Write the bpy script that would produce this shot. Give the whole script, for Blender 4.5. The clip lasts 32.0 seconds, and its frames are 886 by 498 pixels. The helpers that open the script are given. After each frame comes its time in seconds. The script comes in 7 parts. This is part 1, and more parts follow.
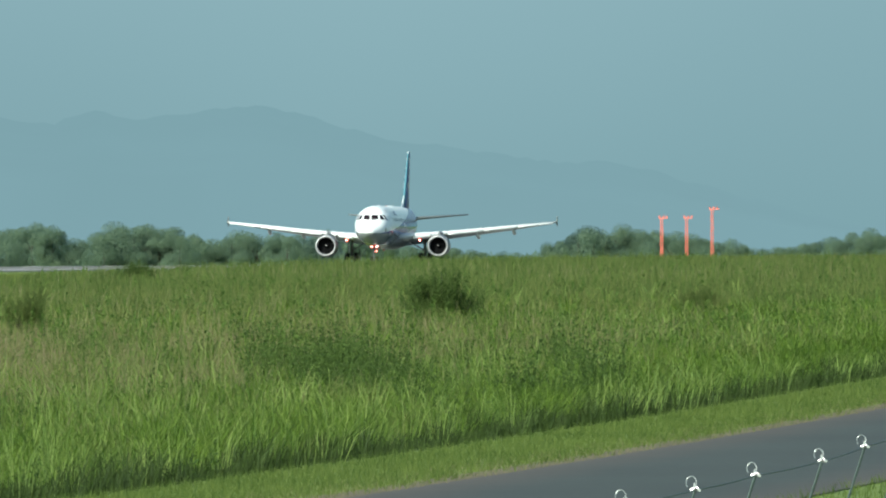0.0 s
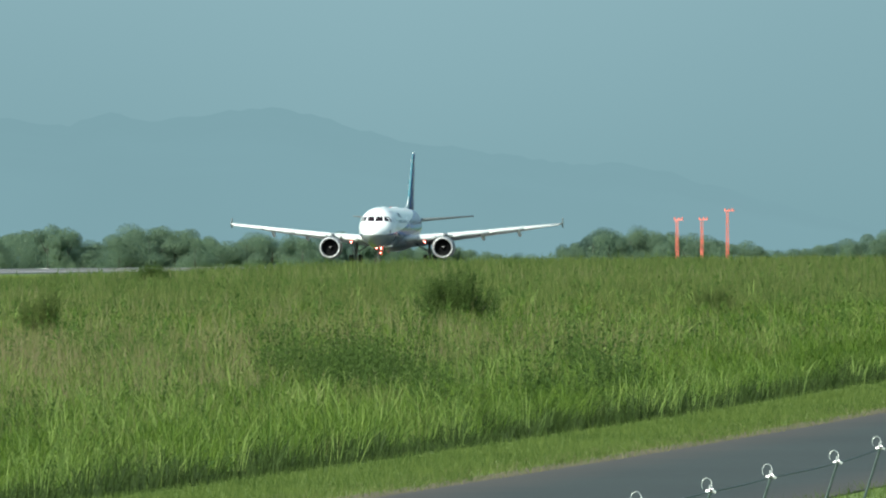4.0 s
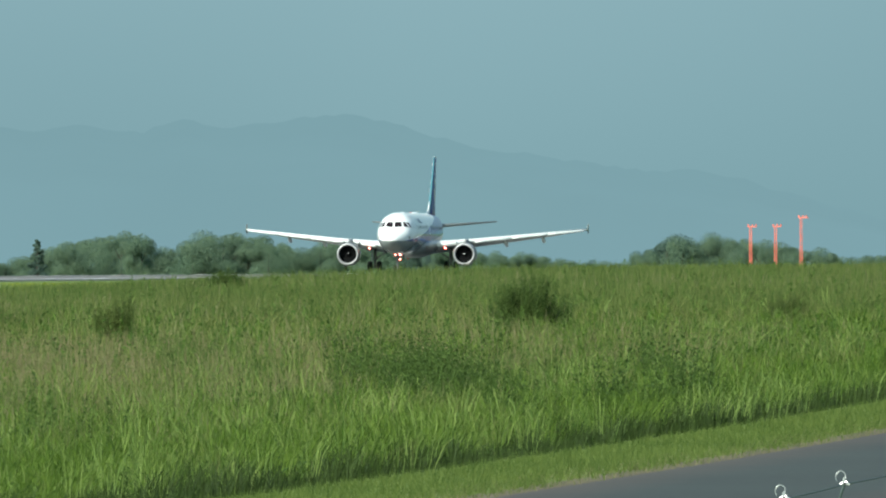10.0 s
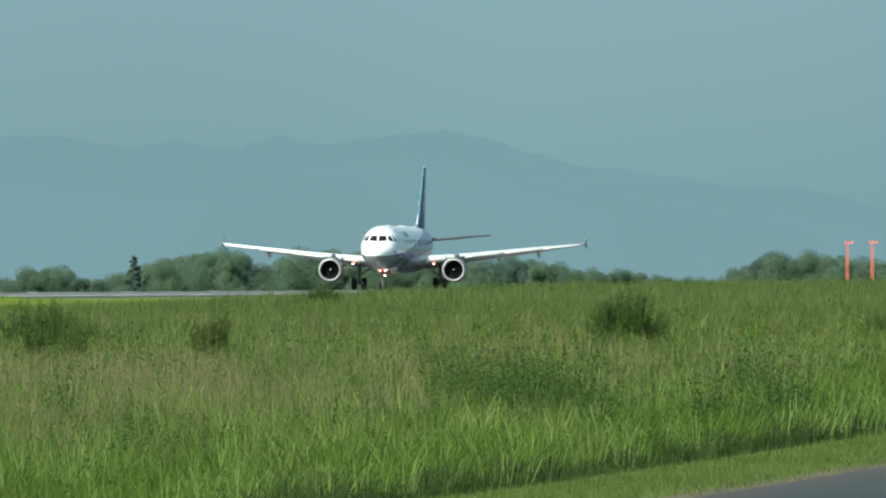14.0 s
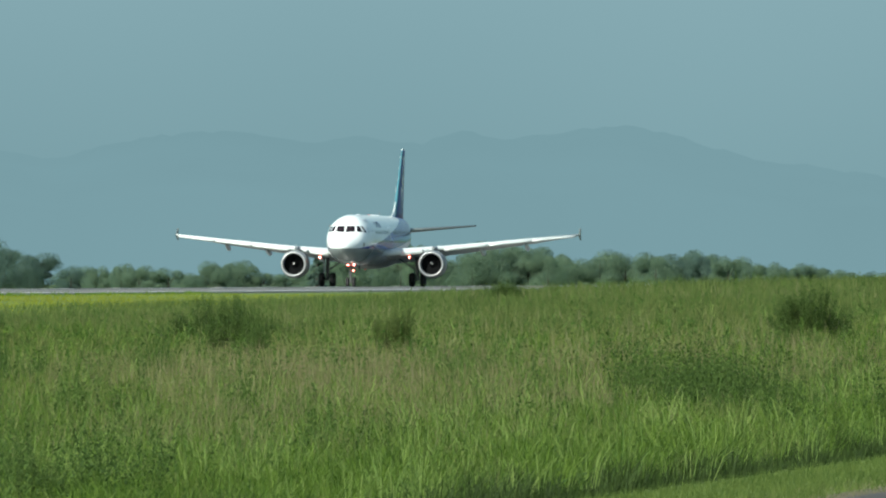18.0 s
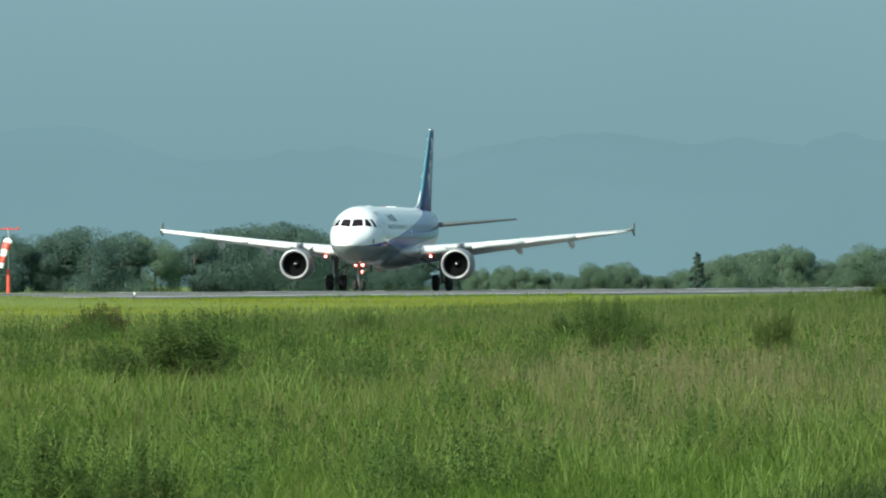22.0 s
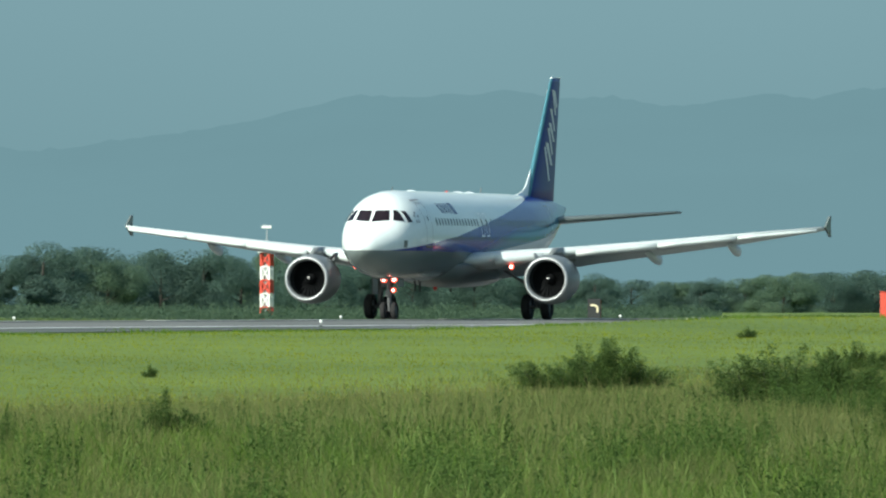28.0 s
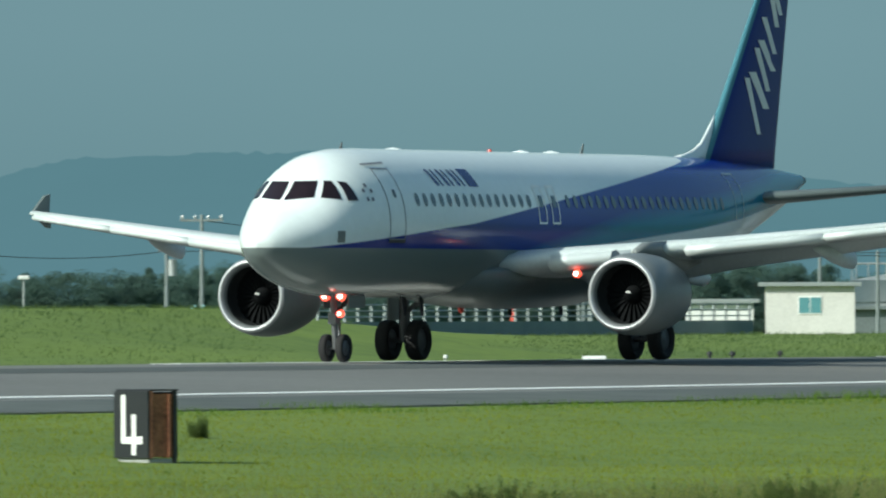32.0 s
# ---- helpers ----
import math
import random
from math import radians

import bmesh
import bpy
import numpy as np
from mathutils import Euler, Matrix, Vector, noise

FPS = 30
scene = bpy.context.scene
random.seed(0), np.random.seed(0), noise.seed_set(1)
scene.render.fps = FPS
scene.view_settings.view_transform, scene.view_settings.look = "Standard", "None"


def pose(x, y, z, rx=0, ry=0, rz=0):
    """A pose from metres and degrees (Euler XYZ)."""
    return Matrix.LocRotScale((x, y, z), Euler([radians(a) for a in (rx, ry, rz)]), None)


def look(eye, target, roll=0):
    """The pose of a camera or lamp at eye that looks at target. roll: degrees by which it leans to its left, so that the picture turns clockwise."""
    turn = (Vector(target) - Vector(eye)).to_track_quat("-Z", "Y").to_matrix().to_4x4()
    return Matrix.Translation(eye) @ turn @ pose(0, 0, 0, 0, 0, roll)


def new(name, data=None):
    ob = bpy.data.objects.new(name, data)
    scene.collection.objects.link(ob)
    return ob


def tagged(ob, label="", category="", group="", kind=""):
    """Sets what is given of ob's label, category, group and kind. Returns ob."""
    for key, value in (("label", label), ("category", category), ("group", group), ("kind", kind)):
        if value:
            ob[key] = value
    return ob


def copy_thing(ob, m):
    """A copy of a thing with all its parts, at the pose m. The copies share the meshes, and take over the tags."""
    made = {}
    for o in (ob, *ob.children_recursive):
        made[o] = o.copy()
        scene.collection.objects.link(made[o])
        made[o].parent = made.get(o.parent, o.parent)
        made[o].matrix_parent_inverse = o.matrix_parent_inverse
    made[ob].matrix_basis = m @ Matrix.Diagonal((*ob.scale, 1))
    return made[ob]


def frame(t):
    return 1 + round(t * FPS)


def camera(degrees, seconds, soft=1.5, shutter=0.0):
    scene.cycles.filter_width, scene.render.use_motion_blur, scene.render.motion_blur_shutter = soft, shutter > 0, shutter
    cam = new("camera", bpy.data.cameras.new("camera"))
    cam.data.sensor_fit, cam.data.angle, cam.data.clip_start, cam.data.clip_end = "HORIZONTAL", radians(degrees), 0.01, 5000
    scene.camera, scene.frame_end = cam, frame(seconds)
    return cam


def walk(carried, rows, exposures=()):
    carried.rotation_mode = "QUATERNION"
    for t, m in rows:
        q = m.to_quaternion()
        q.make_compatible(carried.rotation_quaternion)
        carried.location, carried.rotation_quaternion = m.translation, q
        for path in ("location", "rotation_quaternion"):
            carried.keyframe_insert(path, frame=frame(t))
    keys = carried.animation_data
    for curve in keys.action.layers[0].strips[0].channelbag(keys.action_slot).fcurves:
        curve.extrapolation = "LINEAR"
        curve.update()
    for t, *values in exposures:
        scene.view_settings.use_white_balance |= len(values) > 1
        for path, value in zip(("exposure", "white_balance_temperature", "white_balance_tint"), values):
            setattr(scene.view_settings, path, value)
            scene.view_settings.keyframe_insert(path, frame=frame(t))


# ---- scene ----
# A camera on a tripod by an airfield fence follows a taxiing and then accelerating airliner; it stays put and only turns.
# World: y runs along the runway away from the camera, the runway's crown lies at x = -170 and z = 0.
EYE = (0.0, 0.0, 1.21)
TURNS = (
    (0, 6.413, 0.013, -0.00), (0.5, 6.411, 0.020, 0.01), (1, 6.442, 0.020, 0.01), (1.5, 6.460, 0.022, -0.02), (2, 6.460, 0.026, -0.02),
    (2.5, 6.454, 0.021, -0.04), (3, 6.465, 0.019, -0.04), (3.5, 6.465, 0.019, -0.03), (5.5, 6.511, 0.028, -0.00),
    (6, 6.510, 0.031, 0.01), (6.5, 6.507, 0.033, -0.00), (7, 6.508, 0.039, -0.04), (7.5, 6.509, 0.041, -0.02), (8, 6.523, 0.040, -0.04),
    (8.5, 6.557, 0.039, -0.03), (9, 6.677, 0.044, -0.00), (9.5, 6.694, 0.045, -0.01), (10, 6.767, 0.047, -0.00),
    (10.5, 6.814, 0.052, -0.03), (11, 6.826, 0.052, 0.00), (11.5, 6.877, 0.057, -0.05), (12, 6.940, 0.062, -0.00),
    (12.5, 6.960, 0.071, 0.02), (13, 7.019, 0.095, 0.02), (13.5, 7.092, 0.113, 0.02), (15.5, 7.329, 0.097, 0.02),
    (16, 7.414, 0.093, 0.01), (16.5, 7.488, 0.095, 0.01), (17, 7.529, 0.093, 0.06), (17.5, 7.725, 0.095, -0.01),
    (18, 7.880, 0.092, 0.03), (18.5, 7.965, 0.093, -0.01), (19, 8.193, 0.097, -0.01), (19.5, 8.293, 0.094, -0.03),
    (20, 8.467, 0.098, -0.01), (20.5, 8.667, 0.096, -0.01), (21, 8.934, 0.097, -0.03), (21.5, 9.209, 0.095, 0.02),
    (22, 9.395, 0.098, -0.01), (22.5, 9.578, 0.102, 0.03), (23, 9.895, 0.106, 0.02), (23.5, 10.218, 0.105, 0.01),
    (24, 10.537, 0.112, 0.01), (24.5, 10.998, 0.115, -0.02), (26.5, 12.782, 0.157, 0.03), (27, 13.424, 0.177, 0.12),
    (27.5, 13.941, 0.178, 0.26), (28, 14.674, 0.176, 0.17), (28.5, 15.412, 0.171, 0.10), (29, 16.047, 0.176, 0.15),
    (29.5, 17.063, 0.190, 0.17), (30, 18.289, 0.195, 0.08), (30.3, 18.982, 0.204, 0.06), (30.6, 19.658, 0.220, 0.04),
    (31, 20.895, 0.242, -0.09), (31.2, 21.702, 0.257, -0.16), (31.5, 22.883, 0.267, -0.26), (31.7, 23.621, 0.288, -0.25),
    (32, 24.800, 0.275, -0.23),
)
cam = camera(3.5265, 32.0, soft=2.1, shutter=0.08)
walk(cam, [(t, pose(*EYE, 90 + up, 0, left) @ pose(0, 0, 0, 0, 0, lean)) for t, left, up, lean in TURNS],
     exposures=[(0, 0.15, 6500, 10), (13, 0.07, 6500, 10), (17, 0.0, 6500, 10), (23, 0.02, 6500, 10), (28, -0.12, 6380, 7.5), (30, -0.2, 6300, 6), (31, -0.29, 6260, 5), (32, -0.39, 6260, 5)])

# ---------------------------------------------------------------- light
SUN_EL, SUN_AZ = 31.0, 209.0      # the sun stands to the left of the camera
sun_from = Vector((math.sin(radians(SUN_AZ)) * math.cos(radians(SUN_EL)), math.cos(radians(SUN_AZ)) * math.cos(radians(SUN_EL)), math.sin(radians(SUN_EL))))
sun = new("sun", bpy.data.lights.new("sun", "SUN"))
sun.data.energy, sun.data.angle, sun.data.color = 6.5, radians(0.6), (0.97, 0.96, 0.86)
sun.matrix_world = look(sun_from * 50, (0, 0, 0))

world = bpy.data.worlds.new("sky")
scene.world = world
world.use_nodes = True
wn, wl = world.node_tree.nodes, world.node_tree.links
sky = wn.new("ShaderNodeTexSky")
sky.sky_type, sky.sun_disc = "NISHITA", False
sky.sun_elevation, sky.sun_rotation = radians(SUN_EL), radians(SUN_AZ)
sky.dust_density = 3.0
dim = wn.new("ShaderNodeMix")
dim.data_type, dim.blend_type = "RGBA", "MULTIPLY"
dim.inputs[0].default_value = 1.0
dim.inputs[7].default_value = (0.125, 0.16, 0.155, 1)
wl.new(sky.outputs[0], dim.inputs[6])
wco = wn.new("ShaderNodeTexCoord")
wsep = wn.new("ShaderNodeSeparateXYZ")
wl.new(wco.outputs["Generated"], wsep.inputs[0])
ramp = wn.new("ShaderNodeValToRGB")     # summer haze, thinning out above the horizon
ramp.color_ramp.elements[0].position, ramp.color_ramp.elements[0].color = 0.0, (0.185, 0.335, 0.372, 1)
ramp.color_ramp.elements[1].position, ramp.color_ramp.elements[1].color = 0.02, (0.232, 0.392, 0.435, 1)
wl.new(wsep.outputs[2], ramp.inputs[0])
wnoi = wn.new("ShaderNodeTexNoise")
wnoi.inputs["Scale"].default_value, wnoi.inputs["Detail"].default_value = 14.0, 2.0
wl.new(wco.outputs["Generated"], wnoi.inputs["Vector"])
veil = wn.new("ShaderNodeMix")
veil.data_type, veil.blend_type = "RGBA", "SOFT_LIGHT"
veil.inputs[0].default_value = 0.14
wl.new(ramp.outputs[0], veil.inputs[6])
wl.new(wnoi.outputs[0], veil.inputs[7])
fade = wn.new("ShaderNodeMapRange")
fade.inputs[1].default_value, fade.inputs[2].default_value = 0.05, 0.4
wl.new(wsep.outputs[2], fade.inputs[0])
wmix = wn.new("ShaderNodeMix")
wmix.data_type = "RGBA"
wl.new(fade.outputs[0], wmix.inputs[0])
wl.new(veil.outputs[2], wmix.inputs[6])
wl.new(dim.outputs[2], wmix.inputs[7])
wl.new(wmix.outputs[2], wn["Background"].inputs[0])
wn["Background"].inputs[1].default_value = 1.0


# ---------------------------------------------------------------- materials
def mat(name, base, rough=0.6, metal=0.0, vary=0.25, scale=3.0, fine=30.0, bump=0.15, per="", other=None, glow=0.0):
    """A painted or natural surface: two scales of noise tint it, the finer one also gives relief."""
    m = bpy.data.materials.new(name)
    m.use_nodes = True
    n, l = m.node_tree.nodes, m.node_tree.links
    b = n["Principled BSDF"]
    b.inputs["Roughness"].default_value, b.inputs["Metallic"].default_value = rough, metal
    co = n.new("ShaderNodeTexCoord")
    big, small = n.new("ShaderNodeTexNoise"), n.new("ShaderNodeTexNoise")
    big.inputs["Scale"].default_value, small.inputs["Scale"].default_value = scale, fine
    big.inputs["Detail"].default_value = small.inputs["Detail"].default_value = 4.0
    l.new(co.outputs["Object"], big.inputs["Vector"])
    l.new(co.outputs["Object"], small.inputs["Vector"])
    add = n.new("ShaderNodeMath")
    add.operation = "ADD"
    l.new(big.outputs[0], add.inputs[0])
    l.new(small.outputs[0], add.inputs[1])
    last = add.outputs[0]
    if per:
        rnd = n.new("ShaderNodeNewGeometry") if per == "island" else n.new("ShaderNodeObjectInfo")
        add2 = n.new("ShaderNodeMath")
        add2.operation = "ADD"
        l.new(last, add2.inputs[0])
        l.new(rnd.outputs["Random Per Island" if per == "island" else "Random"], add2.inputs[1])
        half = n.new("ShaderNodeMath")
        half.operation = "MULTIPLY_ADD"
        half.inputs[1].default_value, half.inputs[2].default_value = 0.72, -0.08
        l.new(add2.outputs[0], half.inputs[0])
        last = half.outputs[0]
    rg = n.new("ShaderNodeMapRange")
    rg.inputs[1].default_value, rg.inputs[2].default_value = 0.6, 1.4
    l.new(last, rg.inputs[0])
    mix = n.new("ShaderNodeMix")
    mix.data_type = "RGBA"
    lo = other[0] if other else [c * (1 - vary) for c in base]
    hi = other[1] if other else [min(1, c * (1 + vary * 0.6)) for c in base]
    mix.inputs[6].default_value, mix.inputs[7].default_value = (*lo, 1), (*hi, 1)
    l.new(rg.outputs[0], mix.inputs[0])
    l.new(mix.outputs[2], b.inputs["Base Color"])
    if bump:
        bp = n.new("ShaderNodeBump")
        bp.inputs["Strength"].default_value, bp.inputs["Distance"].default_value = bump, 0.02
        l.new(small.outputs[0], bp.inputs["Height"])
        l.new(bp.outputs[0], b.inputs["Normal"])
    if glow:
        b.inputs["Emission Strength"].default_value = glow
        b.inputs["Emission Color"].default_value = (*base, 1)
    return m


def leafy(name, lo, hi, scale=0.05, fine=0.6, through_light=0.25):
    """Thin leaves and blades: tint by patch and by leaf, and let some light through."""
    m = mat(name, lo, 0.55, scale=scale, fine=fine, bump=0, per="island", other=(lo, hi))
    n, l = m.node_tree.nodes, m.node_tree.links
    b = n["Principled BSDF"]
    b.inputs["Specular IOR Level"].default_value = 0.08
    tr = n.new("ShaderNodeBsdfTranslucent")
    l.new(b.inputs["Base Color"].links[0].from_socket, tr.inputs[0])
    ms = n.new("ShaderNodeMixShader")
    ms.inputs[0].default_value = through_light
    l.new(b.outputs[0], ms.inputs[1])
    l.new(tr.outputs[0], ms.inputs[2])
    l.new(ms.outputs[0], n["Material Output"].inputs[0])
    return m


def glowing(name, color, strength):
    m = bpy.data.materials.new(name)
    m.use_nodes = True
    b = m.node_tree.nodes["Principled BSDF"]
    b.inputs["Base Color"].default_value = b.inputs["Emission Color"].default_value = (*color, 1)
    b.inputs["Emission Strength"].default_value = strength
    return m


M_WHITE = mat("white_paint", (0.79, 0.85, 0.845), 0.28, vary=0.06, scale=0.6, fine=5, bump=0.02)
M_FAN = mat("dark_fan_blade", (0.012, 0.013, 0.014), 0.8, vary=0.2, bump=0)
M_GREY = mat("grey_paint", (0.18, 0.197, 0.197), 0.35, vary=0.1, scale=0.7, fine=6, bump=0.02)
M_WING = mat("wing_grey_paint", (0.56, 0.61, 0.61), 0.4, vary=0.15, scale=0.8, fine=8, bump=0.03)
M_SLAT = mat("pale_slat_metal", (0.63, 0.68, 0.675), 0.5, 0.2, vary=0.08, scale=2, fine=20, bump=0.02)
M_METAL = mat("polished_metal", (0.5, 0.51, 0.52), 0.5, 0.8, vary=0.08, scale=2, fine=20, bump=0.02)
M_GEAR = mat("dark_gear_metal", (0.13, 0.135, 0.14), 0.45, 0.3, vary=0.3, scale=3, fine=25)
M_STEEL = mat("galvanised_steel", (0.45, 0.47, 0.48), 0.45, 0.6, vary=0.2, scale=3, fine=40)
M_DARK = mat("dark_metal", (0.03, 0.032, 0.035), 0.6, 0.0, vary=0.3, scale=3, fine=30)
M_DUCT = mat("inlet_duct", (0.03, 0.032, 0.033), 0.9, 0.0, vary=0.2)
M_BELLY = mat("belly_grey_paint", (0.14, 0.168, 0.165), 0.35, vary=0.15, scale=0.7, fine=6, bump=0.02)
M_HUB = mat("dull_hub_metal", (0.12, 0.12, 0.125), 0.5, 0.3, vary=0.2)
M_TYRE = mat("tyre_rubber", (0.016, 0.016, 0.017), 0.85, vary=0.3, scale=5, fine=50)
M_GLASS = mat("cockpit_glass", (0.02, 0.012, 0.014), 0.06, vary=0.3, scale=1, fine=4, bump=0)
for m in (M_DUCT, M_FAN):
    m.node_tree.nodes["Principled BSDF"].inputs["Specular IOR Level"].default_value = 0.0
M_PANE = mat("cabin_window", (0.1, 0.135, 0.16), 0.12, vary=0.2, bump=0)
M_BLUE = mat("deep_blue_paint", (0.012, 0.02, 0.16), 0.25, vary=0.12, scale=0.6, fine=5, bump=0.02)
M_LINE = mat("seam_line", (0.2, 0.21, 0.24), 0.5, vary=0.1, bump=0)
M_RED = mat("red_paint", (0.6, 0.05, 0.03), 0.4, vary=0.15)
M_ORANGE = mat("orange_paint", (0.62, 0.078, 0.05), 0.5, vary=0.18, scale=1.5, fine=12)
# Orange paled by colour alone, for the haze before the distant masts.
M_MAST = mat("hazed_orange_paint", (0.62, 0.15, 0.11), 0.5, vary=0.18, scale=1.5, fine=12)
M_SIGNWHITE = mat("white_sign_paint", (0.8, 0.8, 0.78), 0.5, vary=0.08)
M_BLACK = mat("black_sign_paint", (0.02, 0.021, 0.024), 0.5, vary=0.25)
M_YELLOW = mat("yellow_sign_paint", (0.76, 0.42, 0.05), 0.5, vary=0.12)
M_ASPHALT = mat("runway_asphalt", (0.165, 0.16, 0.147), 0.68, scale=0.05, fine=3.0, vary=0.3, bump=0.3)
M_ROAD = mat("service_road_asphalt", (0.028, 0.039, 0.035), 0.85, scale=0.12, fine=6.0, vary=0.35, bump=0.3)


def worn_sides(m, x0, x1, soft, color):
    """Brown dirt worked into both sides of a road that lies between x0 and x1, with an uneven inner edge."""
    n, l = m.node_tree.nodes, m.node_tree.links
    b = n["Principled BSDF"]
    co, sep, noi = n.new("ShaderNodeTexCoord"), n.new("ShaderNodeSeparateXYZ"), n.new("ShaderNodeTexNoise")
    noi.inputs["Scale"].default_value, noi.inputs["Detail"].default_value = 0.5, 4.0
    l.new(co.outputs["Object"], sep.inputs[0])
    l.new(co.outputs["Object"], noi.inputs["Vector"])
    off, far, sway, near = (n.new("ShaderNodeMath") for _ in range(4))
    off.operation, far.operation, sway.operation, near.operation = "SUBTRACT", "ABSOLUTE", "MULTIPLY_ADD", "MULTIPLY"
    off.inputs[1].default_value = (x0 + x1) / 2
    l.new(sep.outputs[0], off.inputs[0])
    l.new(off.outputs[0], far.inputs[0])
    sway.inputs[1].default_value = 1.4
    l.new(noi.outputs[0], sway.inputs[0])
    l.new(far.outputs[0], sway.inputs[2])
    rg, mix = n.new("ShaderNodeMapRange"), n.new("ShaderNodeMix")
    rg.inputs[1].default_value, rg.inputs[2].default_value = (x1 - x0) / 2 + .7 - soft, (x1 - x0) / 2 + .75
    l.new(sway.outputs[0], rg.inputs[0])
    near.inputs[1].default_value = 0.8
    l.new(rg.outputs[0], near.inputs[0])
    mix.data_type = "RGBA"
    mix.inputs[7].default_value = (*color, 1)
    l.new(near.outputs[0], mix.inputs[0])
    l.new(b.inputs["Base Color"].links[0].from_socket, mix.inputs[6])
    l.new(mix.outputs[2], b.inputs["Base Color"])


worn_sides(M_ROAD, -19.6, -14.4, 1.3, (0.062, 0.05, 0.042))
M_MARK = mat("runway_white_marking", (0.75, 0.75, 0.73), 0.7, scale=0.4, fine=4, vary=0.15)
M_RUBBER = mat("tyre_mark_asphalt", (0.075, 0.084, 0.081), 0.85, scale=0.08, fine=1.2, vary=0.45, bump=0.3)
M_SHOULDER = mat("shoulder_asphalt", (0.085, 0.096, 0.09), 0.9, scale=0.06, fine=0.8, vary=0.4, bump=0.3)
M_CONC = mat("concrete", (0.36, 0.37, 0.36), 0.8, scale=0.6, fine=10, vary=0.25)
M_SOIL = mat("ground_turf", (0.1, 0.17, 0.03), 0.9, scale=0.03, fine=0.9, vary=0.4, bump=0.3, other=((0.062, 0.112, 0.011), (0.145, 0.205, 0.022)))
M_DIRT = mat("bare_road_edge", (0.1, 0.085, 0.042), 0.95, scale=0.4, fine=3, vary=0.4, bump=0.4)
M_TALL = leafy("tall_grass_blade", (0.088, 0.118, 0.036), (0.204, 0.225, 0.082), 0.05, 0.5, 0.5)
M_FARTALL = leafy("further_grass_blade", (0.052, 0.09, 0.026), (0.146, 0.184, 0.058), 0.05, 0.5, 0.5)
M_LUSH = leafy("lush_grass_blade", (0.036, 0.088, 0.013), (0.156, 0.242, 0.042), 0.06, 0.6, 0.5)
M_ARCH = leafy("arching_grass_blade", (0.10, 0.175, 0.046), (0.23, 0.31, 0.09), 0.06, 0.6, 0.42)
M_SEED = leafy("dry_seed_head", (0.135, 0.14, 0.07), (0.215, 0.205, 0.115), 0.05, 0.5, 0.35)
M_HAZE = leafy("brownish_seed_head", (0.125, 0.11, 0.06), (0.215, 0.188, 0.11), 0.05, 0.5, 0.35)
M_OLIVE = leafy("olive_seed_head", (0.13, 0.135, 0.052), (0.225, 0.218, 0.09), 0.05, 0.5, 0.45)
M_MOWN = leafy("mown_grass_blade", (0.108, 0.152, 0.008), (0.33, 0.354, 0.022), 0.03, 0.12, 0.5)
M_STRAW = leafy("yellowed_mown_blade", (0.15, 0.175, 0.02), (0.29, 0.3, 0.05), 0.045, 0.16, 0.5)
M_VERGE = leafy("verge_grass_blade", (0.048, 0.09, 0.02), (0.13, 0.18, 0.046), 0.3, 1.5, 0.45)
M_BUSH = leafy("bush_leaf", (0.046, 0.086, 0.023), (0.108, 0.162, 0.045), 0.4, 3.0, 0.42)
M_BUSHPALE = leafy("pale_bush_leaf", (0.076, 0.114, 0.033), (0.152, 0.198, 0.062), 0.4, 3.0, 0.5)
M_TUFT = leafy("edge_tuft_blade", (0.06, 0.12, 0.014), (0.16, 0.25, 0.035), 0.1, 0.6, 0.45)
M_FARGRASS = leafy("dull_far_blade", (0.052, 0.09, 0.03), (0.125, 0.175, 0.06), 0.1, 0.6, 0.4)
# Near-black green: the shade under the meadow's edge, put into the leaf colour.
M_SHADE = leafy("shade_weed_leaf", (0.015, 0.03, 0.009), (0.045, 0.075, 0.02), 0.3, 2.0, 0.2)
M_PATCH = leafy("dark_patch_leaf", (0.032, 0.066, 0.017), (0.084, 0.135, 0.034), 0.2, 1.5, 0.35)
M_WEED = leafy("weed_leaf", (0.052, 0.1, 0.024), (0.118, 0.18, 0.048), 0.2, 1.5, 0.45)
M_SPRIG = leafy("sprig_leaf", (0.046, 0.098, 0.021), (0.112, 0.178, 0.044), 0.2, 1.5, 0.45)
# Haze over the distance is mixed into both leaf colours: paler, bluer green.
M_LEAF = leafy("hazed_tree_leaf", (0.11, 0.185, 0.14), (0.18, 0.255, 0.15), 0.12, 0.5, 0.55)
M_LEAF2 = leafy("hazed_dark_leaf", (0.094, 0.16, 0.136), (0.126, 0.194, 0.152), 0.12, 0.5, 0.55)
M_BUSHRED = leafy("reddish_bush_leaf", (0.07, 0.06, 0.03), (0.14, 0.105, 0.055), 0.4, 3.0, 0.45)
M_SCRUB = leafy("scrub_leaf", (0.07, 0.118, 0.085), (0.115, 0.17, 0.11), 0.1, 0.5, 0.5)
M_BARK = mat("bark", (0.05, 0.045, 0.037), 0.9, vary=0.3, scale=2, fine=15, bump=0.5)
mat_pane = mat("window_pane", (0.12, 0.3, 0.33), .1, vary=.15, bump=0)
M_WALL = mat("cream_wall", (0.45, 0.46, 0.41), .8, scale=.4, fine=6, vary=.18)
M_GREYWALL = mat("grey_metal_wall", (0.2, 0.23, 0.235), .6, scale=.5, fine=8, vary=.25)
M_ROOF = mat("pale_roof", (0.28, 0.31, 0.31), .7, scale=.5, fine=6, vary=.2)
M_TANK = mat("tank_plate", (0.06, 0.083, 0.088), .5, scale=.35, fine=5, vary=.25)
M_SHADEWALL = mat("shaded_cream_wall", (0.135, 0.195, 0.2), .7, scale=.4, fine=6, vary=.25)
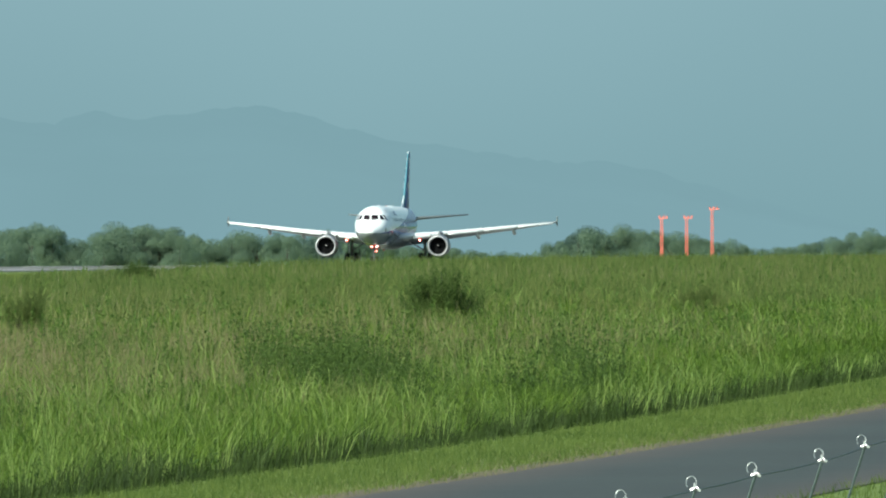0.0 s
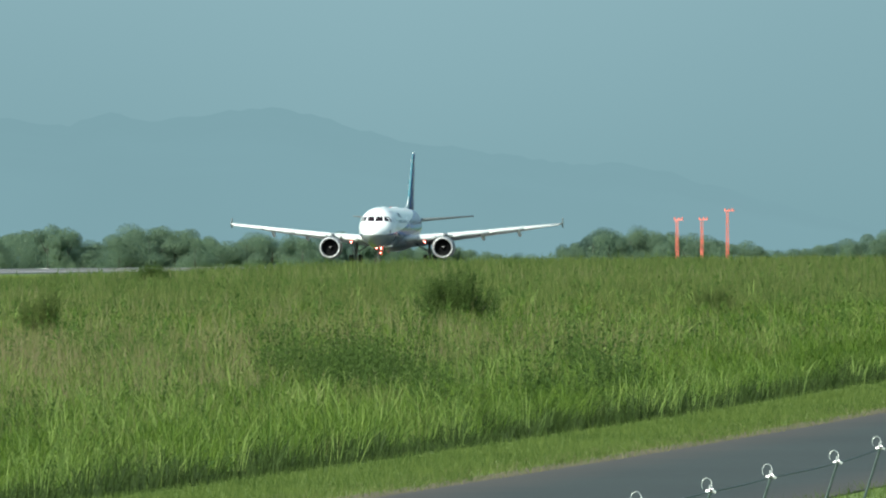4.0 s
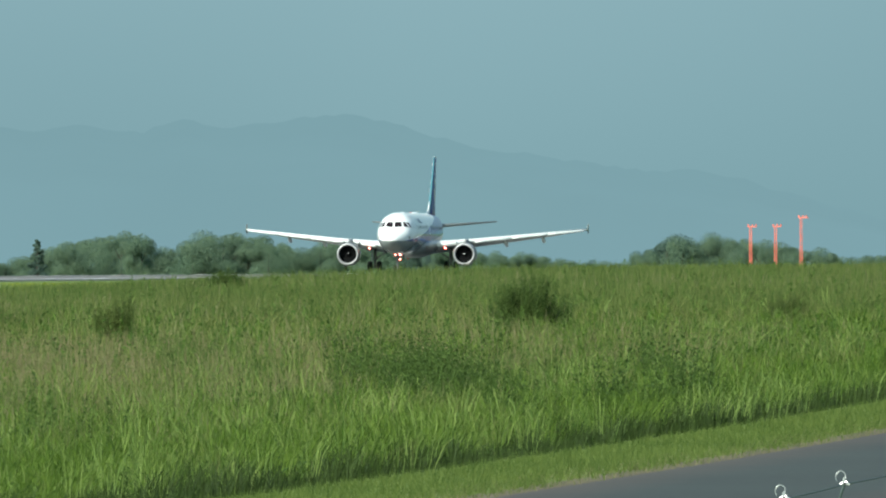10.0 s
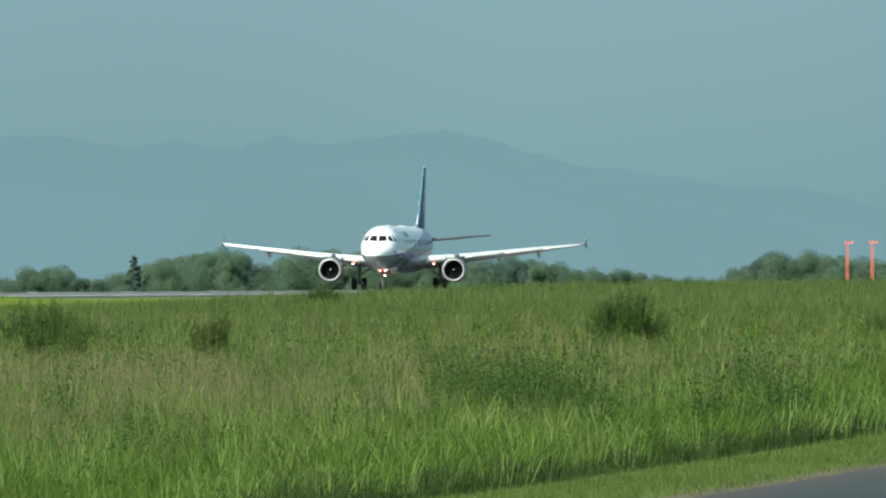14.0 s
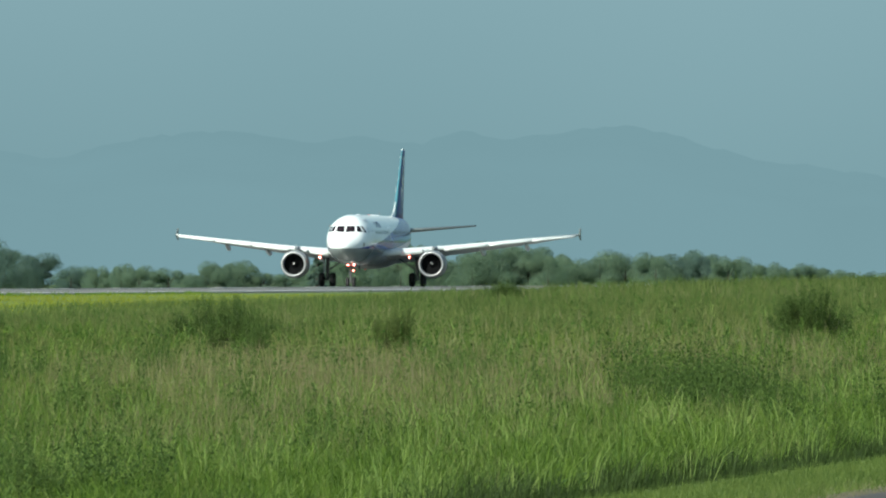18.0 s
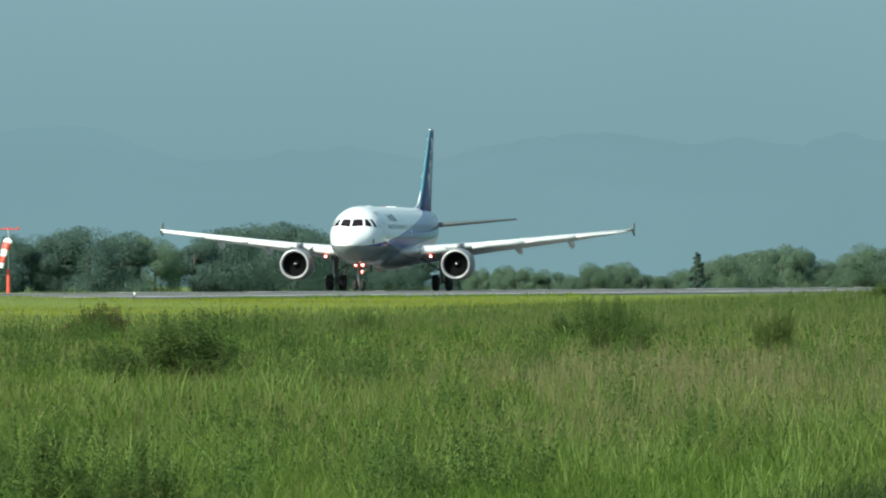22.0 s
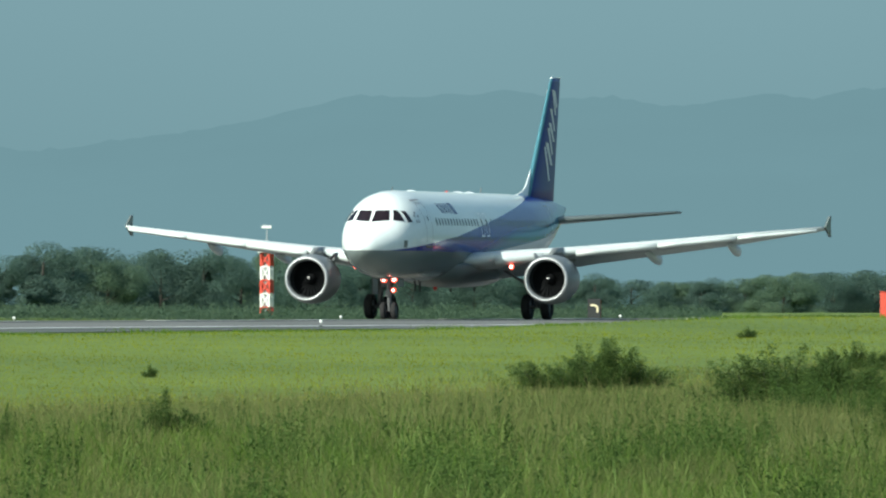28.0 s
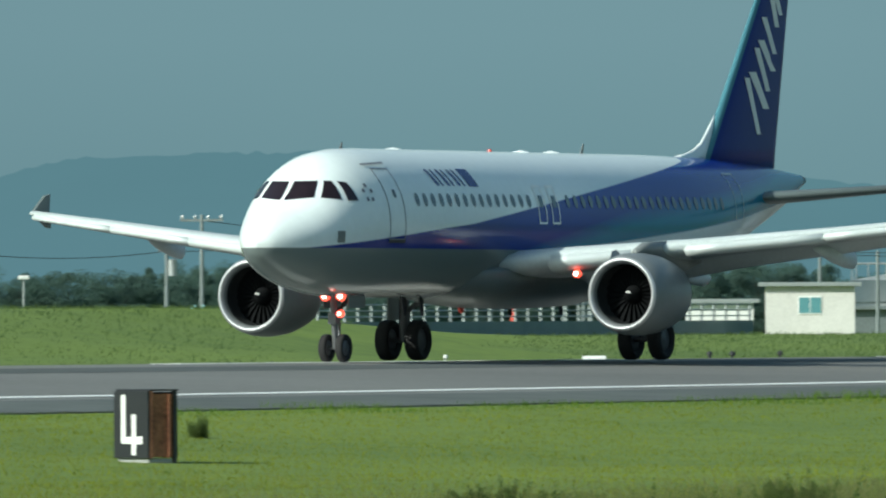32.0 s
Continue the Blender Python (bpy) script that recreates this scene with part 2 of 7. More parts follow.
M_LAMP = glowing("landing_lamp", (1.0, 0.09, 0.05), 2.8)
M_LAMPW = glowing("landing_lamp_core", (1.0, 0.78, 0.68), 8.0)


# ---------------------------------------------------------------- mesh helpers
def mesh_from(name, verts, faces, material, smooth=False):
    me = bpy.data.meshes.new(name)
    me.from_pydata([tuple(v) for v in verts], [], [tuple(f) for f in faces])
    me.materials.append(material)
    if smooth:
        me.polygons.foreach_set("use_smooth", [True] * len(me.polygons))
    me.update()
    return me


def part(name, bm, material, parent, label="", smooth=False):
    """Links a bmesh as one mesh object under a thing or a part."""
    if isinstance(bm, bpy.types.Mesh):
        me = bm
    else:
        me = bpy.data.meshes.new(name)
        bm.normal_update()
        bm.to_mesh(me)
        bm.free()
        me.materials.append(material)
        if smooth:
            me.polygons.foreach_set("use_smooth", [True] * len(me.polygons))
    ob = new(name, me)
    ob.parent = parent
    if label:
        ob["label"] = label
    return ob


def thing(name, m=None, label="", category="", group="", kind=""):
    ob = new(name)
    ob.empty_display_size = 0.2
    if m is not None:
        ob.matrix_basis = m
    return tagged(ob, label, category, group, kind)


def box(bm, x0, x1, y0, y1, z0, z1, bevel=0.0):
    r = bmesh.ops.create_cube(bm, size=1.0)["verts"]
    for v in r:
        v.co = Vector(((x0 + x1) / 2 + v.co.x * (x1 - x0), (y0 + y1) / 2 + v.co.y * (y1 - y0), (z0 + z1) / 2 + v.co.z * (z1 - z0)))
    if bevel:
        bmesh.ops.bevel(bm, geom=list({e for v in r for e in v.link_edges}), offset=bevel, segments=2, affect="EDGES", profile=0.6)
    return bm


def bx(x0, x1, y0, y1, z0, z1, bevel=0.0):
    return box(bmesh.new(), x0, x1, y0, y1, z0, z1, bevel)


def rod(bm, a, b, r0, r1=None, seg=10, caps=True):
    a, b = Vector(a), Vector(b)
    r1 = r0 if r1 is None else r1
    q = (b - a).to_track_quat("Z", "Y")
    rings = []
    for p, r in ((a, r0), (b, r1)):
        rings.append([bm.verts.new(p + q @ Vector((r * math.cos(k * math.tau / seg), r * math.sin(k * math.tau / seg), 0))) for k in range(seg)])
    for k in range(seg):
        bm.faces.new((rings[0][k], rings[0][(k + 1) % seg], rings[1][(k + 1) % seg], rings[1][k]))
    if caps:
        bm.faces.new(rings[0][::-1])
        bm.faces.new(rings[1])
    return bm


def lathe(profile, axis="y", seg=40, at=(0, 0, 0)):
    """Turns a profile of (along, radius) round an axis through at."""
    bm, rings = bmesh.new(), []
    for u, r in profile:
        ring = []
        for k in range(seg):
            c, s = r * math.cos(k * math.tau / seg), r * math.sin(k * math.tau / seg)
            p = {"y": (c, u, s), "x": (u, c, s), "z": (c, s, u)}[axis]
            ring.append(bm.verts.new(Vector(at) + Vector(p)))
        rings.append(ring)
    for a, b in zip(rings, rings[1:]):
        for k in range(seg):
            bm.faces.new((a[k], a[(k + 1) % seg], b[(k + 1) % seg], b[k]))
    bmesh.ops.recalc_face_normals(bm, faces=bm.faces)
    return bm


def loft(sections, closed=True, cap=True):
    bm = bmesh.new()
    rings = [[bm.verts.new(p) for p in s] for s in sections]
    n = len(rings[0])
    for a, b in zip(rings, rings[1:]):
        for k in range(n if closed else n - 1):
            bm.faces.new((a[k], a[(k + 1) % n], b[(k + 1) % n], b[k]))
    if cap:
        bm.faces.new(rings[0][::-1])
        bm.faces.new(rings[-1])
    bmesh.ops.recalc_face_normals(bm, faces=bm.faces)
    return bm


def bars(bm, quads, lift):
    """Flat quads given by four corners each, given a thickness of lift."""
    for q in quads:
        a = [bm.verts.new(p) for p in q]
        n = (Vector(q[1]) - Vector(q[0])).cross(Vector(q[3]) - Vector(q[0])).normalized() * lift
        b = [bm.verts.new(Vector(p) + n) for p in q]
        bm.faces.new(b)
        for k in range(4):
            bm.faces.new((a[k], a[(k + 1) % 4], b[(k + 1) % 4], b[k]))
    return bm


# ---------------------------------------------------------------- lie of the land
RUNWAY_X = -170.0


def ease(a, b, v):
    t = np.clip((np.asarray(v, float) - a) / (b - a), 0, 1)
    return t * t * (3 - 2 * t)


def rise(x, y):
    """The land behind the far strip comes up a little before the fences."""
    x, y = np.asarray(x, float), np.asarray(y, float)
    return (0.62 * ease(-225, -300, x) + 0.42 * ease(-235, -300, x) * ease(790, 720, y)) * ease(930, 830, y)


def ground(x, y):
    """Height of the ground: the runway is crowned, its near strip falls away close by, the meadow rises with distance,
    a low berm follows part of the runway's edge."""
    x, y = np.asarray(x, float), np.asarray(y, float)
    q = x - RUNWAY_X
    fall = 0.004 + 0.024 / (1 + np.exp(np.clip((y - 405) / 35, -40, 40)))
    strip = -fall * np.minimum(q, 58) - 0.004 * np.clip(q - 58, 0, 20)
    far = 0.62 - 1.0 * ease(-38, -95, x)
    meadow = -1.6 + (far + 1.6) * ease(150, 620, y)
    near = strip + (meadow - strip) * ease(-102, -70, x)
    beyond = -0.010 * np.minimum(-q, 70) - 2.2 * ease(1500, 1900, y)
    bank = 2.42 * ease(-222, -268, x) * ease(14, -4, y + 2.09 * x)
    mound = 0.55 * np.exp(-((x + 75) / 18) ** 2) * ease(500, 600, y) * ease(1100, 750, y)
    berm = 0.42 * ease(-140.4, -138.2, x) * np.exp(-((x + 138) / 10) ** 2) * ease(520, 580, y) * ease(745, 650, y)
    z = np.where(q >= 0, near + mound + berm, beyond + np.maximum(bank, rise(x, y)))
    return z - 1.5 * ease(1300, 2200, y) * (q >= 0)


def gz(x, y):
    return float(ground(x, y))


def at_bearing(left, dist):
    """The ground point that lies so many degrees left of the y axis and so far from the camera."""
    x, y = -dist * math.sin(radians(left)), dist * math.cos(radians(left))
    return x, y, gz(x, y)


def strip(name, xs, ys, lift, material, label, category, skirt=0.12, parent=None):
    """A paved band draped on the ground, with a thickness."""
    nx, ny = len(xs), len(ys)
    v = [(x, y, gz(x, y) + lift) for y in ys for x in xs]
    f = [(j * nx + i, j * nx + i + 1, (j + 1) * nx + i + 1, (j + 1) * nx + i) for j in range(ny - 1) for i in range(nx - 1)]
    base = len(v)
    rim = [(i, 0) for i in range(nx)] + [(nx - 1, j) for j in range(1, ny)] + [(i, ny - 1) for i in range(nx - 2, -1, -1)] + [(0, j) for j in range(ny - 2, 0, -1)]
    v += [(xs[i], ys[j], gz(xs[i], ys[j]) + lift - skirt) for i, j in rim]
    for k in range(len(rim)):
        a, b = rim[k], rim[(k + 1) % len(rim)]
        f.append((a[1] * nx + a[0], base + k, base + (k + 1) % len(rim), b[1] * nx + b[0]))
    ob = new(name, mesh_from(name, v, f, material))
    if parent:
        ob.parent = parent
        return ob
    return tagged(ob, label, category, kind="structure")


# one sheet of ground out to the horizon
gx = np.unique(np.concatenate([np.linspace(-4600, -600, 14), np.arange(-600, -200, 10.0), np.arange(-200, -144, 4.0), np.arange(-142, -118, 1.5), np.arange(-116, 6, 4.0), np.linspace(6, 120, 8), np.linspace(120, 4600, 12)]))
gy = np.unique(np.concatenate([np.linspace(-1500, 0, 8), np.linspace(0, 150, 7), np.arange(150, 760, 12.0), np.linspace(760, 2300, 50), np.linspace(2300, 4700, 8)]))
X, Y = np.meshgrid(gx, gy)
Z = ground(X, Y) - 0.04
nx = len(gx)
gf = [(j * nx + i, j * nx + i + 1, (j + 1) * nx + i + 1, (j + 1) * nx + i) for j in range(len(gy) - 1) for i in range(nx - 1)]
tagged(new("ground", mesh_from("ground", np.stack([X.ravel(), Y.ravel(), Z.ravel()], 1), gf, M_SOIL, True)),
       "wide green airfield turf rolling away to the horizon", "ground", kind="structure")

RY = np.concatenate([np.arange(-400, 760, 12.0), np.linspace(760, 1640, 40)])
runway = strip("runway", [-200, -192.5, -185, -177.5, -170, -162.5, -155, -147.5, -140], RY, 0.0, M_ASPHALT, "worn grey asphalt runway with white edge lines", "runway")
strip("tyre_band", [-176.5, -172.8], RY, 0.006, M_RUBBER, "", "", 0.004, runway)
strip("tyre_band", [-167.3, -163.6], RY, 0.006, M_RUBBER, "", "", 0.004, runway)
strip("shoulder", [-146.4, -143.5, -140.2], RY, 0.006, M_SHOULDER, "", "", 0.004, runway)
strip("edge_line", [-148.7, -147.9], RY, 0.012, M_MARK, "", "", 0.01, runway)
strip("edge_line", [-192.1, -191.3], RY, 0.012, M_MARK, "", "", 0.01, runway)
for k in range(38):
    strip("centre_dash", [-170.45, -169.55], np.linspace(-300 + k * 50, -270 + k * 50, 4), 0.012, M_MARK, "", "", 0.01, runway)
strip("road_edge", [-20.1, -19.5], np.arange(-60, 420, 4.0), -0.028, M_DIRT, "bare brown strip of earth along the asphalt", "verge")
road = strip("service_road", [-19.6, -17.9, -16.2, -14.4], np.arange(-60, 420, 10.0), -0.022, M_ROAD, "narrow dark asphalt service road along the meadow", "road")


# ---------------------------------------------------------------- the airliner (x to its left, y aft of the nose, z up)
FY = [0, .04, .15, .3, .5, .75, 1, 1.25, 1.5, 1.75, 2, 2.25, 2.5, 3, 3.5, 4, 5, 6, 8, 10, 12, 14, 16, 18, 20, 22, 24, 25, 26, 27, 28, 29, 30, 31, 32, 33, 34, 35, 36, 36.8, 37.4, 37.57]
TOP_K = ((0, 3.32), (.15, 3.62), (.5, 3.9), (1, 4.13), (1.5, 4.36), (2, 4.7), (2.5, 5.14), (3, 5.48), (3.5, 5.69), (4, 5.82), (5, 5.92), (6, 5.94), (26, 5.92), (30, 5.86), (34, 5.72), (37.57, 5.42))
BOT_K = ((0, 3.28), (.15, 2.98), (.5, 2.72), (1, 2.47), (1.6, 2.26), (2.2, 2.1), (3, 1.95), (4, 1.84), (5, 1.79), (6, 1.78), (23, 1.78), (25, 1.9), (27, 2.17), (29, 2.6), (31, 3.1), (33, 3.65), (35, 4.2), (36.5, 4.65), (37.57, 5.1))
WID_K = ((0, .02), (.15, .36), (.5, .68), (1, .98), (1.5, 1.22), (2, 1.42), (2.5, 1.57), (3, 1.7), (4, 1.86), (5, 1.94), (6, 1.975), (24, 1.975), (26, 1.93), (28, 1.78), (30, 1.53), (32, 1.2), (34, .84), (36, .46), (37.3, .2), (37.57, .14))
MID_K = ((0, 3.3), (.5, 3.33), (1, 3.38), (1.5, 3.45), (2, 3.53), (3, 3.66), (4, 3.77), (5, 3.83), (6, 3.85), (24, 3.85), (26, 3.95), (28, 4.12), (30, 4.34), (32, 4.58), (34, 4.82), (36, 5.06), (37.57, 5.26))


def lut(table, v):
    """Smoothed reading of a table of pairs."""
    xs, ys = [k[0] for k in table], [k[1] for k in table]
    return float(np.mean([np.interp(v + o, xs, ys) for o in (-0.12, 0, 0.12)])) if v > 0.3 else float(np.interp(v, xs, ys))


def skin(y, z, side=1, lift=0.0):
    """Point on the fuselage at station y and height z."""
    top, bot, wid, mid = lut(TOP_K, y), lut(BOT_K, y), lut(WID_K, y), lut(MID_K, y)
    h = top - mid if z > mid else mid - bot
    c = min(1, max(-1, (z - mid) / h))
    s = math.sqrt(max(0, 1 - c * c))
    n = Vector((s / wid, 0, c / h)).normalized()
    return Vector((side * (wid * s + n.x * lift), y, mid + h * c + n.z * lift))


def skin_front(x, z, lift=0.0):
    """Point on the nose that lies x off the centre line at height z."""
    lo, hi = 0.02, 5.0
    for _ in range(30):
        y = (lo + hi) / 2
        p = skin(y, z)
        inside = z < lut(TOP_K, y) and p.x > abs(x)
        lo, hi = (lo, y) if inside else (y, hi)
    return Vector((x, hi - lift, z + lift * 0.4))


def patch(corners, where, lift, n=(4, 4), bm=None):
    """A thin panel that follows the skin; corners in the plane of where()."""
    bm = bm or bmesh.new()
    c = [Vector(p) for p in corners]
    g = []
    for j in range(n[1] + 1):
        for i in range(n[0] + 1):
            u, v = i / n[0], j / n[1]
            q = (c[0] * (1 - u) + c[1] * u) * (1 - v) + (c[3] * (1 - u) + c[2] * u) * v
            g.append(bm.verts.new(where(q.x, q.y, lift)))
    w = n[0] + 1
    for j in range(n[1]):
        for i in range(n[0]):
            bm.faces.new((g[j * w + i], g[j * w + i + 1], g[(j + 1) * w + i + 1], g[(j + 1) * w + i]))
    return bm


def livery():
    """White above, a deep blue sweep rising aft, teal below it, a grey belly."""
    m = mat("airliner_livery", (0.79, 0.85, 0.845), 0.16, vary=0.05, scale=0.5, fine=4, bump=0.015)
    n, l = m.node_tree.nodes, m.node_tree.links
    b = n["Principled BSDF"]
    white = b.inputs["Base Color"].links[0].from_socket
    co, sep = n.new("ShaderNodeTexCoord"), n.new("ShaderNodeSeparateXYZ")
    l.new(co.outputs["Object"], sep.inputs[0])

    def height(points):
        fc = n.new("ShaderNodeFloatCurve")
        c = fc.mapping.curves[0]
        while len(c.points) > 2:
            c.points.remove(c.points[1])
        c.points[0].location = (points[0][0] / 40, points[0][1] / 8)
        c.points[1].location = (points[-1][0] / 40, points[-1][1] / 8)
        for y, z in points[1:-1]:
            c.points.new(y / 40, z / 8)
        for p in c.points:
            p.handle_type = "VECTOR"
        fc.mapping.update()
        s = n.new("ShaderNodeMath")
        s.operation = "DIVIDE"
        s.inputs[1].default_value = 40
        l.new(sep.outputs[1], s.inputs[0])
        l.new(s.outputs[0], fc.inputs["Value"])
        k = n.new("ShaderNodeMath")
        k.operation = "MULTIPLY"
        k.inputs[1].default_value = 8
        l.new(fc.outputs[0], k.inputs[0])
        return k.outputs[0]

    def below(edge, soft):
        d = n.new("ShaderNodeMath")
        d.operation = "SUBTRACT"
        l.new(edge, d.inputs[0])
        l.new(sep.outputs[2], d.inputs[1])
        r = n.new("ShaderNodeMapRange")
        r.inputs[1].default_value, r.inputs[2].default_value = -soft, soft
        l.new(d.outputs[0], r.inputs[0])
        return r.outputs[0]

    def over(fac, under, color):
        x = n.new("ShaderNodeMix")
        x.data_type = "RGBA"
        l.new(fac, x.inputs[0])
        l.new(under, x.inputs[6])
        if isinstance(color, tuple):
            x.inputs[7].default_value = (*color, 1)
        else:
            l.new(color, x.inputs[7])
        return x.outputs[2]

    c = over(below(height(((0, 2.9), (1.2, 3.16), (8.2, 3.72), (10, 3.84), (19.2, 4.87), (27.2, 5.75), (29, 6.3), (39, 7.5))), 0.015), white, (0.006, 0.03, 0.25))
    c = over(below(height(((0, 0.5), (12, 2.6), (15, 3.15), (20.8, 4.05), (29.5, 4.78), (33, 5.25), (36, 5.9), (39, 6.2))), 0.25), c, (0.008, 0.21, 0.33))
    c = over(below(height(((0, 0.5), (14, 2.7), (17, 3.15), (25, 3.7), (29.5, 4.06), (31.8, 4.3), (36, 4.7), (39, 4.85))), 0.03), c, white)
    c = over(below(height(((0, 3.16), (14, 3.12), (22, 2.6), (30, 1.0), (39, 0.5))), 0.012), c, (0.17, 0.205, 0.2))
    l.new(c, b.inputs["Base Color"])
    b.inputs["Specular IOR Level"].default_value = 0.35
    return m


def foil(le, chord, thick, z, twist=0.0, drop=0.0, n=9):
    """Airfoil outline at one station: (y, z) pairs round the section."""
    up, dn = [], []
    for k in range(n):
        t = (1 - math.cos(math.pi * k / (n - 1))) / 2
        h = 5 * thick * (0.2969 * math.sqrt(t) - 0.126 * t - 0.3516 * t * t + 0.2843 * t ** 3 - 0.1036 * t ** 4)
        d = -drop * max(0, t - 0.72) ** 1.3 * chord
        up.append((le + t * chord, z + (h * 1.1 + 0.01) * chord - t * twist + d))
        dn.append((le + t * chord, z - h * 0.8 * chord - t * twist + d))
    return up + dn[::-1][1:-1]


def wheel(parent, x, y, r, w, name="wheel"):
    tyre = part(name, lathe([(-w / 2 * .55, r * .55), (-w / 2 * .9, r * .72), (-w / 2, r * .86), (-w / 2 * .8, r * .97), (-w / 4, r), (0, r * .995), (w / 4, r), (w / 2 * .8, r * .97), (w / 2, r * .86), (w / 2 * .9, r * .72), (w / 2 * .55, r * .55)], "x", 28, (x, y, r)), M_TYRE, parent, "worn black rubber tyre", True)
    part("rim", lathe([(-w * .3, .01), (-w * .3, r * .2), (-w * .2, r * .3), (-w * .26, r * .58), (w * .26, r * .58), (w * .2, r * .3), (w * .3, r * .2), (w * .3, .01)], "x", 20, (x, y, r)), M_HUB, tyre, "dull grey metal hub", True)
    return tyre


def make_airliner():
    jet = thing("airliner", pose(RUNWAY_X, 1444.9, 0), "white twin-engine airliner with blue sweep and tail, rolling on runway", "airplane")
    secs = []
    for y in FY:
        ring = []
        top, bot, wid, mid = lut(TOP_K, y), lut(BOT_K, y), lut(WID_K, y), lut(MID_K, y)
        for k in range(48):
            a = k * math.tau / 48
            s, c = math.sin(a), math.cos(a)
            ring.append((wid * s, y, mid + (top - mid if c > 0 else mid - bot) * c))
        secs.append(ring)
    body = part("fuselage", loft(secs), livery(), jet, "white fuselage with a blue and teal sweep and grey belly", True)
    # belly fairing
    fair = []
    for y, w, b in ((10.6, .5, 1.86), (11.2, 1.3, 1.72), (12.2, 1.85, 1.58), (14, 2.1, 1.48), (17, 2.12, 1.46), (19.5, 1.95, 1.52), (21, 1.4, 1.66), (22, .5, 1.82)):
        fair.append([(w * math.sin(a), y, 2.5 + (2.5 - b) * math.copysign(abs(math.cos(a)) ** .8, math.cos(a)) * (1 if math.cos(a) < 0 else .25)) for a in [k * math.tau / 28 for k in range(28)]])
    part("belly_fairing", loft(fair), M_BELLY, jet, "rounded grey fairing under the wings", True)

    for side in (1, -1):
        sk = lambda y, z, lift, s=side: skin(y, z, s, lift)
        fr = lambda x, z, lift, s=side: skin_front(s * x, z, lift)
        # cockpit windows
        part("windscreen", patch(((.06, 4.47), (.80, 4.54), (.69, 5.0), (.075, 4.99)), fr, 0.02), M_GLASS, body, "dark front windscreen", True)
        part("cockpit_window", patch(((2.15, 4.53), (2.63, 4.48), (2.77, 4.99), (2.62, 5.0)), sk, 0.015), M_GLASS, body, "dark side window of the cockpit", True)
        part("cockpit_window", patch(((2.83, 4.45), (3.23, 4.46), (3.14, 4.96), (2.89, 4.98)), sk, 0.015), M_GLASS, body, "dark side window of the cockpit", True)
        # cabin windows
        for k in range(47):
            y = 6.45 + k * 0.5335
            if 14.3 < y < 16.1 or 27.9 < y:
                continue
            bm = bmesh.new()
            c = bm.verts.new(skin(y, 4.5, side, 0.014))
            ring = [bm.verts.new(skin(y + .135 * math.cos(a), 4.5 + .19 * math.sin(a), side, 0.012)) for a in [i * math.tau / 12 for i in range(12)]]
            for i in range(12):
                bm.faces.new((c, ring[i], ring[(i + 1) % 12]))
            part("cabin_window", bm, M_PANE, body)

        def outline(name, y0, y1, z0, z1, w, material, label):
            bm = bmesh.new()
            for q in (((y0, z0), (y1, z0), (y1, z0 + w), (y0, z0 + w)), ((y0, z1 - w), (y1, z1 - w), (y1, z1), (y0, z1)),
                      ((y0, z0 + w), (y0 + w, z0 + w), (y0 + w, z1 - w), (y0, z1 - w)), ((y1 - w, z0 + w), (y1, z0 + w), (y1, z1 - w), (y1 - w, z1 - w))):
                patch(q, sk, 0.012, (2, 6), bm)
            return part(name, bm, material, body, label)
        d = outline("cabin_door", 4.62, 5.55, 3.38, 5.36, .035, M_LINE, "front cabin door outlined in dark grey")
        part("door_window", patch(((5.05, 4.55), (5.2, 4.55), (5.2, 4.77), (5.05, 4.77)), sk, 0.016, (2, 2)), M_PANE, d)
        part("door_sill", patch(((4.6, 3.3), (5.58, 3.3), (5.58, 3.38), (4.6, 3.38)), sk, 0.02, (3, 1)), M_DARK, d)
        d = outline("rear_door", 29.05, 29.85, 3.75, 5.4, .04, M_SLAT, "rear cabin door outlined in pale grey")
        part("rain_gutter", patch(((4.3, 5.42), (5.6, 5.48), (5.6, 5.53), (4.3, 5.47)), sk, 0.03, (6, 1)), M_LINE, body)
        for y in (14.45, 15.35):
            d = outline("overwing_exit", y, y + .55, 3.85, 4.95, .06, M_SIGNWHITE, "overwing exit outlined in white")
            part("exit_window", patch(((y + .16, 4.32), (y + .4, 4.32), (y + .4, 4.66), (y + .16, 4.66)), sk, 0.016, (2, 2)), M_PANE, d)
        # operator mark as plain bars, and a small emblem
        for k in range(3):
            y = 7.9 + k * .72
            part("mark_bar", patch(((y + .24, 4.9), (y + .42, 4.9), (y + .18, 5.35), (y, 5.35)), sk, 0.012, (1, 3)), M_BLUE, body, "dark blue slanted bar")
            part("mark_bar", patch(((y + .58, 4.9), (y + .7, 4.9), (y + .46, 5.35), (y + .34, 5.35)), sk, 0.012, (1, 3)), M_BLUE, body, "dark blue slanted bar")
        part("mark_block", patch(((10.25, 4.88), (10.9, 4.88), (10.75, 5.38), (10.07, 5.38)), sk, 0.012, (2, 3)), M_BLUE, body, "dark blue slanted block")
        for k in range(5):
            a = k * math.tau / 5 + .3
            y, z = 3.78 + .18 * math.cos(a), 4.66 + .21 * math.sin(a)
            part("emblem_mark", patch(((y - .06, z - .06), (y + .07, z - .03), (y + .05, z + .07), (y - .05, z + .05)), sk, 0.012, (1, 1)), M_LINE, body)
        part("probe_plate", patch(((2.15, 3.3), (2.45, 3.3), (2.45, 3.62), (2.15, 3.62)), sk, 0.012, (2, 2)), M_GREY, body)

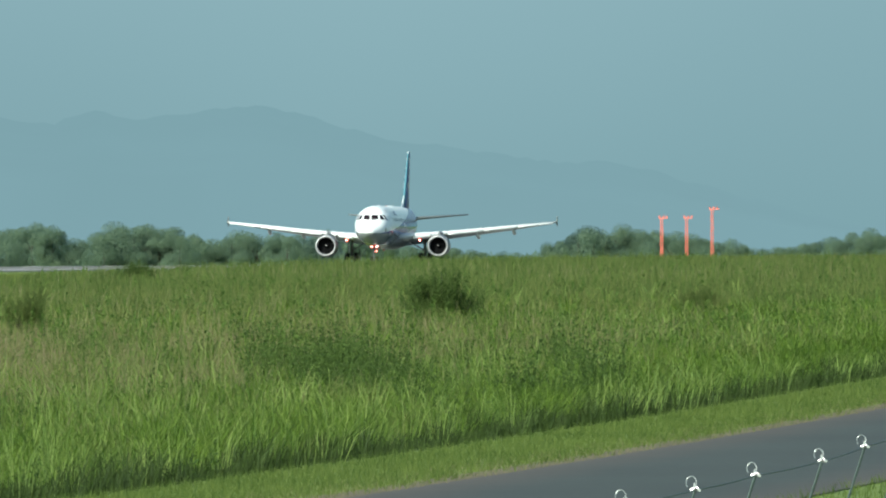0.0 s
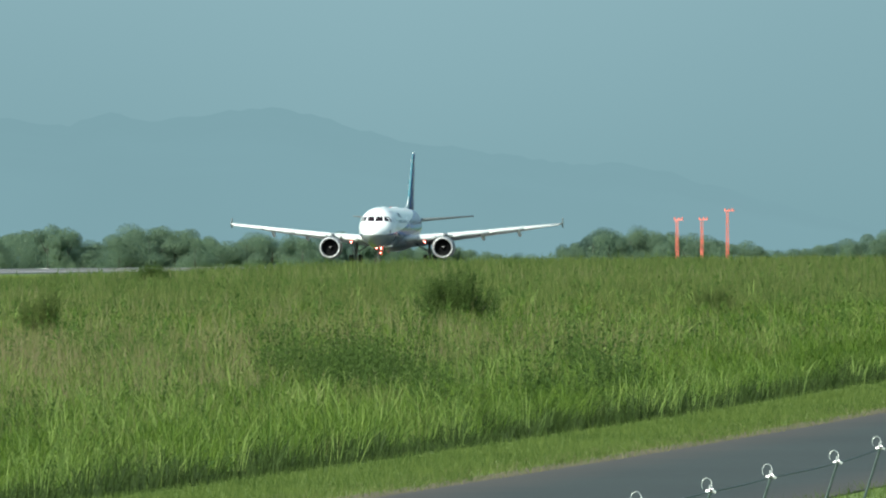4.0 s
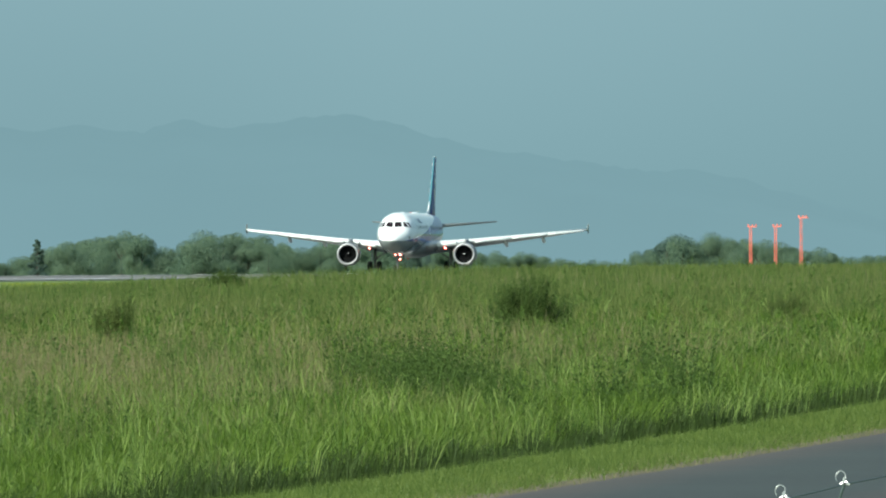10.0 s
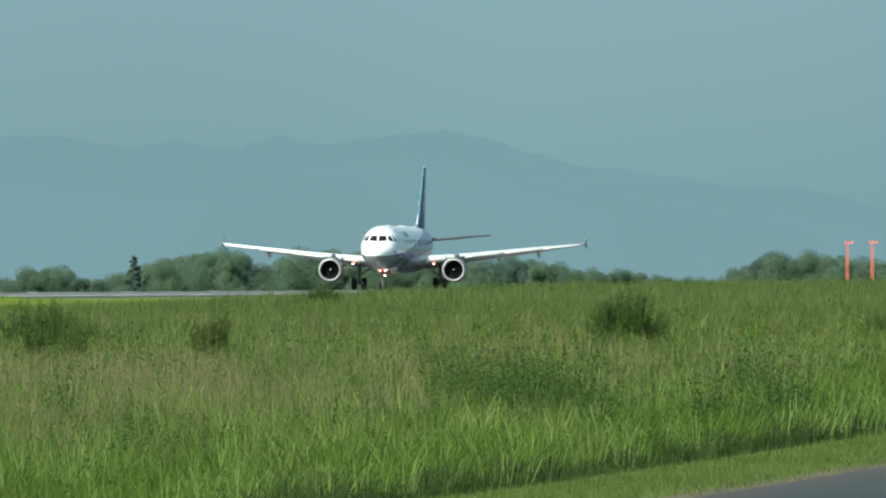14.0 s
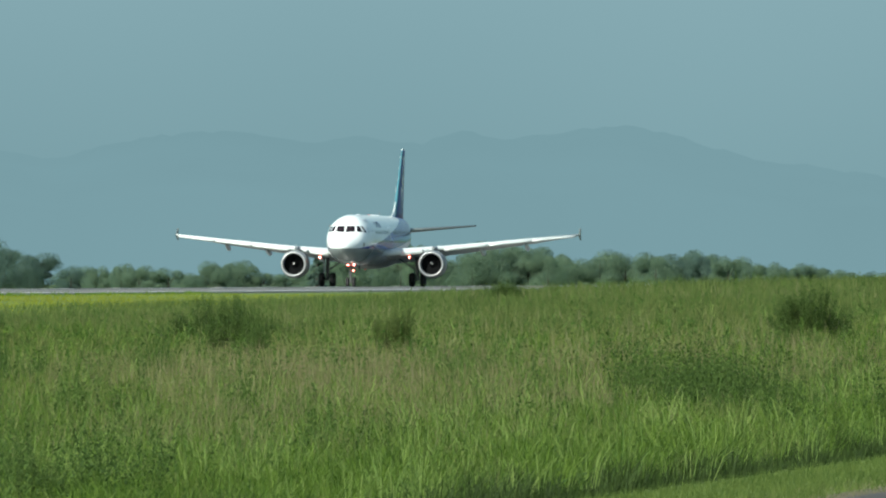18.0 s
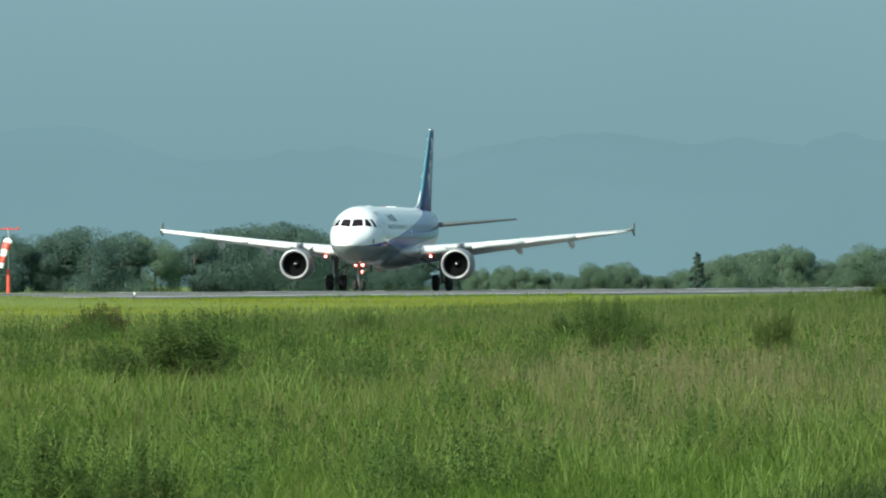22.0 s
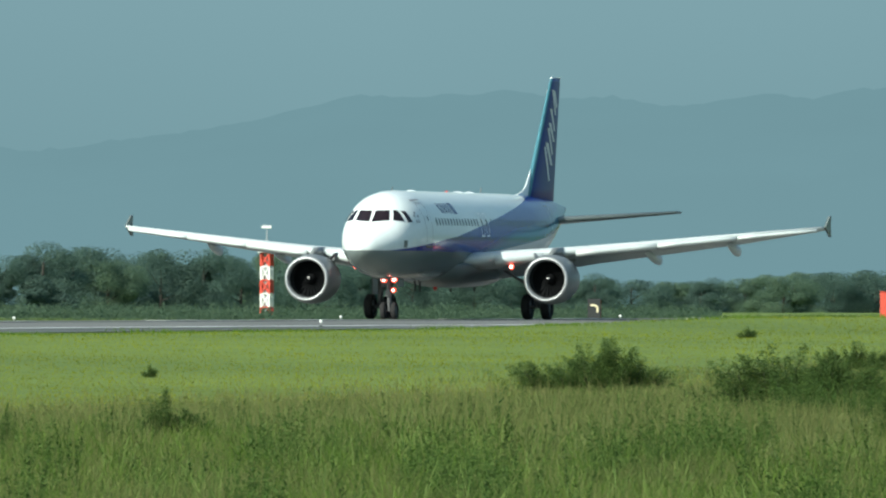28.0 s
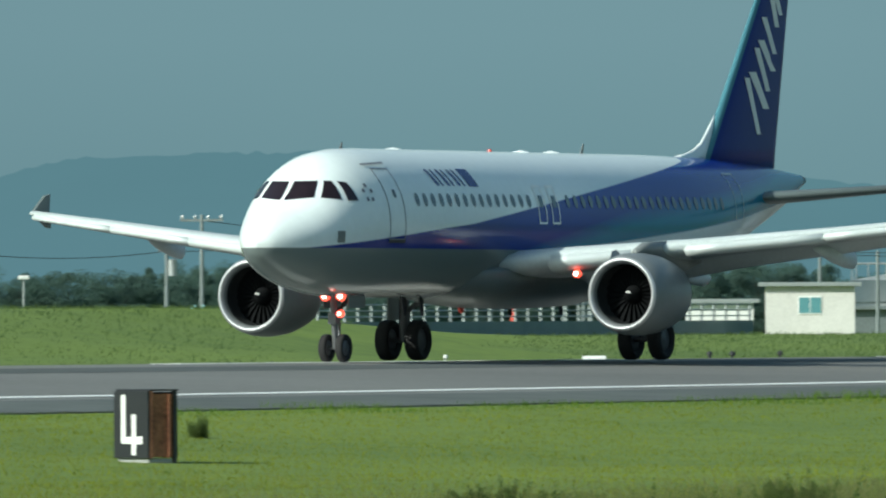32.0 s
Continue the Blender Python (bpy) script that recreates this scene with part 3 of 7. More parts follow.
        # wing
        stations = ((1.2, 12.3, 6.35, .135, 2.62), (1.97, 12.5, 6.05, .13, 2.7), (3.0, 12.75, 5.85, .125, 2.8), (4.0, 13.12, 5.5, .12, 2.9), (6.4, 14.4, 4.25, .115, 3.15), (9.5, 16.07, 3.45, .11, 3.48), (13, 17.95, 2.55, .105, 3.87), (16.9, 20.05, 1.5, .10, 4.3))
        ws = [[(side * x, y, z) for y, z in foil(le, ch, th, zz, ch * .035, .55 if x < 13.5 else .1)] for x, le, ch, th, zz in stations]
        wing = part("wing", loft(ws), M_WING, jet, "grey swept wing with flaps set for take-off", True)
        # bright leading edge slats
        for a, b in ((3.05, 5.1), (6.5, 9.9), (9.95, 13.3), (13.35, 16.7)):
            sl = []
            for j in range(5):
                x = a + (b - a) * j / 4
                le, ch, th, zz = (float(np.interp(x, [s[0] for s in stations], [s[i] for s in stations])) for i in (1, 2, 3, 4))
                o = foil(le, ch, th, zz, ch * .035)
                n = len(o)
                rim = [o[k] for k in (4, 3, 2, 1, 0, n - 1, n - 2)]
                sl.append([(side * x, y - .16, z - .10 + (.02 if i < 3 else -.02)) for i, (y, z) in enumerate(rim)] + [(side * x, y - .05, z - .07) for y, z in (rim[5], rim[2])])
            part("slat", loft(sl), M_SLAT, wing, "bright metal leading-edge slat", True)
        # flap track fairings
        for x in (4.6, 9.0, 12.6):
            le, ch, zz = (float(np.interp(x, [s[0] for s in stations], [s[i] for s in stations])) for i in (1, 2, 4))
            y0 = le + ch * .52
            f = []
            for t, r in ((0, .03), (.2, .13), (.45, .2), (.7, .24), (.9, .22), (1, .05)):
                f.append([(side * x + r * .75 * math.sin(a), y0 + t * (ch * .75 + .4), zz - .3 - .35 * t + r * 1.2 * math.cos(a)) for a in [k * math.tau / 12 for k in range(12)]])
            part("flap_fairing", loft(f), M_WING, wing, "grey teardrop flap track fairing", True)
        # wing tip fence
        bm = bmesh.new()
        a = [(side * 16.93, y, z) for y, z in ((20.35, 4.34), (21.2, 4.84), (21.5, 4.88), (21.42, 4.34), (21.55, 3.88), (21.3, 3.9))]
        b = [(side * 17.02, y, z) for _, y, z in a]
        va, vb = [bm.verts.new(p) for p in a], [bm.verts.new(p) for p in b]
        bm.faces.new(va), bm.faces.new(vb[::-1])
        for k in range(6):
            bm.faces.new((va[k], va[(k + 1) % 6], vb[(k + 1) % 6], vb[k]))
        part("wingtip_fence", bm, M_BELLY, wing, "small grey arrow-shaped wingtip fence")
        part("landing_light", lathe([(12.98, .0), (13.0, .10), (13.12, .12), (13.3, .05)], "y", 14, (side * 3.75, 0, 2.44)), M_LAMP, jet, "lit landing light at the wing root")
        part("lamp_core", lathe([(12.965, .0), (12.97, .065), (13.0, .065)], "y", 12, (side * 3.75, 0, 2.44)), M_LAMPW, jet)

        # engine
        e = Vector((side * 5.75, 11.65, 1.86))
        nac = part("engine", lathe([(.28, .84), (.1, .87), (0, .93), (-.02, .97), (.03, 1.02), (.2, 1.09), (.6, 1.15), (1.2, 1.16), (1.9, 1.11), (2.5, 1.0), (2.75, .94), (2.7, .9), (2.3, .88)], "y", 48, e), M_GREY, jet, "grey engine nacelle with a bare metal lip", True)
        part("inlet_lip", lathe([(.12, .868), (.05, .885), (-.012, .93), (-.034, .97), (.01, 1.015), (.05, 1.045)], "y", 48, e), M_METAL, nac, "polished metal inlet lip", True)
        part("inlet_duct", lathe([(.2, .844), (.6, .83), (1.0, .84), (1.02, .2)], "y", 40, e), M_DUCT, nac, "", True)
        fan = part("fan", lathe([(.95, .84), (.96, .2)], "y", 32, e), M_FAN, nac, "dark fan disc")
        for k in range(24):
            a = k * math.tau / 24
            u, w = Vector((math.cos(a), 0, math.sin(a))), Vector((-math.sin(a), 0, math.cos(a)))
            q = [e + u * .25 + w * .03 + Vector((0, .78, 0)), e + u * .25 - w * .04 + Vector((0, .9, 0)), e + u * .84 - w * .1 + Vector((0, .94, 0)), e + u * .84 + w * .09 + Vector((0, .82, 0))]
            bm = bmesh.new()
            bm.faces.new([bm.verts.new(p) for p in q])
            part("fan_blade", bm, M_FAN, fan)
        sp = part("spinner", lathe([(.45, .01), (.5, .08), (.62, .17), (.8, .25), (.9, .26)], "y", 24, e), M_FAN, nac, "", True)
        bm = bmesh.new()
        for k in range(7):
            a0, a1 = .5 + k * .32, .5 + (k + 1) * .32
            pts = []
            for a, r, y in ((a0, .03 + .006 * k, .46), (a0, .07 + .006 * k, .495), (a1, .076 + .006 * k, .5), (a1, .036 + .006 * k, .465)):
                pts.append(e + Vector((r * math.cos(a), y - .02 + r * .12, r * math.sin(a))))
            bm.faces.new([bm.verts.new(p) for p in pts])
        part("spiral_mark", bm, M_SIGNWHITE, sp, "white spiral on the spinner")
        part("core_cowl", lathe([(2.4, .72), (3.0, .62), (3.5, .48), (3.55, .44), (3.2, .4)], "y", 32, e), M_METAL, nac, "bare metal exhaust cowl", True)
        part("exhaust_cone", lathe([(3.2, .3), (3.6, .22), (4.0, .03)], "y", 24, e), M_DARK, nac, "", True)
        py = []
        for y, z0, z1, w in ((12.6, 2.98, 3.1, .1), (13.4, 2.95, 3.32, .2), (14.4, 2.75, 3.35, .22), (15.6, 2.5, 3.05, .2), (17.0, 2.75, 2.95, .08)):
            py.append([(e.x - w, y, z0), (e.x + w, y, z0), (e.x + w * .7, y, z1), (e.x - w * .7, y, z1)])
        part("pylon", loft(py), M_GREY, jet, "grey engine pylon", True)
        part("nacelle_strake", bars(bmesh.new(), [[(e.x - side * .75, 12.5, 2.78), (e.x - side * .75, 13.5, 2.8), (e.x - side * 1.0, 13.5, 3.1), (e.x - side * .95, 13.1, 3.05)]], .03), M_GREY, nac)

        # main gear
        g = part("main_gear", rod(bmesh.new(), (side * 3.8, 17.71, .55), (side * 3.7, 17.6, 2.9), .13, .16, 14), M_GEAR, jet, "grey main landing gear leg")
        part("axle", rod(bmesh.new(), (side * 3.25, 17.71, .58), (side * 4.35, 17.71, .58), .08), M_GEAR, g)
        part("side_brace", rod(bmesh.new(), (side * 3.78, 17.7, 1.35), (side * 2.1, 17.4, 2.4), .07), M_GEAR, g)
        part("torque_link", rod(bmesh.new(), (side * 3.8, 17.95, .8), (side * 3.78, 18.05, 1.4), .05), M_GEAR, g)
        part("gear_door", bx(side * 4.05 - .03, side * 4.05 + .03, 17.2, 18.1, 1.15, 2.9, .02), M_GREY, g, "grey gear leg door")
        wheel(g, side * 3.34, 17.71, .58, .42)
        wheel(g, side * 4.27, 17.71, .58, .42)

        # tailplane
        tp = [[(side * x, y, z) for y, z in foil(le, ch, .1, zz)] for x, le, ch, zz in ((.4, 31.6, 4.2, 4.62), (.9, 31.9, 3.7, 4.66), (6.2, 35.1, 1.35, 5.1))]
        part("tailplane", loft(tp), M_BELLY, jet, "grey swept tailplane", True)

    # fin
    fs = []
    for z, le, ch, th in ((5.5, 29.9, 5.6, .09), (6.2, 30.48, 5.15, .09), (8.8, 32.7, 3.55, .09), (11.33, 34.86, 1.98, .09), (11.54, 35.2, 1.62, .06)):
        o = foil(0, 1, th, 0)
        fs.append([(t[1] * ch * .9, le + t[0] * ch, z) for t in o])
    fin = part("fin", loft(fs), fin_paint(), jet, "deep blue tail fin with teal leading edge", True)
    fil = []
    for y, z, w in ((28.3, 5.9, .02), (29.0, 5.98, .06), (29.6, 6.1, .09), (30.2, 6.32, .1), (30.65, 6.66, .09), (31.05, 7.0, .08), (31.25, 7.15, .07)):
        fil.append([(-w * 1.3, y, 5.7), (w * 1.3, y, 5.7), (w, y, z - .28), (w * .5, y, z - .07), (0, y, z), (-w * .5, y, z - .07), (-w, y, z - .28)])
    part("dorsal_fillet", loft(fil), M_WHITE, fin, "white fillet before the fin", True)
    part("fin_cap", bx(-.05, .05, 35.2, 36.85, 11.52, 11.6, .02), M_WHITE, fin)
    for s in (1, -1):
        for u0, z0, u1, z1, w in ((.24, 8.55, .66, 7.07, .35), (.32, 8.71, .74, 7.75, .6), (.30, 9.35, .73, 8.21, .4), (.36, 9.56, .80, 8.75, .55), (.31, 10.17, .78, 9.21, .4), (.27, 10.99, .75, 9.92, .4), (.42, 10.95, .84, 10.24, .42)):
            q = []
            for z, u in ((11 - (11 - z1) * 1.12, u1), (11 - (11 - z0) * 1.12, u0)):
                le, ch = 29.95 + (z - 5.55) * .837, float(np.interp(z, [5.5, 11.5], [5.55, 1.8]))
                t = lambda y: (5 * .09 * (.2969 * math.sqrt(y) - .126 * y - .3516 * y * y + .2843 * y ** 3 - .1036 * y ** 4) * 1.1 + .012) * ch * .9
                ya = le + u * ch
                w2 = w * .46
                q += [(s * (t(u) + .01), ya - w2, z), (s * (t(min(1, u + w / ch)) + .01), ya + w2, z)]
            q = [q[0], q[1], q[3], q[2]]
            part("fin_mark", bars(bmesh.new(), [q if s > 0 else q[::-1]], .02), M_SIGNWHITE, fin, "white slanted bar on the fin")
    part("apu_exhaust", lathe([(37.4, .16), (37.7, .13), (37.5, .1)], "y", 16, (0, 0, 5.26)), M_DARK, jet)

    # nose gear
    g = part("nose_gear", rod(bmesh.new(), (0, 5.07, .38), (0, 4.95, 2.0), .085, .1, 14), M_GEAR, jet, "grey nose gear leg")
    part("axle", rod(bmesh.new(), (-.34, 5.07, .39), (.34, 5.07, .39), .05), M_GEAR, g)
    part("drag_brace", rod(bmesh.new(), (0, 5.0, 1.3), (0, 6.4, 1.95), .06), M_GEAR, g)
    part("torque_link", rod(bmesh.new(), (0, 5.3, .62), (0, 5.35, 1.1), .04), M_GEAR, g)
    part("steering_box", bx(-.13, .13, 4.85, 5.15, 1.05, 1.35, .03), M_GEAR, g)
    for s in (1, -1):
        wheel(g, s * .26, 5.07, .39, .22)
        part("gear_door", bx(s * .38 - .015, s * .38 + .015, 5.1, 6.2, 1.5, 1.9, .01), M_BELLY, g, "open nose gear door")
        lamp = part("taxi_light", lathe([(4.74, .01), (4.75, .14), (4.83, .155), (4.95, .06)], "y", 16, (s * .24 + .06, 0, 1.84)), M_LAMP, g, "lit round taxi light")
        part("lamp_core", lathe([(4.728, .001), (4.73, .085), (4.75, .085)], "y", 12, (s * .24 + .06, 0, 1.84)), M_LAMPW, lamp)
    lamp = part("turnoff_light", lathe([(4.78, .01), (4.79, .1), (4.9, .11)], "y", 14, (.26, 0, 1.34)), M_LAMP, g, "lit lower runway light")
    part("lamp_core", lathe([(4.765, .001), (4.77, .05), (4.79, .05)], "y", 12, (.26, 0, 1.34)), M_LAMPW, lamp)
    # antennas, beacon, drains
    for y, h in ((5.2, .2), (21.5, .3)):
        part("antenna", bars(bmesh.new(), [[(-.01, y, 5.7), (-.01, y + .28, 5.7), (-.01, y + .4, 5.9 + h), (-.01, y + .32, 5.9 + h)]], .02), M_GREY, body)
    for y in (8.9, 17.5, 19.6):
        part("antenna_bump", lathe([(5.88, .3), (5.95, .22), (5.985, .01)], "z", 16, (0, y, 0)), M_WHITE, body, "", True)
    part("beacon", lathe([(5.9, .08), (5.97, .06), (6.0, .01)], "z", 14, (0, 15.4, 0)), M_RED, body, "red anti-collision beacon")
    part("belly_beacon", lathe([(1.5, .1), (1.38, .08), (1.33, .01)], "z", 14, (0, 13.4, 0)), M_RED, body)
    for y, x in ((9.2, .1), (17.2, -.3), (19.5, .25), (10.8, -.1)):
        part("drain_mast", bars(bmesh.new(), [[(x, y, 1.85), (x, y + .3, 1.85), (x, y + .34, 1.28), (x, y + .2, 1.28)]], .04), M_DARK, body)
    return jet


def fin_paint():
    m = mat("fin_livery", (0.009, 0.026, 0.19), 0.3, vary=0.1, scale=0.6, fine=5, bump=0.015)
    n, l = m.node_tree.nodes, m.node_tree.links
    b = n["Principled BSDF"]
    blue = b.inputs["Base Color"].links[0].from_socket
    co, sep = n.new("ShaderNodeTexCoord"), n.new("ShaderNodeSeparateXYZ")
    l.new(co.outputs["Object"], sep.inputs[0])
    edge = n.new("ShaderNodeMath")
    edge.operation = "MULTIPLY_ADD"
    edge.inputs[1].default_value, edge.inputs[2].default_value = -0.837, -29.95 + 5.55 * 0.837
    l.new(sep.outputs[2], edge.inputs[0])
    d = n.new("ShaderNodeMath")
    d.operation = "ADD"
    l.new(sep.outputs[1], d.inputs[0])
    l.new(edge.outputs[0], d.inputs[1])
    r = n.new("ShaderNodeMapRange")
    r.inputs[1].default_value, r.inputs[2].default_value = 0.26, 0.32
    l.new(d.outputs[0], r.inputs[0])
    x = n.new("ShaderNodeMix")
    x.data_type = "RGBA"
    x.inputs[6].default_value = (0.075, 0.21, 0.26, 1)
    l.new(r.outputs[0], x.inputs[0])
    l.new(blue, x.inputs[7])
    l.new(x.outputs[2], b.inputs["Base Color"])
    b.inputs["Specular IOR Level"].default_value = 0.1
    return m


airliner = make_airliner()


# ---------------------------------------------------------------- mountains in the haze
def ridge(name, dist, first, heights, step, color, seed, label):
    """A far mountain chain: crest heights in thousandths of the distance, at even steps of bearing in degrees."""
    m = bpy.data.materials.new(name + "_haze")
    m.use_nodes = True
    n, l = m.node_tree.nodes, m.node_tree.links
    # The haze before the slopes is painted as a pale emitted colour, without shading.
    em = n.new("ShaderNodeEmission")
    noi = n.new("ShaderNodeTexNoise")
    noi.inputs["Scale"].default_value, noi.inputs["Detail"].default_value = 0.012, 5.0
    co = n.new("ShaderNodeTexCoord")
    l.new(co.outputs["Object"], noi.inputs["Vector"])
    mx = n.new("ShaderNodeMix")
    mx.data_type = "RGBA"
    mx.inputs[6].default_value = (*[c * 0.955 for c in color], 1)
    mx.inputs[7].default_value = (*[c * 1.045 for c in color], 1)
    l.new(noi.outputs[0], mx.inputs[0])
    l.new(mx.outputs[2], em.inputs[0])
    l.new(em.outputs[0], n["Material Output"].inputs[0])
    v, f, k = [], [], 0
    for i in range(int((len(heights) - 1) * step / 0.04)):
        b = first + i * 0.04
        u = (b - first) / step
        a = int(u)
        w = u - a
        w = w * w * (3 - 2 * w) * 0.6 + w * 0.4
        h = (heights[a] * (1 - w) + heights[min(a + 1, len(heights) - 1)] * w) * 0.001
        h += 0.0006 * (.35 - abs(noise.noise((b * 4.5, seed, 0)))) + 0.0004 * (.3 - abs(noise.noise((b * 13, seed, 3))))
        x, y = -dist * math.sin(radians(b)), dist * math.cos(radians(b))
        deep = 1.03
        v += [(x, y, -30), (x, y, 1.2 + h * dist * 0.55), (x * deep, y * deep, 1.2 + h * dist * deep)]
        if i:
            for j in (0, 1):
                f.append((k - 3 + j, k + j, k + 1 + j, k - 2 + j))
        k += 3
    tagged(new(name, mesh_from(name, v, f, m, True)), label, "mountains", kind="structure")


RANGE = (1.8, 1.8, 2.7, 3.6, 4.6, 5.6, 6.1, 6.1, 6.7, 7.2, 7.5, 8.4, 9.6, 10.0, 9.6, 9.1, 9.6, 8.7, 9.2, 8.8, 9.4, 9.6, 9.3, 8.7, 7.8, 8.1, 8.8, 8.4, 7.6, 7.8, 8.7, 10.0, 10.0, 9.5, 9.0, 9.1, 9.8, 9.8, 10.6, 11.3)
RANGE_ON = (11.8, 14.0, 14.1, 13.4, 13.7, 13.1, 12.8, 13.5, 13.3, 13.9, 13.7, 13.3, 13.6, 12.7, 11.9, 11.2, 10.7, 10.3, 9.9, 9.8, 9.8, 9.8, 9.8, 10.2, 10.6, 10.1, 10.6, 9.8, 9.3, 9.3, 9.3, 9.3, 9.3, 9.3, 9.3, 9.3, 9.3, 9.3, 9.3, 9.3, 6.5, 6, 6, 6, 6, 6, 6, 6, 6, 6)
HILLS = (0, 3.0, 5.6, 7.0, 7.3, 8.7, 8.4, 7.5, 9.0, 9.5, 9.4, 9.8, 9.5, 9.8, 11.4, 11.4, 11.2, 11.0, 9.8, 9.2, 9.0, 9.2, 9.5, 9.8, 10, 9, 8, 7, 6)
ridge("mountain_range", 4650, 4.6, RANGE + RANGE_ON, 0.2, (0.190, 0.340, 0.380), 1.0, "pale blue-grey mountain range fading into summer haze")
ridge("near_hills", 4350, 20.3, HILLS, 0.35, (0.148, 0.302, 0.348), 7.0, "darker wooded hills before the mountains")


# ---------------------------------------------------------------- grass
def blades(name, pts, height, width, lean, material, label, bend=0.35, seed=1, short=False):
    """One object of many tapered, bent blades standing at pts (n x 2)."""
    r = np.random.RandomState(seed)
    n = len(pts)
    z = ground(pts[:, 0], pts[:, 1]) - 0.05
    a = r.rand(n) * math.tau
    d = np.stack([np.cos(a), np.sin(a)], 1)
    face = r.normal(0, 0.5, n)
    side = np.stack([np.cos(face), np.sin(face)], 1) * (width / 2)[:, None]
    ln = lean * r.rand(n) * height
    base = np.concatenate([pts, z[:, None]], 1)
    v = np.zeros((n, 5, 3))
    mid = base + np.concatenate([d * (ln * bend)[:, None], (height * 0.58)[:, None]], 1)
    tip = base + np.concatenate([d * ln[:, None], height[:, None]], 1)
    s3 = np.concatenate([side, np.zeros((n, 1))], 1)
    v[:, 0], v[:, 1] = base - s3, base + s3
    v[:, 2], v[:, 3] = mid + s3 * 0.75, mid - s3 * 0.75
    v[:, 4] = tip
    if short:
        v = np.stack([v[:, 0], v[:, 1], v[:, 4]], 1)
        me = bpy.data.meshes.new(name)
        me.vertices.add(n * 3)
        me.vertices.foreach_set("co", v.ravel())
        me.loops.add(n * 3)
        me.loops.foreach_set("vertex_index", np.arange(n * 3, dtype=np.int32))
        me.polygons.add(n)
        me.polygons.foreach_set("loop_start", np.arange(0, n * 3, 3, dtype=np.int32))
        me.materials.append(material)
        me.update(calc_edges=True)
        return tagged(new(name, me), label, "grass", kind="stuff")
    idx = np.arange(n)[:, None] * 5
    loops = np.concatenate([idx + np.array([0, 1, 2, 3]), idx + np.array([3, 2, 4])], 1).ravel()
    me = bpy.data.meshes.new(name)
    me.vertices.add(n * 5)
    me.vertices.foreach_set("co", v.ravel())
    me.loops.add(n * 7)
    me.loops.foreach_set("vertex_index", loops.astype(np.int32))
    me.polygons.add(n * 2)
    me.polygons.foreach_set("loop_start", (np.arange(n)[:, None] * 7 + np.array([0, 4])).ravel().astype(np.int32))
    me.materials.append(material)
    me.update(calc_edges=True)
    return tagged(new(name, me), label, "grass", kind="stuff")


def scatter(n, seed, near, far, left0, left1, x0, x1, clump=0.0, ragged=1.0):
    """n points at random bearings and distances from the camera, kept between two lines beside the runway."""
    r = np.random.RandomState(seed)
    b = np.radians(r.uniform(left0, left1, n * 3))
    u = r.rand(n * 3)
    d = np.exp(np.log(near) + u * (np.log(far) - np.log(near)))
    p = np.stack([-d * np.sin(b), d * np.cos(b)], 1)
    if clump:
        cell = np.floor(p / clump)
        h = np.sin(cell[:, 0] * 12.9898 + cell[:, 1] * 78.233) * 43758.5453
        h2 = np.sin(cell[:, 0] * 39.346 + cell[:, 1] * 11.135) * 24634.6345
        c = (cell + np.stack([h - np.floor(h), h2 - np.floor(h2)], 1)) * clump
        p = c + (p - c) * 0.45
    edge = ragged * (1.2 * np.sin(p[:, 1] * 0.11) + 0.7 * np.sin(p[:, 1] * 0.37 + 1))
    keep = (p[:, 0] > x0 + edge) & (p[:, 0] < x1 + edge * 0.3)
    return p[keep][:n]


def band(n, seed, x0, x1, y0, y1):
    """n points in a strip along the runway's direction, closer together near the camera."""
    r = np.random.RandomState(seed)
    return np.stack([r.uniform(x0, x1, n), np.exp(r.uniform(math.log(y0), math.log(y1), n))], 1)


def wave(p, s, seed):
    return np.sin(p[:, 0] * s + seed) * np.sin(p[:, 1] * s * 0.37 + seed * 2.1) * 0.5 + np.sin(p[:, 0] * s * 2.7 + p[:, 1] * s * 1.1 + seed) * 0.3


def taper(p):
    """The meadow thins out towards the mown strip."""
    return 0.42 + 0.58 * ease(-98, -62, p[:, 0])


def tussock(p, size, seed):
    """A random value from 0 to 1 for each tussock."""
    c = np.floor(p / size + seed)
    h = np.sin(c[:, 0] * 127.1 + c[:, 1] * 311.7 + seed) * 43758.5453
    return h - np.floor(h)


def canopy(p, seed):
    """Height of the sward: tussocks on broad uneven patches."""
    return (0.30 + 0.22 * tussock(p, 0.8, seed) + 0.22 * tussock(p, 3.1, seed + 4)) * (1 + 0.25 * wave(p, 0.12, seed))


def quads_mesh(name, q, material):
    n = len(q)
    me = bpy.data.meshes.new(name)
    me.vertices.add(n * 4)
    me.vertices.foreach_set("co", q.ravel())
    me.loops.add(n * 4)
    me.loops.foreach_set("vertex_index", np.arange(n * 4, dtype=np.int32))
    me.polygons.add(n)
    me.polygons.foreach_set("loop_start", np.arange(0, n * 4, 4, dtype=np.int32))
    me.materials.append(material)
    me.update(calc_edges=True)
    return me


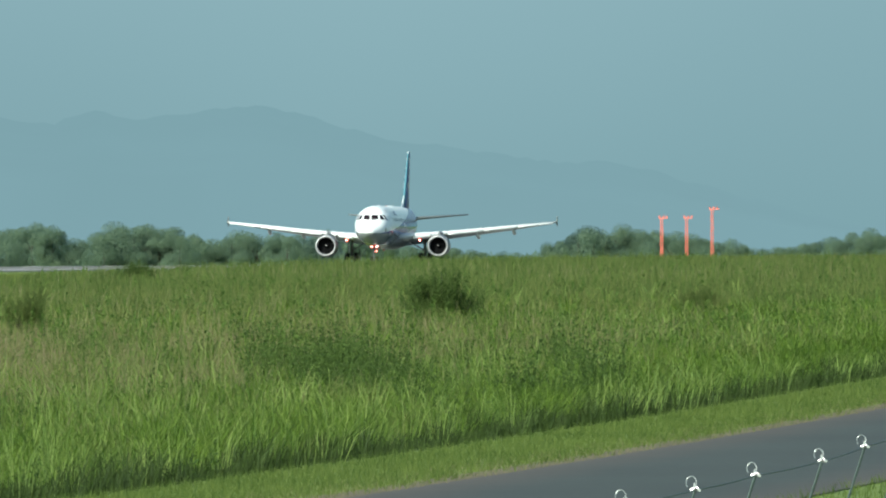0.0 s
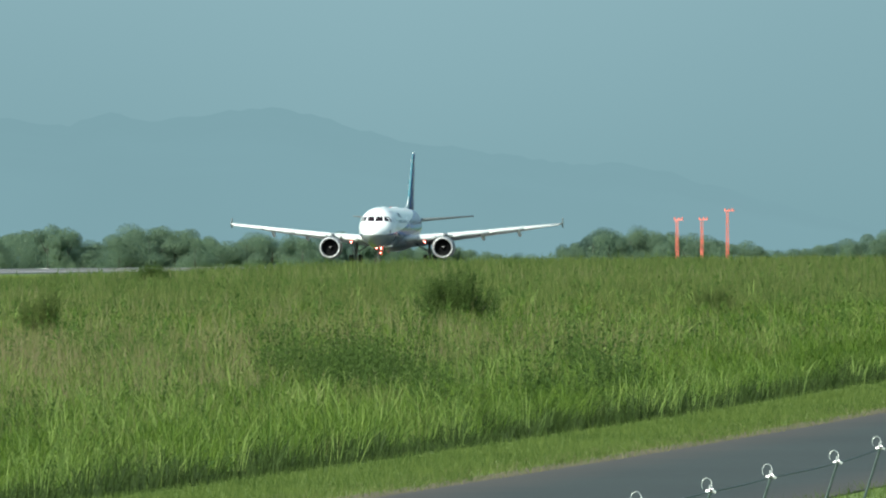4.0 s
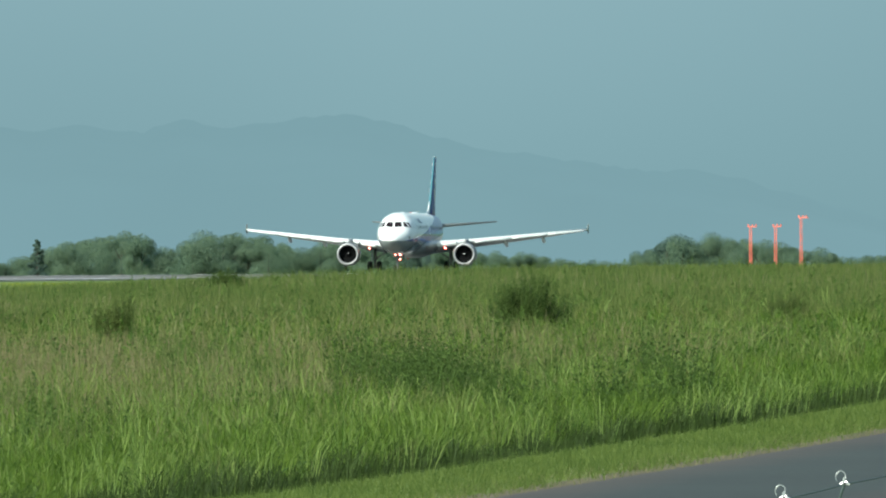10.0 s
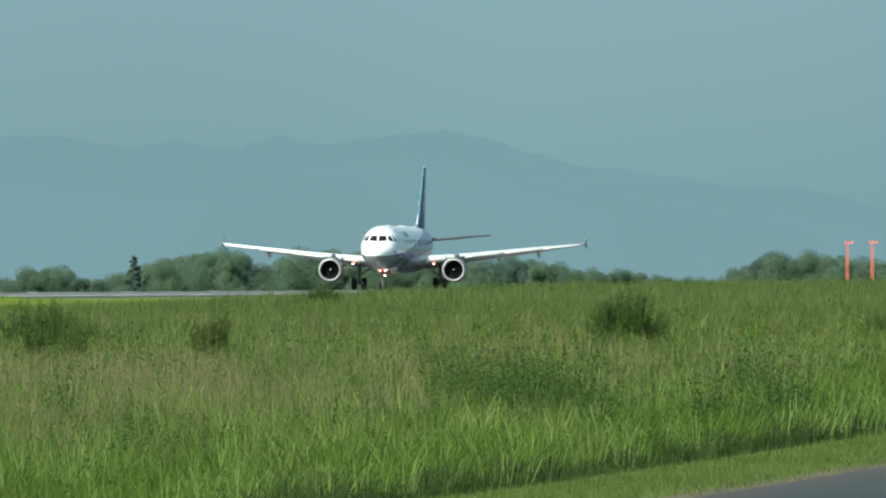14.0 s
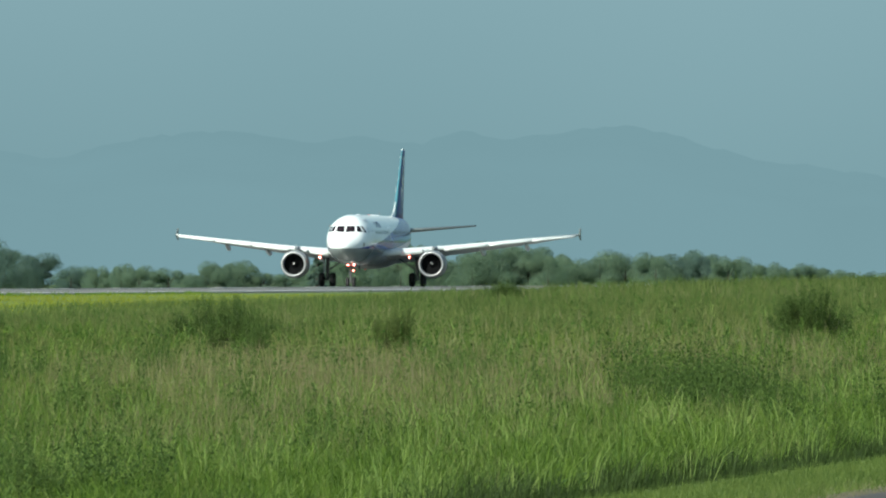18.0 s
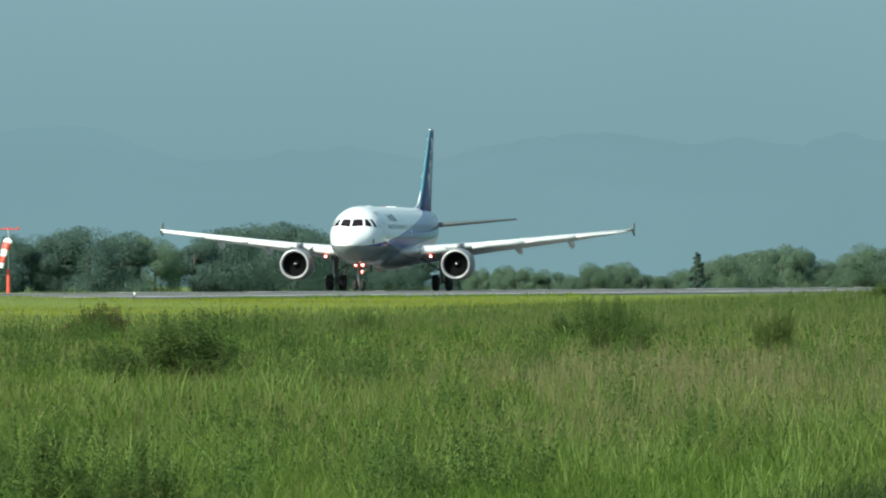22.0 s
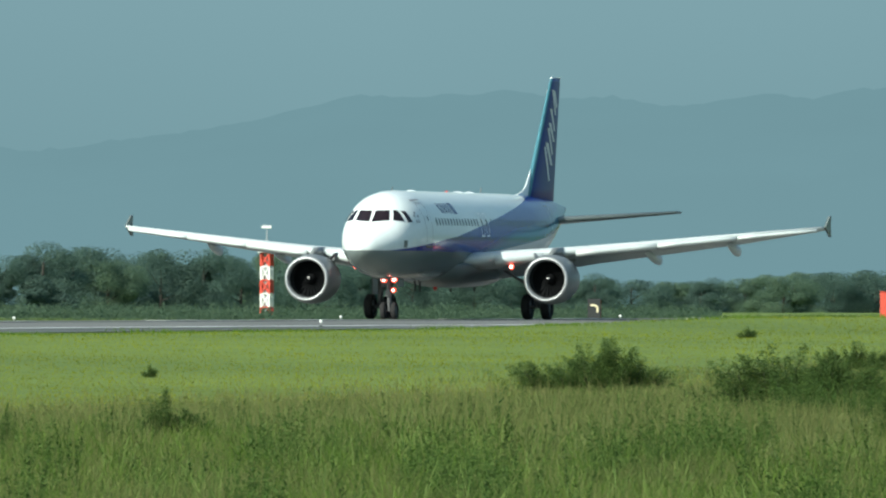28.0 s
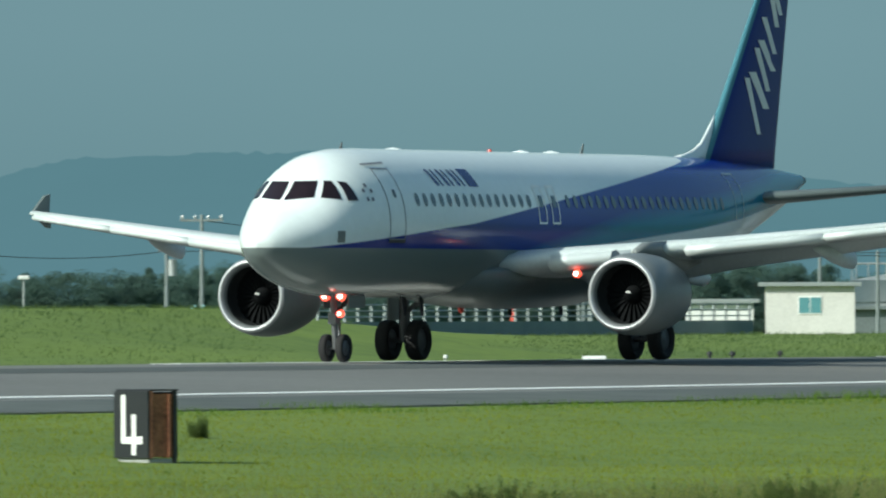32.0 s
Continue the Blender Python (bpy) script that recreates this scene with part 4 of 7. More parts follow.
def tufts(name, c, per, height, spread, width, arch, material, label, seed):
    """One object of many grass tussocks: blades that spring from each centre, arch outwards and droop at the tip."""
    r = np.random.RandomState(seed)
    n = len(c) * per
    k = np.repeat(np.arange(len(c)), per)
    a = r.rand(n) * math.tau
    out = np.stack([np.cos(a), np.sin(a), np.zeros(n)], 1)
    wind = np.repeat(r.normal(0, .25, (len(c), 2)), per, 0)
    out[:, :2] += wind
    foot = c[k] + out[:, :2] * (spread * r.rand(n) ** .7)[:, None]
    tall = height[k] * r.uniform(.55, 1.15, n)
    reach = tall * arch * r.uniform(.1, 1.0, n) ** .8
    fall = np.clip(reach / tall, 0, 1.2) * r.uniform(.1, .55, n)
    base = np.concatenate([foot, (ground(foot[:, 0], foot[:, 1]) - .05)[:, None]], 1)
    face = r.normal(0, .5, n)
    side = np.stack([np.cos(face), np.sin(face), np.zeros(n)], 1) * (width * np.hypot(c[k, 0], c[k, 1]) * r.uniform(.6, 1.3, n) / 2)[:, None]
    up = np.array([0, 0, 1.0])
    v = np.zeros((n, 7, 3))
    for row, (go, rise_to, w) in enumerate(((0, 0, .8), (.22, .62, 1.0), (.62, 1.0, .7))):
        p = base + out * (reach * go)[:, None] + up * (tall * (rise_to - (.12 if row == 2 else 0) * fall))[:, None]
        v[:, row * 2], v[:, row * 2 + 1] = p - side * w, p + side * w
    v[:, 6] = base + out * reach[:, None] + up * (tall * (1.04 - fall))[:, None]
    idx = np.arange(n)[:, None] * 7
    me = bpy.data.meshes.new(name)
    me.vertices.add(n * 7)
    me.vertices.foreach_set("co", v.ravel())
    me.loops.add(n * 11)
    me.loops.foreach_set("vertex_index", np.concatenate([idx + np.array([0, 1, 3, 2]), idx + np.array([2, 3, 5, 4]), idx + np.array([4, 5, 6])], 1).ravel().astype(np.int32))
    me.polygons.add(n * 3)
    me.polygons.foreach_set("loop_start", (np.arange(n)[:, None] * 11 + np.array([0, 4, 8])).ravel().astype(np.int32))
    me.materials.append(material)
    me.update(calc_edges=True)
    return tagged(new(name, me), label, "grass", kind="stuff")


def leafy_stems(name, c, tall, stems, leaves, size, material, label, seed, spread=.16):
    """One object of many broadleaf weeds: leaning stems set with pointed leaves, closer and smaller towards the tip."""
    r = np.random.RandomState(seed)
    k = np.repeat(np.arange(len(c)), stems)
    n = len(k)
    a = r.rand(n) * math.tau
    o = spread * r.rand(n) ** .5
    foot = np.stack([c[k, 0] + o * np.cos(a), c[k, 1] + o * np.sin(a), ground(c[k, 0], c[k, 1])], 1)
    h = tall[k] * r.uniform(.55, 1.1, n)
    lean = r.uniform(.05, .35, n) * h
    tip = foot + np.stack([lean * np.cos(a), lean * np.sin(a), h], 1)
    j = np.repeat(np.arange(n), leaves)
    m = len(j)
    u = (r.uniform(.18, 1.0, m))[:, None]
    p = foot[j] * (1 - u) + tip[j] * u
    b = r.rand(m) * math.tau
    d = np.stack([np.cos(b), np.sin(b), r.uniform(.4, 2.4, m)], 1)
    d /= np.linalg.norm(d, axis=1)[:, None]
    e = np.cross(d, r.normal(0, 1, (m, 3)))
    e *= .36 / (np.linalg.norm(e, axis=1)[:, None] + 1e-9)
    s = size * (h[j] / .6)[:, None] * (1.25 - .7 * u) * r.uniform(.6, 1.3, (m, 1))
    q = np.stack([p, p + d * s * .5 - e * s * .6, p + d * s * 1.1 - np.array([0, 0, .15]) * s, p + d * s * .5 + e * s * .6], 1)
    return tagged(new(name, quads_mesh(name, q, material)), label, "weeds", kind="stuff")


def bearing(p):
    return np.degrees(np.arctan2(-p[:, 0], p[:, 1]))


def lushness(p):
    """How much of the sward is lush: most beside the verge, in waves further in, and more of it to the left."""
    return np.clip(0.08 + ease(-46, -26, p[:, 0]) + 0.6 * ease(8.3, 10.5, bearing(p)) * (1 - .85 * ease(11.2, 13, bearing(p))) * ease(-74, -58, p[:, 0]) + 0.35 * wave(p, 0.07, 9), 0, 1)


def meadow():
    r = np.random.RandomState(5)
    p = scatter(120000, 11, 155, 440, 4.0, 27, -100, -22.9, 0.5, .2)
    p = p[r.rand(len(p)) < 0.12 + 0.88 * ease(-101, -82, p[:, 0])]
    p = p[r.rand(len(p)) > .75 * ease(-48, -30, p[:, 0])]
    d = np.hypot(p[:, 0], p[:, 1])
    blades("tall_grass", p, taper(p) * canopy(p, 1) * r.uniform(0.55, 1.0, len(p)), 0.00004 * d, 1.2, M_TALL, "tall uncut meadow grass, green and straw-tipped", seed=2)
    p = scatter(11000, 51, 158, 460, 4.0, 26, -99, -23.2, 0, .2)
    p = p[r.rand(len(p)) < 0.15 + 0.85 * ease(-99, -80, p[:, 0])]
    tufts("grass_tussock", p, 15, taper(p) * (0.30 + 0.26 * tussock(p, 2.2, 3)) * r.uniform(0.8, 1.2, len(p)), .2, 0.000036, .9, M_TALL, "tussocks of meadow grass with arching blades", 52)
    p = scatter(130000, 12, 390, 1000, 4.0, 15, -99, -24, 1.2)
    p = p[r.rand(len(p)) < 0.2 + 0.8 * ease(-101, -74, p[:, 0])]
    d = np.hypot(p[:, 0], p[:, 1])
    blades("tall_grass", p, taper(p) * (0.42 + 0.3 * tussock(p, 1.5, 3)) * r.uniform(0.7, 1.15, len(p)), 0.00007 * d, 0.8, M_FARTALL, "tall uncut meadow grass further off", seed=3, short=True)
    p = scatter(60000, 13, 158, 430, 4.2, 24, -70, -23.1, 0.5, .2)
    p = p[r.rand(len(p)) < lushness(p)]
    d = np.hypot(p[:, 0], p[:, 1])
    blades("lush_grass", p, canopy(p, 7) * r.uniform(0.6, 1.1, len(p)), 0.000045 * d, 1.3, M_LUSH, "lush bright green grass leaning over the verge", seed=4)
    p = scatter(9000, 53, 158, 400, 4.0, 25, -72, -23.3, 0, .2)
    p = p[r.rand(len(p)) < lushness(p)]
    tufts("lush_tussock", p, 26, (0.34 + 0.24 * tussock(p, 1.7, 5)) * r.uniform(0.8, 1.2, len(p)), .26, 0.000038, 1.0, M_LUSH, "lush green tussocks with long drooping blades", 54)
    p = band(1500, 55, -25.1, -23.15, 140, 430)
    tufts("lush_tussock", p, 22, (0.34 + 0.32 * tussock(p, 1.3, 9)) * r.uniform(0.75, 1.2, len(p)), .22, 0.00004, 1.0, M_LUSH, "dense edge of lush tussocks above the cropped verge", 56)
    # A band of dark blades stands in for the shade below the overhanging grass.
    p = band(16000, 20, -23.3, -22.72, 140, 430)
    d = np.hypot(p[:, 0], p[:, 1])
    blades("edge_weeds", p, (0.14 + 0.34 * tussock(p, 2.3, 6)) * r.uniform(0.5, 1.4, len(p)), 0.00006 * d, 1.2, M_SHADE, "low weeds coloured dark for the shade at the foot of the grass", seed=15)
    p = scatter(2600, 22, 158, 420, 4.0, 24, -60, -22.9, 0, .2)
    p = p[r.rand(len(p)) < lushness(p) - .05]
    p = np.concatenate([p, band(260, 26, -23.9, -22.9, 140, 430)])
    tufts("arching_grass", p, 9, (canopy(p, 7) + 0.10) * r.uniform(0.8, 1.2, len(p)), .22, 0.000045, 1.0, M_ARCH, "long bright blades arching out of the meadow", 24)
    p = band(30000, 23, -140.5, -136.5, 270, 900)
    d = np.hypot(p[:, 0], p[:, 1])
    blades("edge_tuft", p, (0.03 + 0.22 * tussock(p, 3.3, 5) ** 2 * ease(-136.5, -139, p[:, 0])) * r.uniform(0.6, 1.3, len(p)), 0.00007 * d, 0.9, M_TUFT, "uneven green tufts creeping over the runway edge", seed=25, short=True)
    p = scatter(12000, 14, 190, 600, 4.2, 13, -96, -27, 1.0)
    p = p[(wave(p, 0.05, 6) > -0.1) & (r.rand(len(p)) > .8 * ease(8.5, 9.8, bearing(p)))]
    d = np.hypot(p[:, 0], p[:, 1])
    blades("seeding_grass", p, taper(p) * r.uniform(0.45, 0.8, len(p)), 0.00004 * d, 0.5, M_SEED, "thin dry seeding stalks above the meadow", seed=5)
    p = scatter(26000, 27, 180, 340, 4.2, 12.6, -66, -31, 0.9)
    p = p[r.rand(len(p)) > .85 * ease(8.3, 9.6, bearing(p))]
    d = np.hypot(p[:, 0], p[:, 1])
    blades("seeding_grass", p, (canopy(p, 1) + 0.14) * r.uniform(0.8, 1.15, len(p)), 0.00004 * d, 0.5, M_HAZE, "fine brownish seed heads over the meadow", seed=28, short=True)
    p = scatter(38000, 57, 158, 430, 11.5, 26, -104, -38, 0.8)
    p = p[r.rand(len(p)) < ease(-106, -70, p[:, 0] + 7 * wave(p, .07, 2)) * ease(11.5, 13, bearing(p)) * (.75 + .5 * wave(p, .09, 3))]
    d = np.hypot(p[:, 0], p[:, 1])
    blades("seeding_grass", p, taper(p) * (canopy(p, 1) + 0.12) * r.uniform(0.8, 1.15, len(p)), 0.000035 * d, 0.7, M_OLIVE, "soft olive seed heads over the meadow", seed=58, short=True)
    p = scatter(60000, 61, 190, 520, 12.0, 27.5, -122, -80, 0.7)
    p = p[r.rand(len(p)) < ease(-122, -84, p[:, 0] + 6 * wave(p, .06, 5)) ** 1.6]
    d = np.hypot(p[:, 0], p[:, 1])
    blades("seeding_grass", p, (.06 + .24 * ease(-120, -82, p[:, 0])) * r.uniform(0.6, 1.2, len(p)), 0.00004 * d, 0.8, M_OLIVE, "thin olive grass growing up through the mown edge", seed=62, short=True)
    p = scatter(16000, 63, 165, 430, 11.8, 26.5, -92, -64)
    d = np.hypot(p[:, 0], p[:, 1])
    blades("seeding_grass", p, (.2 + .3 * ease(-92, -72, p[:, 0])) * r.uniform(0.6, 1.2, len(p)), 0.000045 * d, 0.8, M_ARCH, "fresh yellow-green grass where the meadow meets the mown strip", seed=64, short=True)
    p = scatter(4500, 65, 165, 430, 11.8, 26.5, -88, -60, 0.8)
    d = np.hypot(p[:, 0], p[:, 1])
    blades("seeding_grass", p, r.uniform(0.4, 0.85, len(p)), 0.00003 * d, 0.6, M_OLIVE, "loose tall stems standing above the meadow's far edge", seed=66)
    p = band(9000, 29, -20.9, -19.55, 140, 430)
    d = np.hypot(p[:, 0], p[:, 1])
    blades("verge_grass", p, 0.06 * r.uniform(0.5, 1.6, len(p)), 0.00006 * d, 1.2, M_SEED, "dry straw grass along the asphalt edge", seed=30, short=True)
    p = scatter(260000, 15, 190, 900, 6.0, 28, -139.6, -74, 0, .15)
    p = p[r.rand(len(p)) < 1 - ease(-92, -74, p[:, 0])]
    d = np.hypot(p[:, 0], p[:, 1])
    blades("mown_grass", p, (0.03 + 0.035 * tussock(p, 2.7, 2) + 0.012 * tussock(p, 0.7, 2)) * r.uniform(0.6, 1.3, len(p)), 0.00007 * d, 1.2, M_MOWN, "short bright green mown grass beside the runway", seed=6, short=True)
    p = scatter(110000, 31, 190, 900, 6.0, 28, -138.5, -80, 0, .15)
    p = p[wave(p, 0.035, 4) + 0.5 * wave(p, 0.11, 8) > 0.0]
    d = np.hypot(p[:, 0], p[:, 1])
    blades("mown_grass", p, 0.075 * r.uniform(0.6, 1.3, len(p)), 0.00007 * d, 1.2, M_STRAW, "yellowed patches in the mown grass", seed=32, short=True)
    p = band(70000, 16, -22.6, -19.6, 140, 430)
    p = p[r.rand(len(p)) < 1 - 0.9 * ease(-20.3, -19.7, p[:, 0] + 0.3 * wave(p, 0.9, 3))]
    d = np.hypot(p[:, 0], p[:, 1])
    blades("verge_grass", p, 0.10 * r.uniform(0.5, 1.6, len(p)), 0.00006 * d, 1.0, M_VERGE, "cropped pale green verge along the service road", seed=7, short=True)
    p = band(26000, 17, -14.5, -8, 90, 260)
    d = np.hypot(p[:, 0], p[:, 1])
    blades("verge_grass", p, 0.12 * r.uniform(0.5, 1.6, len(p)), 0.00007 * d, 0.9, M_VERGE, "cropped green verge on the fence side of the road", seed=8, short=True)
    p = scatter(110000, 18, 420, 1500, 5.0, 29, -305, -201)
    d = np.hypot(p[:, 0], p[:, 1])
    blades("far_grass", p, (0.04 + 0.16 * tussock(p, 2.5, 4) * ease(-206, -225, p[:, 0])) * r.uniform(0.5, 1.5, len(p)), 0.00008 * d, 1.1, M_FARGRASS, "dull green grass beyond the runway", seed=9, short=True)


meadow()


# ---------------------------------------------------------------- bushes and trees
def leaf_cloud(r, centres, radii, count, size, slim=1.0, rise_by=0.0, shell=0.45, facing=0.0):
    """Leaves scattered through lobes: a mesh of small bent quads; facing turns them to look out of their lobe."""
    n = count
    k = r.randint(0, len(centres), n)
    u = r.normal(0, 1, (n, 3))
    u /= np.linalg.norm(u, axis=1)[:, None]
    p = centres[k] + u * radii[k][:, None] * (r.rand(n) ** shell)[:, None] * np.array([1, 1, 0.85])
    if facing:
        out = u * facing + r.normal(0, .5, (n, 3))
        a = np.cross(out, r.normal(0, 1, (n, 3)))
        a /= np.linalg.norm(a, axis=1)[:, None] + 1e-9
        b = np.cross(out, a)
    else:
        a = r.normal(0, 1, (n, 3)) + np.array([0, 0, rise_by])
        a /= np.linalg.norm(a, axis=1)[:, None]
        b = np.cross(a, u)
    b *= slim / (np.linalg.norm(b, axis=1)[:, None] + 1e-9)
    s = size * r.uniform(0.6, 1.3, n)[:, None]
    return np.stack([p - a * s * 0.5 - b * s * 0.32, p + a * s * 0.5 - b * s * 0.2, p + a * s * 0.62 + b * s * 0.3, p - a * s * 0.35 + b * s * 0.38], 1)


def make_tree(seed, lobes, spread, leaves, size, material, low=0.06, cone=False, clumps=0):
    """A tree one metre tall, to be scaled: tapered trunk, limbs, a crown of leaf clumps."""
    r = np.random.RandomState(seed)
    t = thing("tree")
    bm = bmesh.new()
    rod(bm, (0, 0, -0.1), (0.01, 0, 0.35), 0.035, 0.025, 8)
    rod(bm, (0.01, 0, 0.35), (0, 0.01, 0.8), 0.025, 0.008, 8)
    part("trunk", bm, M_BARK, t)
    c, rad = [], []
    for k in range(lobes):
        h = low + (0.9 - low) * (k + 0.5) / lobes
        w = spread * ((1.05 - h) if cone else max(0.02, 1 - (abs(h - 0.34) / 0.62) ** 2.4) ** 0.5)
        a = r.rand() * math.tau
        o = w * (r.uniform(0.1, 0.95) if cone else r.uniform(0.3, 1.0))
        c.append((o * math.cos(a), o * math.sin(a), h))
        rad.append(max(0.05 if not cone else 0.025, (0.15 if not cone else 0.13 * (1.15 - h)) * r.uniform(0.6, 1.35) * (spread / 0.42) * (34 / lobes) ** .3))
        if k % 4 == 0:
            part("limb", rod(bmesh.new(), (0, 0, h * 0.6), (c[-1][0] * .8, c[-1][1] * .8, h), 0.012, 0.004, 6), M_BARK, t)
    c, rad = np.array(c), np.array(rad)
    if clumps:
        u = r.normal(0, 1, (lobes * clumps, 3)) + np.array([0, 0, .35])
        u /= np.linalg.norm(u, axis=1)[:, None]
        c = np.repeat(c, clumps, 0) + u * np.repeat(rad, clumps)[:, None] * .8
        rad = np.repeat(rad, clumps) * r.uniform(.3, .55, lobes * clumps)
    q = leaf_cloud(r, c, rad, leaves, size, shell=.25, facing=1.0)
    q[:, :, 2] /= np.percentile(q[:, :, 2], 99)
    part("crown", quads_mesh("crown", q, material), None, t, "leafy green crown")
    return t


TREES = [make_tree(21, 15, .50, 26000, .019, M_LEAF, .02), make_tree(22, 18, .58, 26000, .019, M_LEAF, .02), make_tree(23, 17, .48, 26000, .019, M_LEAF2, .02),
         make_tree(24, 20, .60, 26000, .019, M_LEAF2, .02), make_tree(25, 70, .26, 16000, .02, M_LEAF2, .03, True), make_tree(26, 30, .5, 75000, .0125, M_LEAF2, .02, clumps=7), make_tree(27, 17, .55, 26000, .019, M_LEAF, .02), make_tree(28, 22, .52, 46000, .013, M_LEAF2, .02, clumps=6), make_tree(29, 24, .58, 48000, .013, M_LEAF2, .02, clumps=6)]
TREE_LABEL = ("broad green tree in the belt beyond the airfield", "wide leafy tree in the belt beyond the airfield", "dark green tree in the belt beyond the airfield", "wide dark tree in the belt beyond the airfield", "slim dark conifer standing in the tree belt", "tall spreading dark tree beyond the runway", "broad pale green tree among darker ones", "dull green tree behind the airfield fence", "broad dull green tree behind the airfield fence")
for t, lab in zip(TREES, TREE_LABEL):
    tagged(t, lab, "tree", "tree belt")
first_use = set()


def plant(kind, left, dist, top, base=-1.0, wide=1.0):
    """A tree of a kind at a bearing, whose top rises by the slope top over the eye."""
    x, y = -dist * math.sin(radians(left)), dist * math.cos(radians(left))
    h = EYE[2] + top * dist - base
    if h < 1.5:
        return
    m = pose(x, y, base, 0, 0, random.uniform(0, 360))
    src = TREES[kind]
    if kind in first_use:
        ob = copy_thing(src, m)
    else:
        ob = src
        ob.matrix_basis = m
        first_use.add(kind)
    w = random.uniform(0.95, 1.4) * wide * max(1, 5.2 / h)
    ob.scale = (h * w, h * w, h)


# tree tops in thousandths of the distance above the eye, every 0.1 and every 0.2 degrees of bearing
BELT = (.8, 1.1, 1.1, 1.2, 1.4, .5, .7, .1, .3, .8, 1.0, 1.3, 1.4, 1.6, 1.3, 1.6, .2, -.3, -.1, 0, .4, .4, .5, .6, 1.4, 1.2, 1.0, 1.1, 1.2, 1.2, 1.1, 1.5, 1.9, 1.6, .5, 1.1, 1.8, 1.7, 1.5, .9, .3, -.3, -.2, .6, .5, -.3, .2, .3, .4, .2, .3, 1.3, 1.5, 1.7, 2.5, 3.0, 3.3)
BELT1 = (3.2, 2.5, 2.6, 3.0, 2.5, 2.5, 2.8, 2.3, 2.3, 2.2, 2.0, 1.7, 1.5, 1.5, 1.5, 1.5, 1.3, 1.1, .7, 1.2, 1.2, 1.3, 1.7, 2.2, 2.5, 2.5, 2.5, 2.8, 2.9, 2.4, 3.4, 2.8, 1.6, 2.0, 3.0, 3.4, 3.2, 2.6, 2.2, 2.0, 1.9, 1.8)
STEPS = [4.4 + .1 * k for k in range(57)] + [10.2 + .2 * k for k in range(len(BELT1))]
random.seed(4)
b = 3.4
while b < 18.5:
    top = float(np.interp(b, STEPS, BELT + BELT1)) * .001
    far = b < 9.4
    dist = 2250 if far else float(np.interp(b, [9.4, 11.5, 18.5], [1900, 1650, 1120]))
    for row in ((0, 1) if far or random.random() < .6 else (0,)):
        kind = random.choice((0, 1, 1, 0, 6, 2) if far else (2, 3, 3, 2, 6, 3))
        plant(kind, b + random.uniform(-.02, .02), dist * (1 + .03 * row) + random.uniform(-20, 20), top * random.uniform(.85, 1.05) - .0002 * row * random.random(), -3.2 if far else -1.0, .85 if far else 1.0)
    b += (random.uniform(.09, .12) if far else random.uniform(.11, .16)) * (2000 / dist) ** .5
plant(4, 8.38, 2200, .0014, -3.2)
plant(5, 17.57, 1050, .0071, wide=.72)
plant(5, 17.38, 1060, .0041, wide=.8)
plant(5, 17.76, 1055, .0042, wide=.8)
plant(5, 18.6, 1000, .0072, wide=.85)
plant(5, 18.4, 1010, .0062, wide=.85)
plant(5, 18.77, 1005, .0057, wide=.62)
plant(8, 16.70, 1080, .0037, wide=.5)
plant(7, 16.84, 1085, .0026, wide=.8)
plant(4, 16.99, 1090, .0031)
plant(4, 17.2, 1090, .0033)
BELT2 = ((19.0, .0008), (20.25, .0009), (20.45, .0023), (20.75, .0016), (20.85, .0022), (20.97, .0037), (21.2, .0038), (21.5, .0042), (21.8, .0030), (22.3, .0034), (22.65, .0046), (22.9, .0030), (23.3, .0036), (23.57, .0040),
         (24.1, .0045), (24.3, .0038), (24.6, .0036), (25.2, .0032), (25.7, .0036), (26.5, .0038), (29.6, .0036))
b = 19.0
while b < 29.5:
    top = float(np.interp(b, [k[0] for k in BELT2], [k[1] for k in BELT2]))
    dist = float(np.interp(b, [19, 20.3, 22.8, 23.2, 25, 25.6, 30], [1200, 1180, 960, 900, 880, 830, 790]))
    for row in (0,) if random.random() < .6 else (0, 1):
        plant(random.choice((7, 8)), b + random.uniform(-.05, .05), dist * (1 + .03 * row), top * random.uniform(.75 - .2 * row, 1.04))
    b += random.uniform(.16, .24)


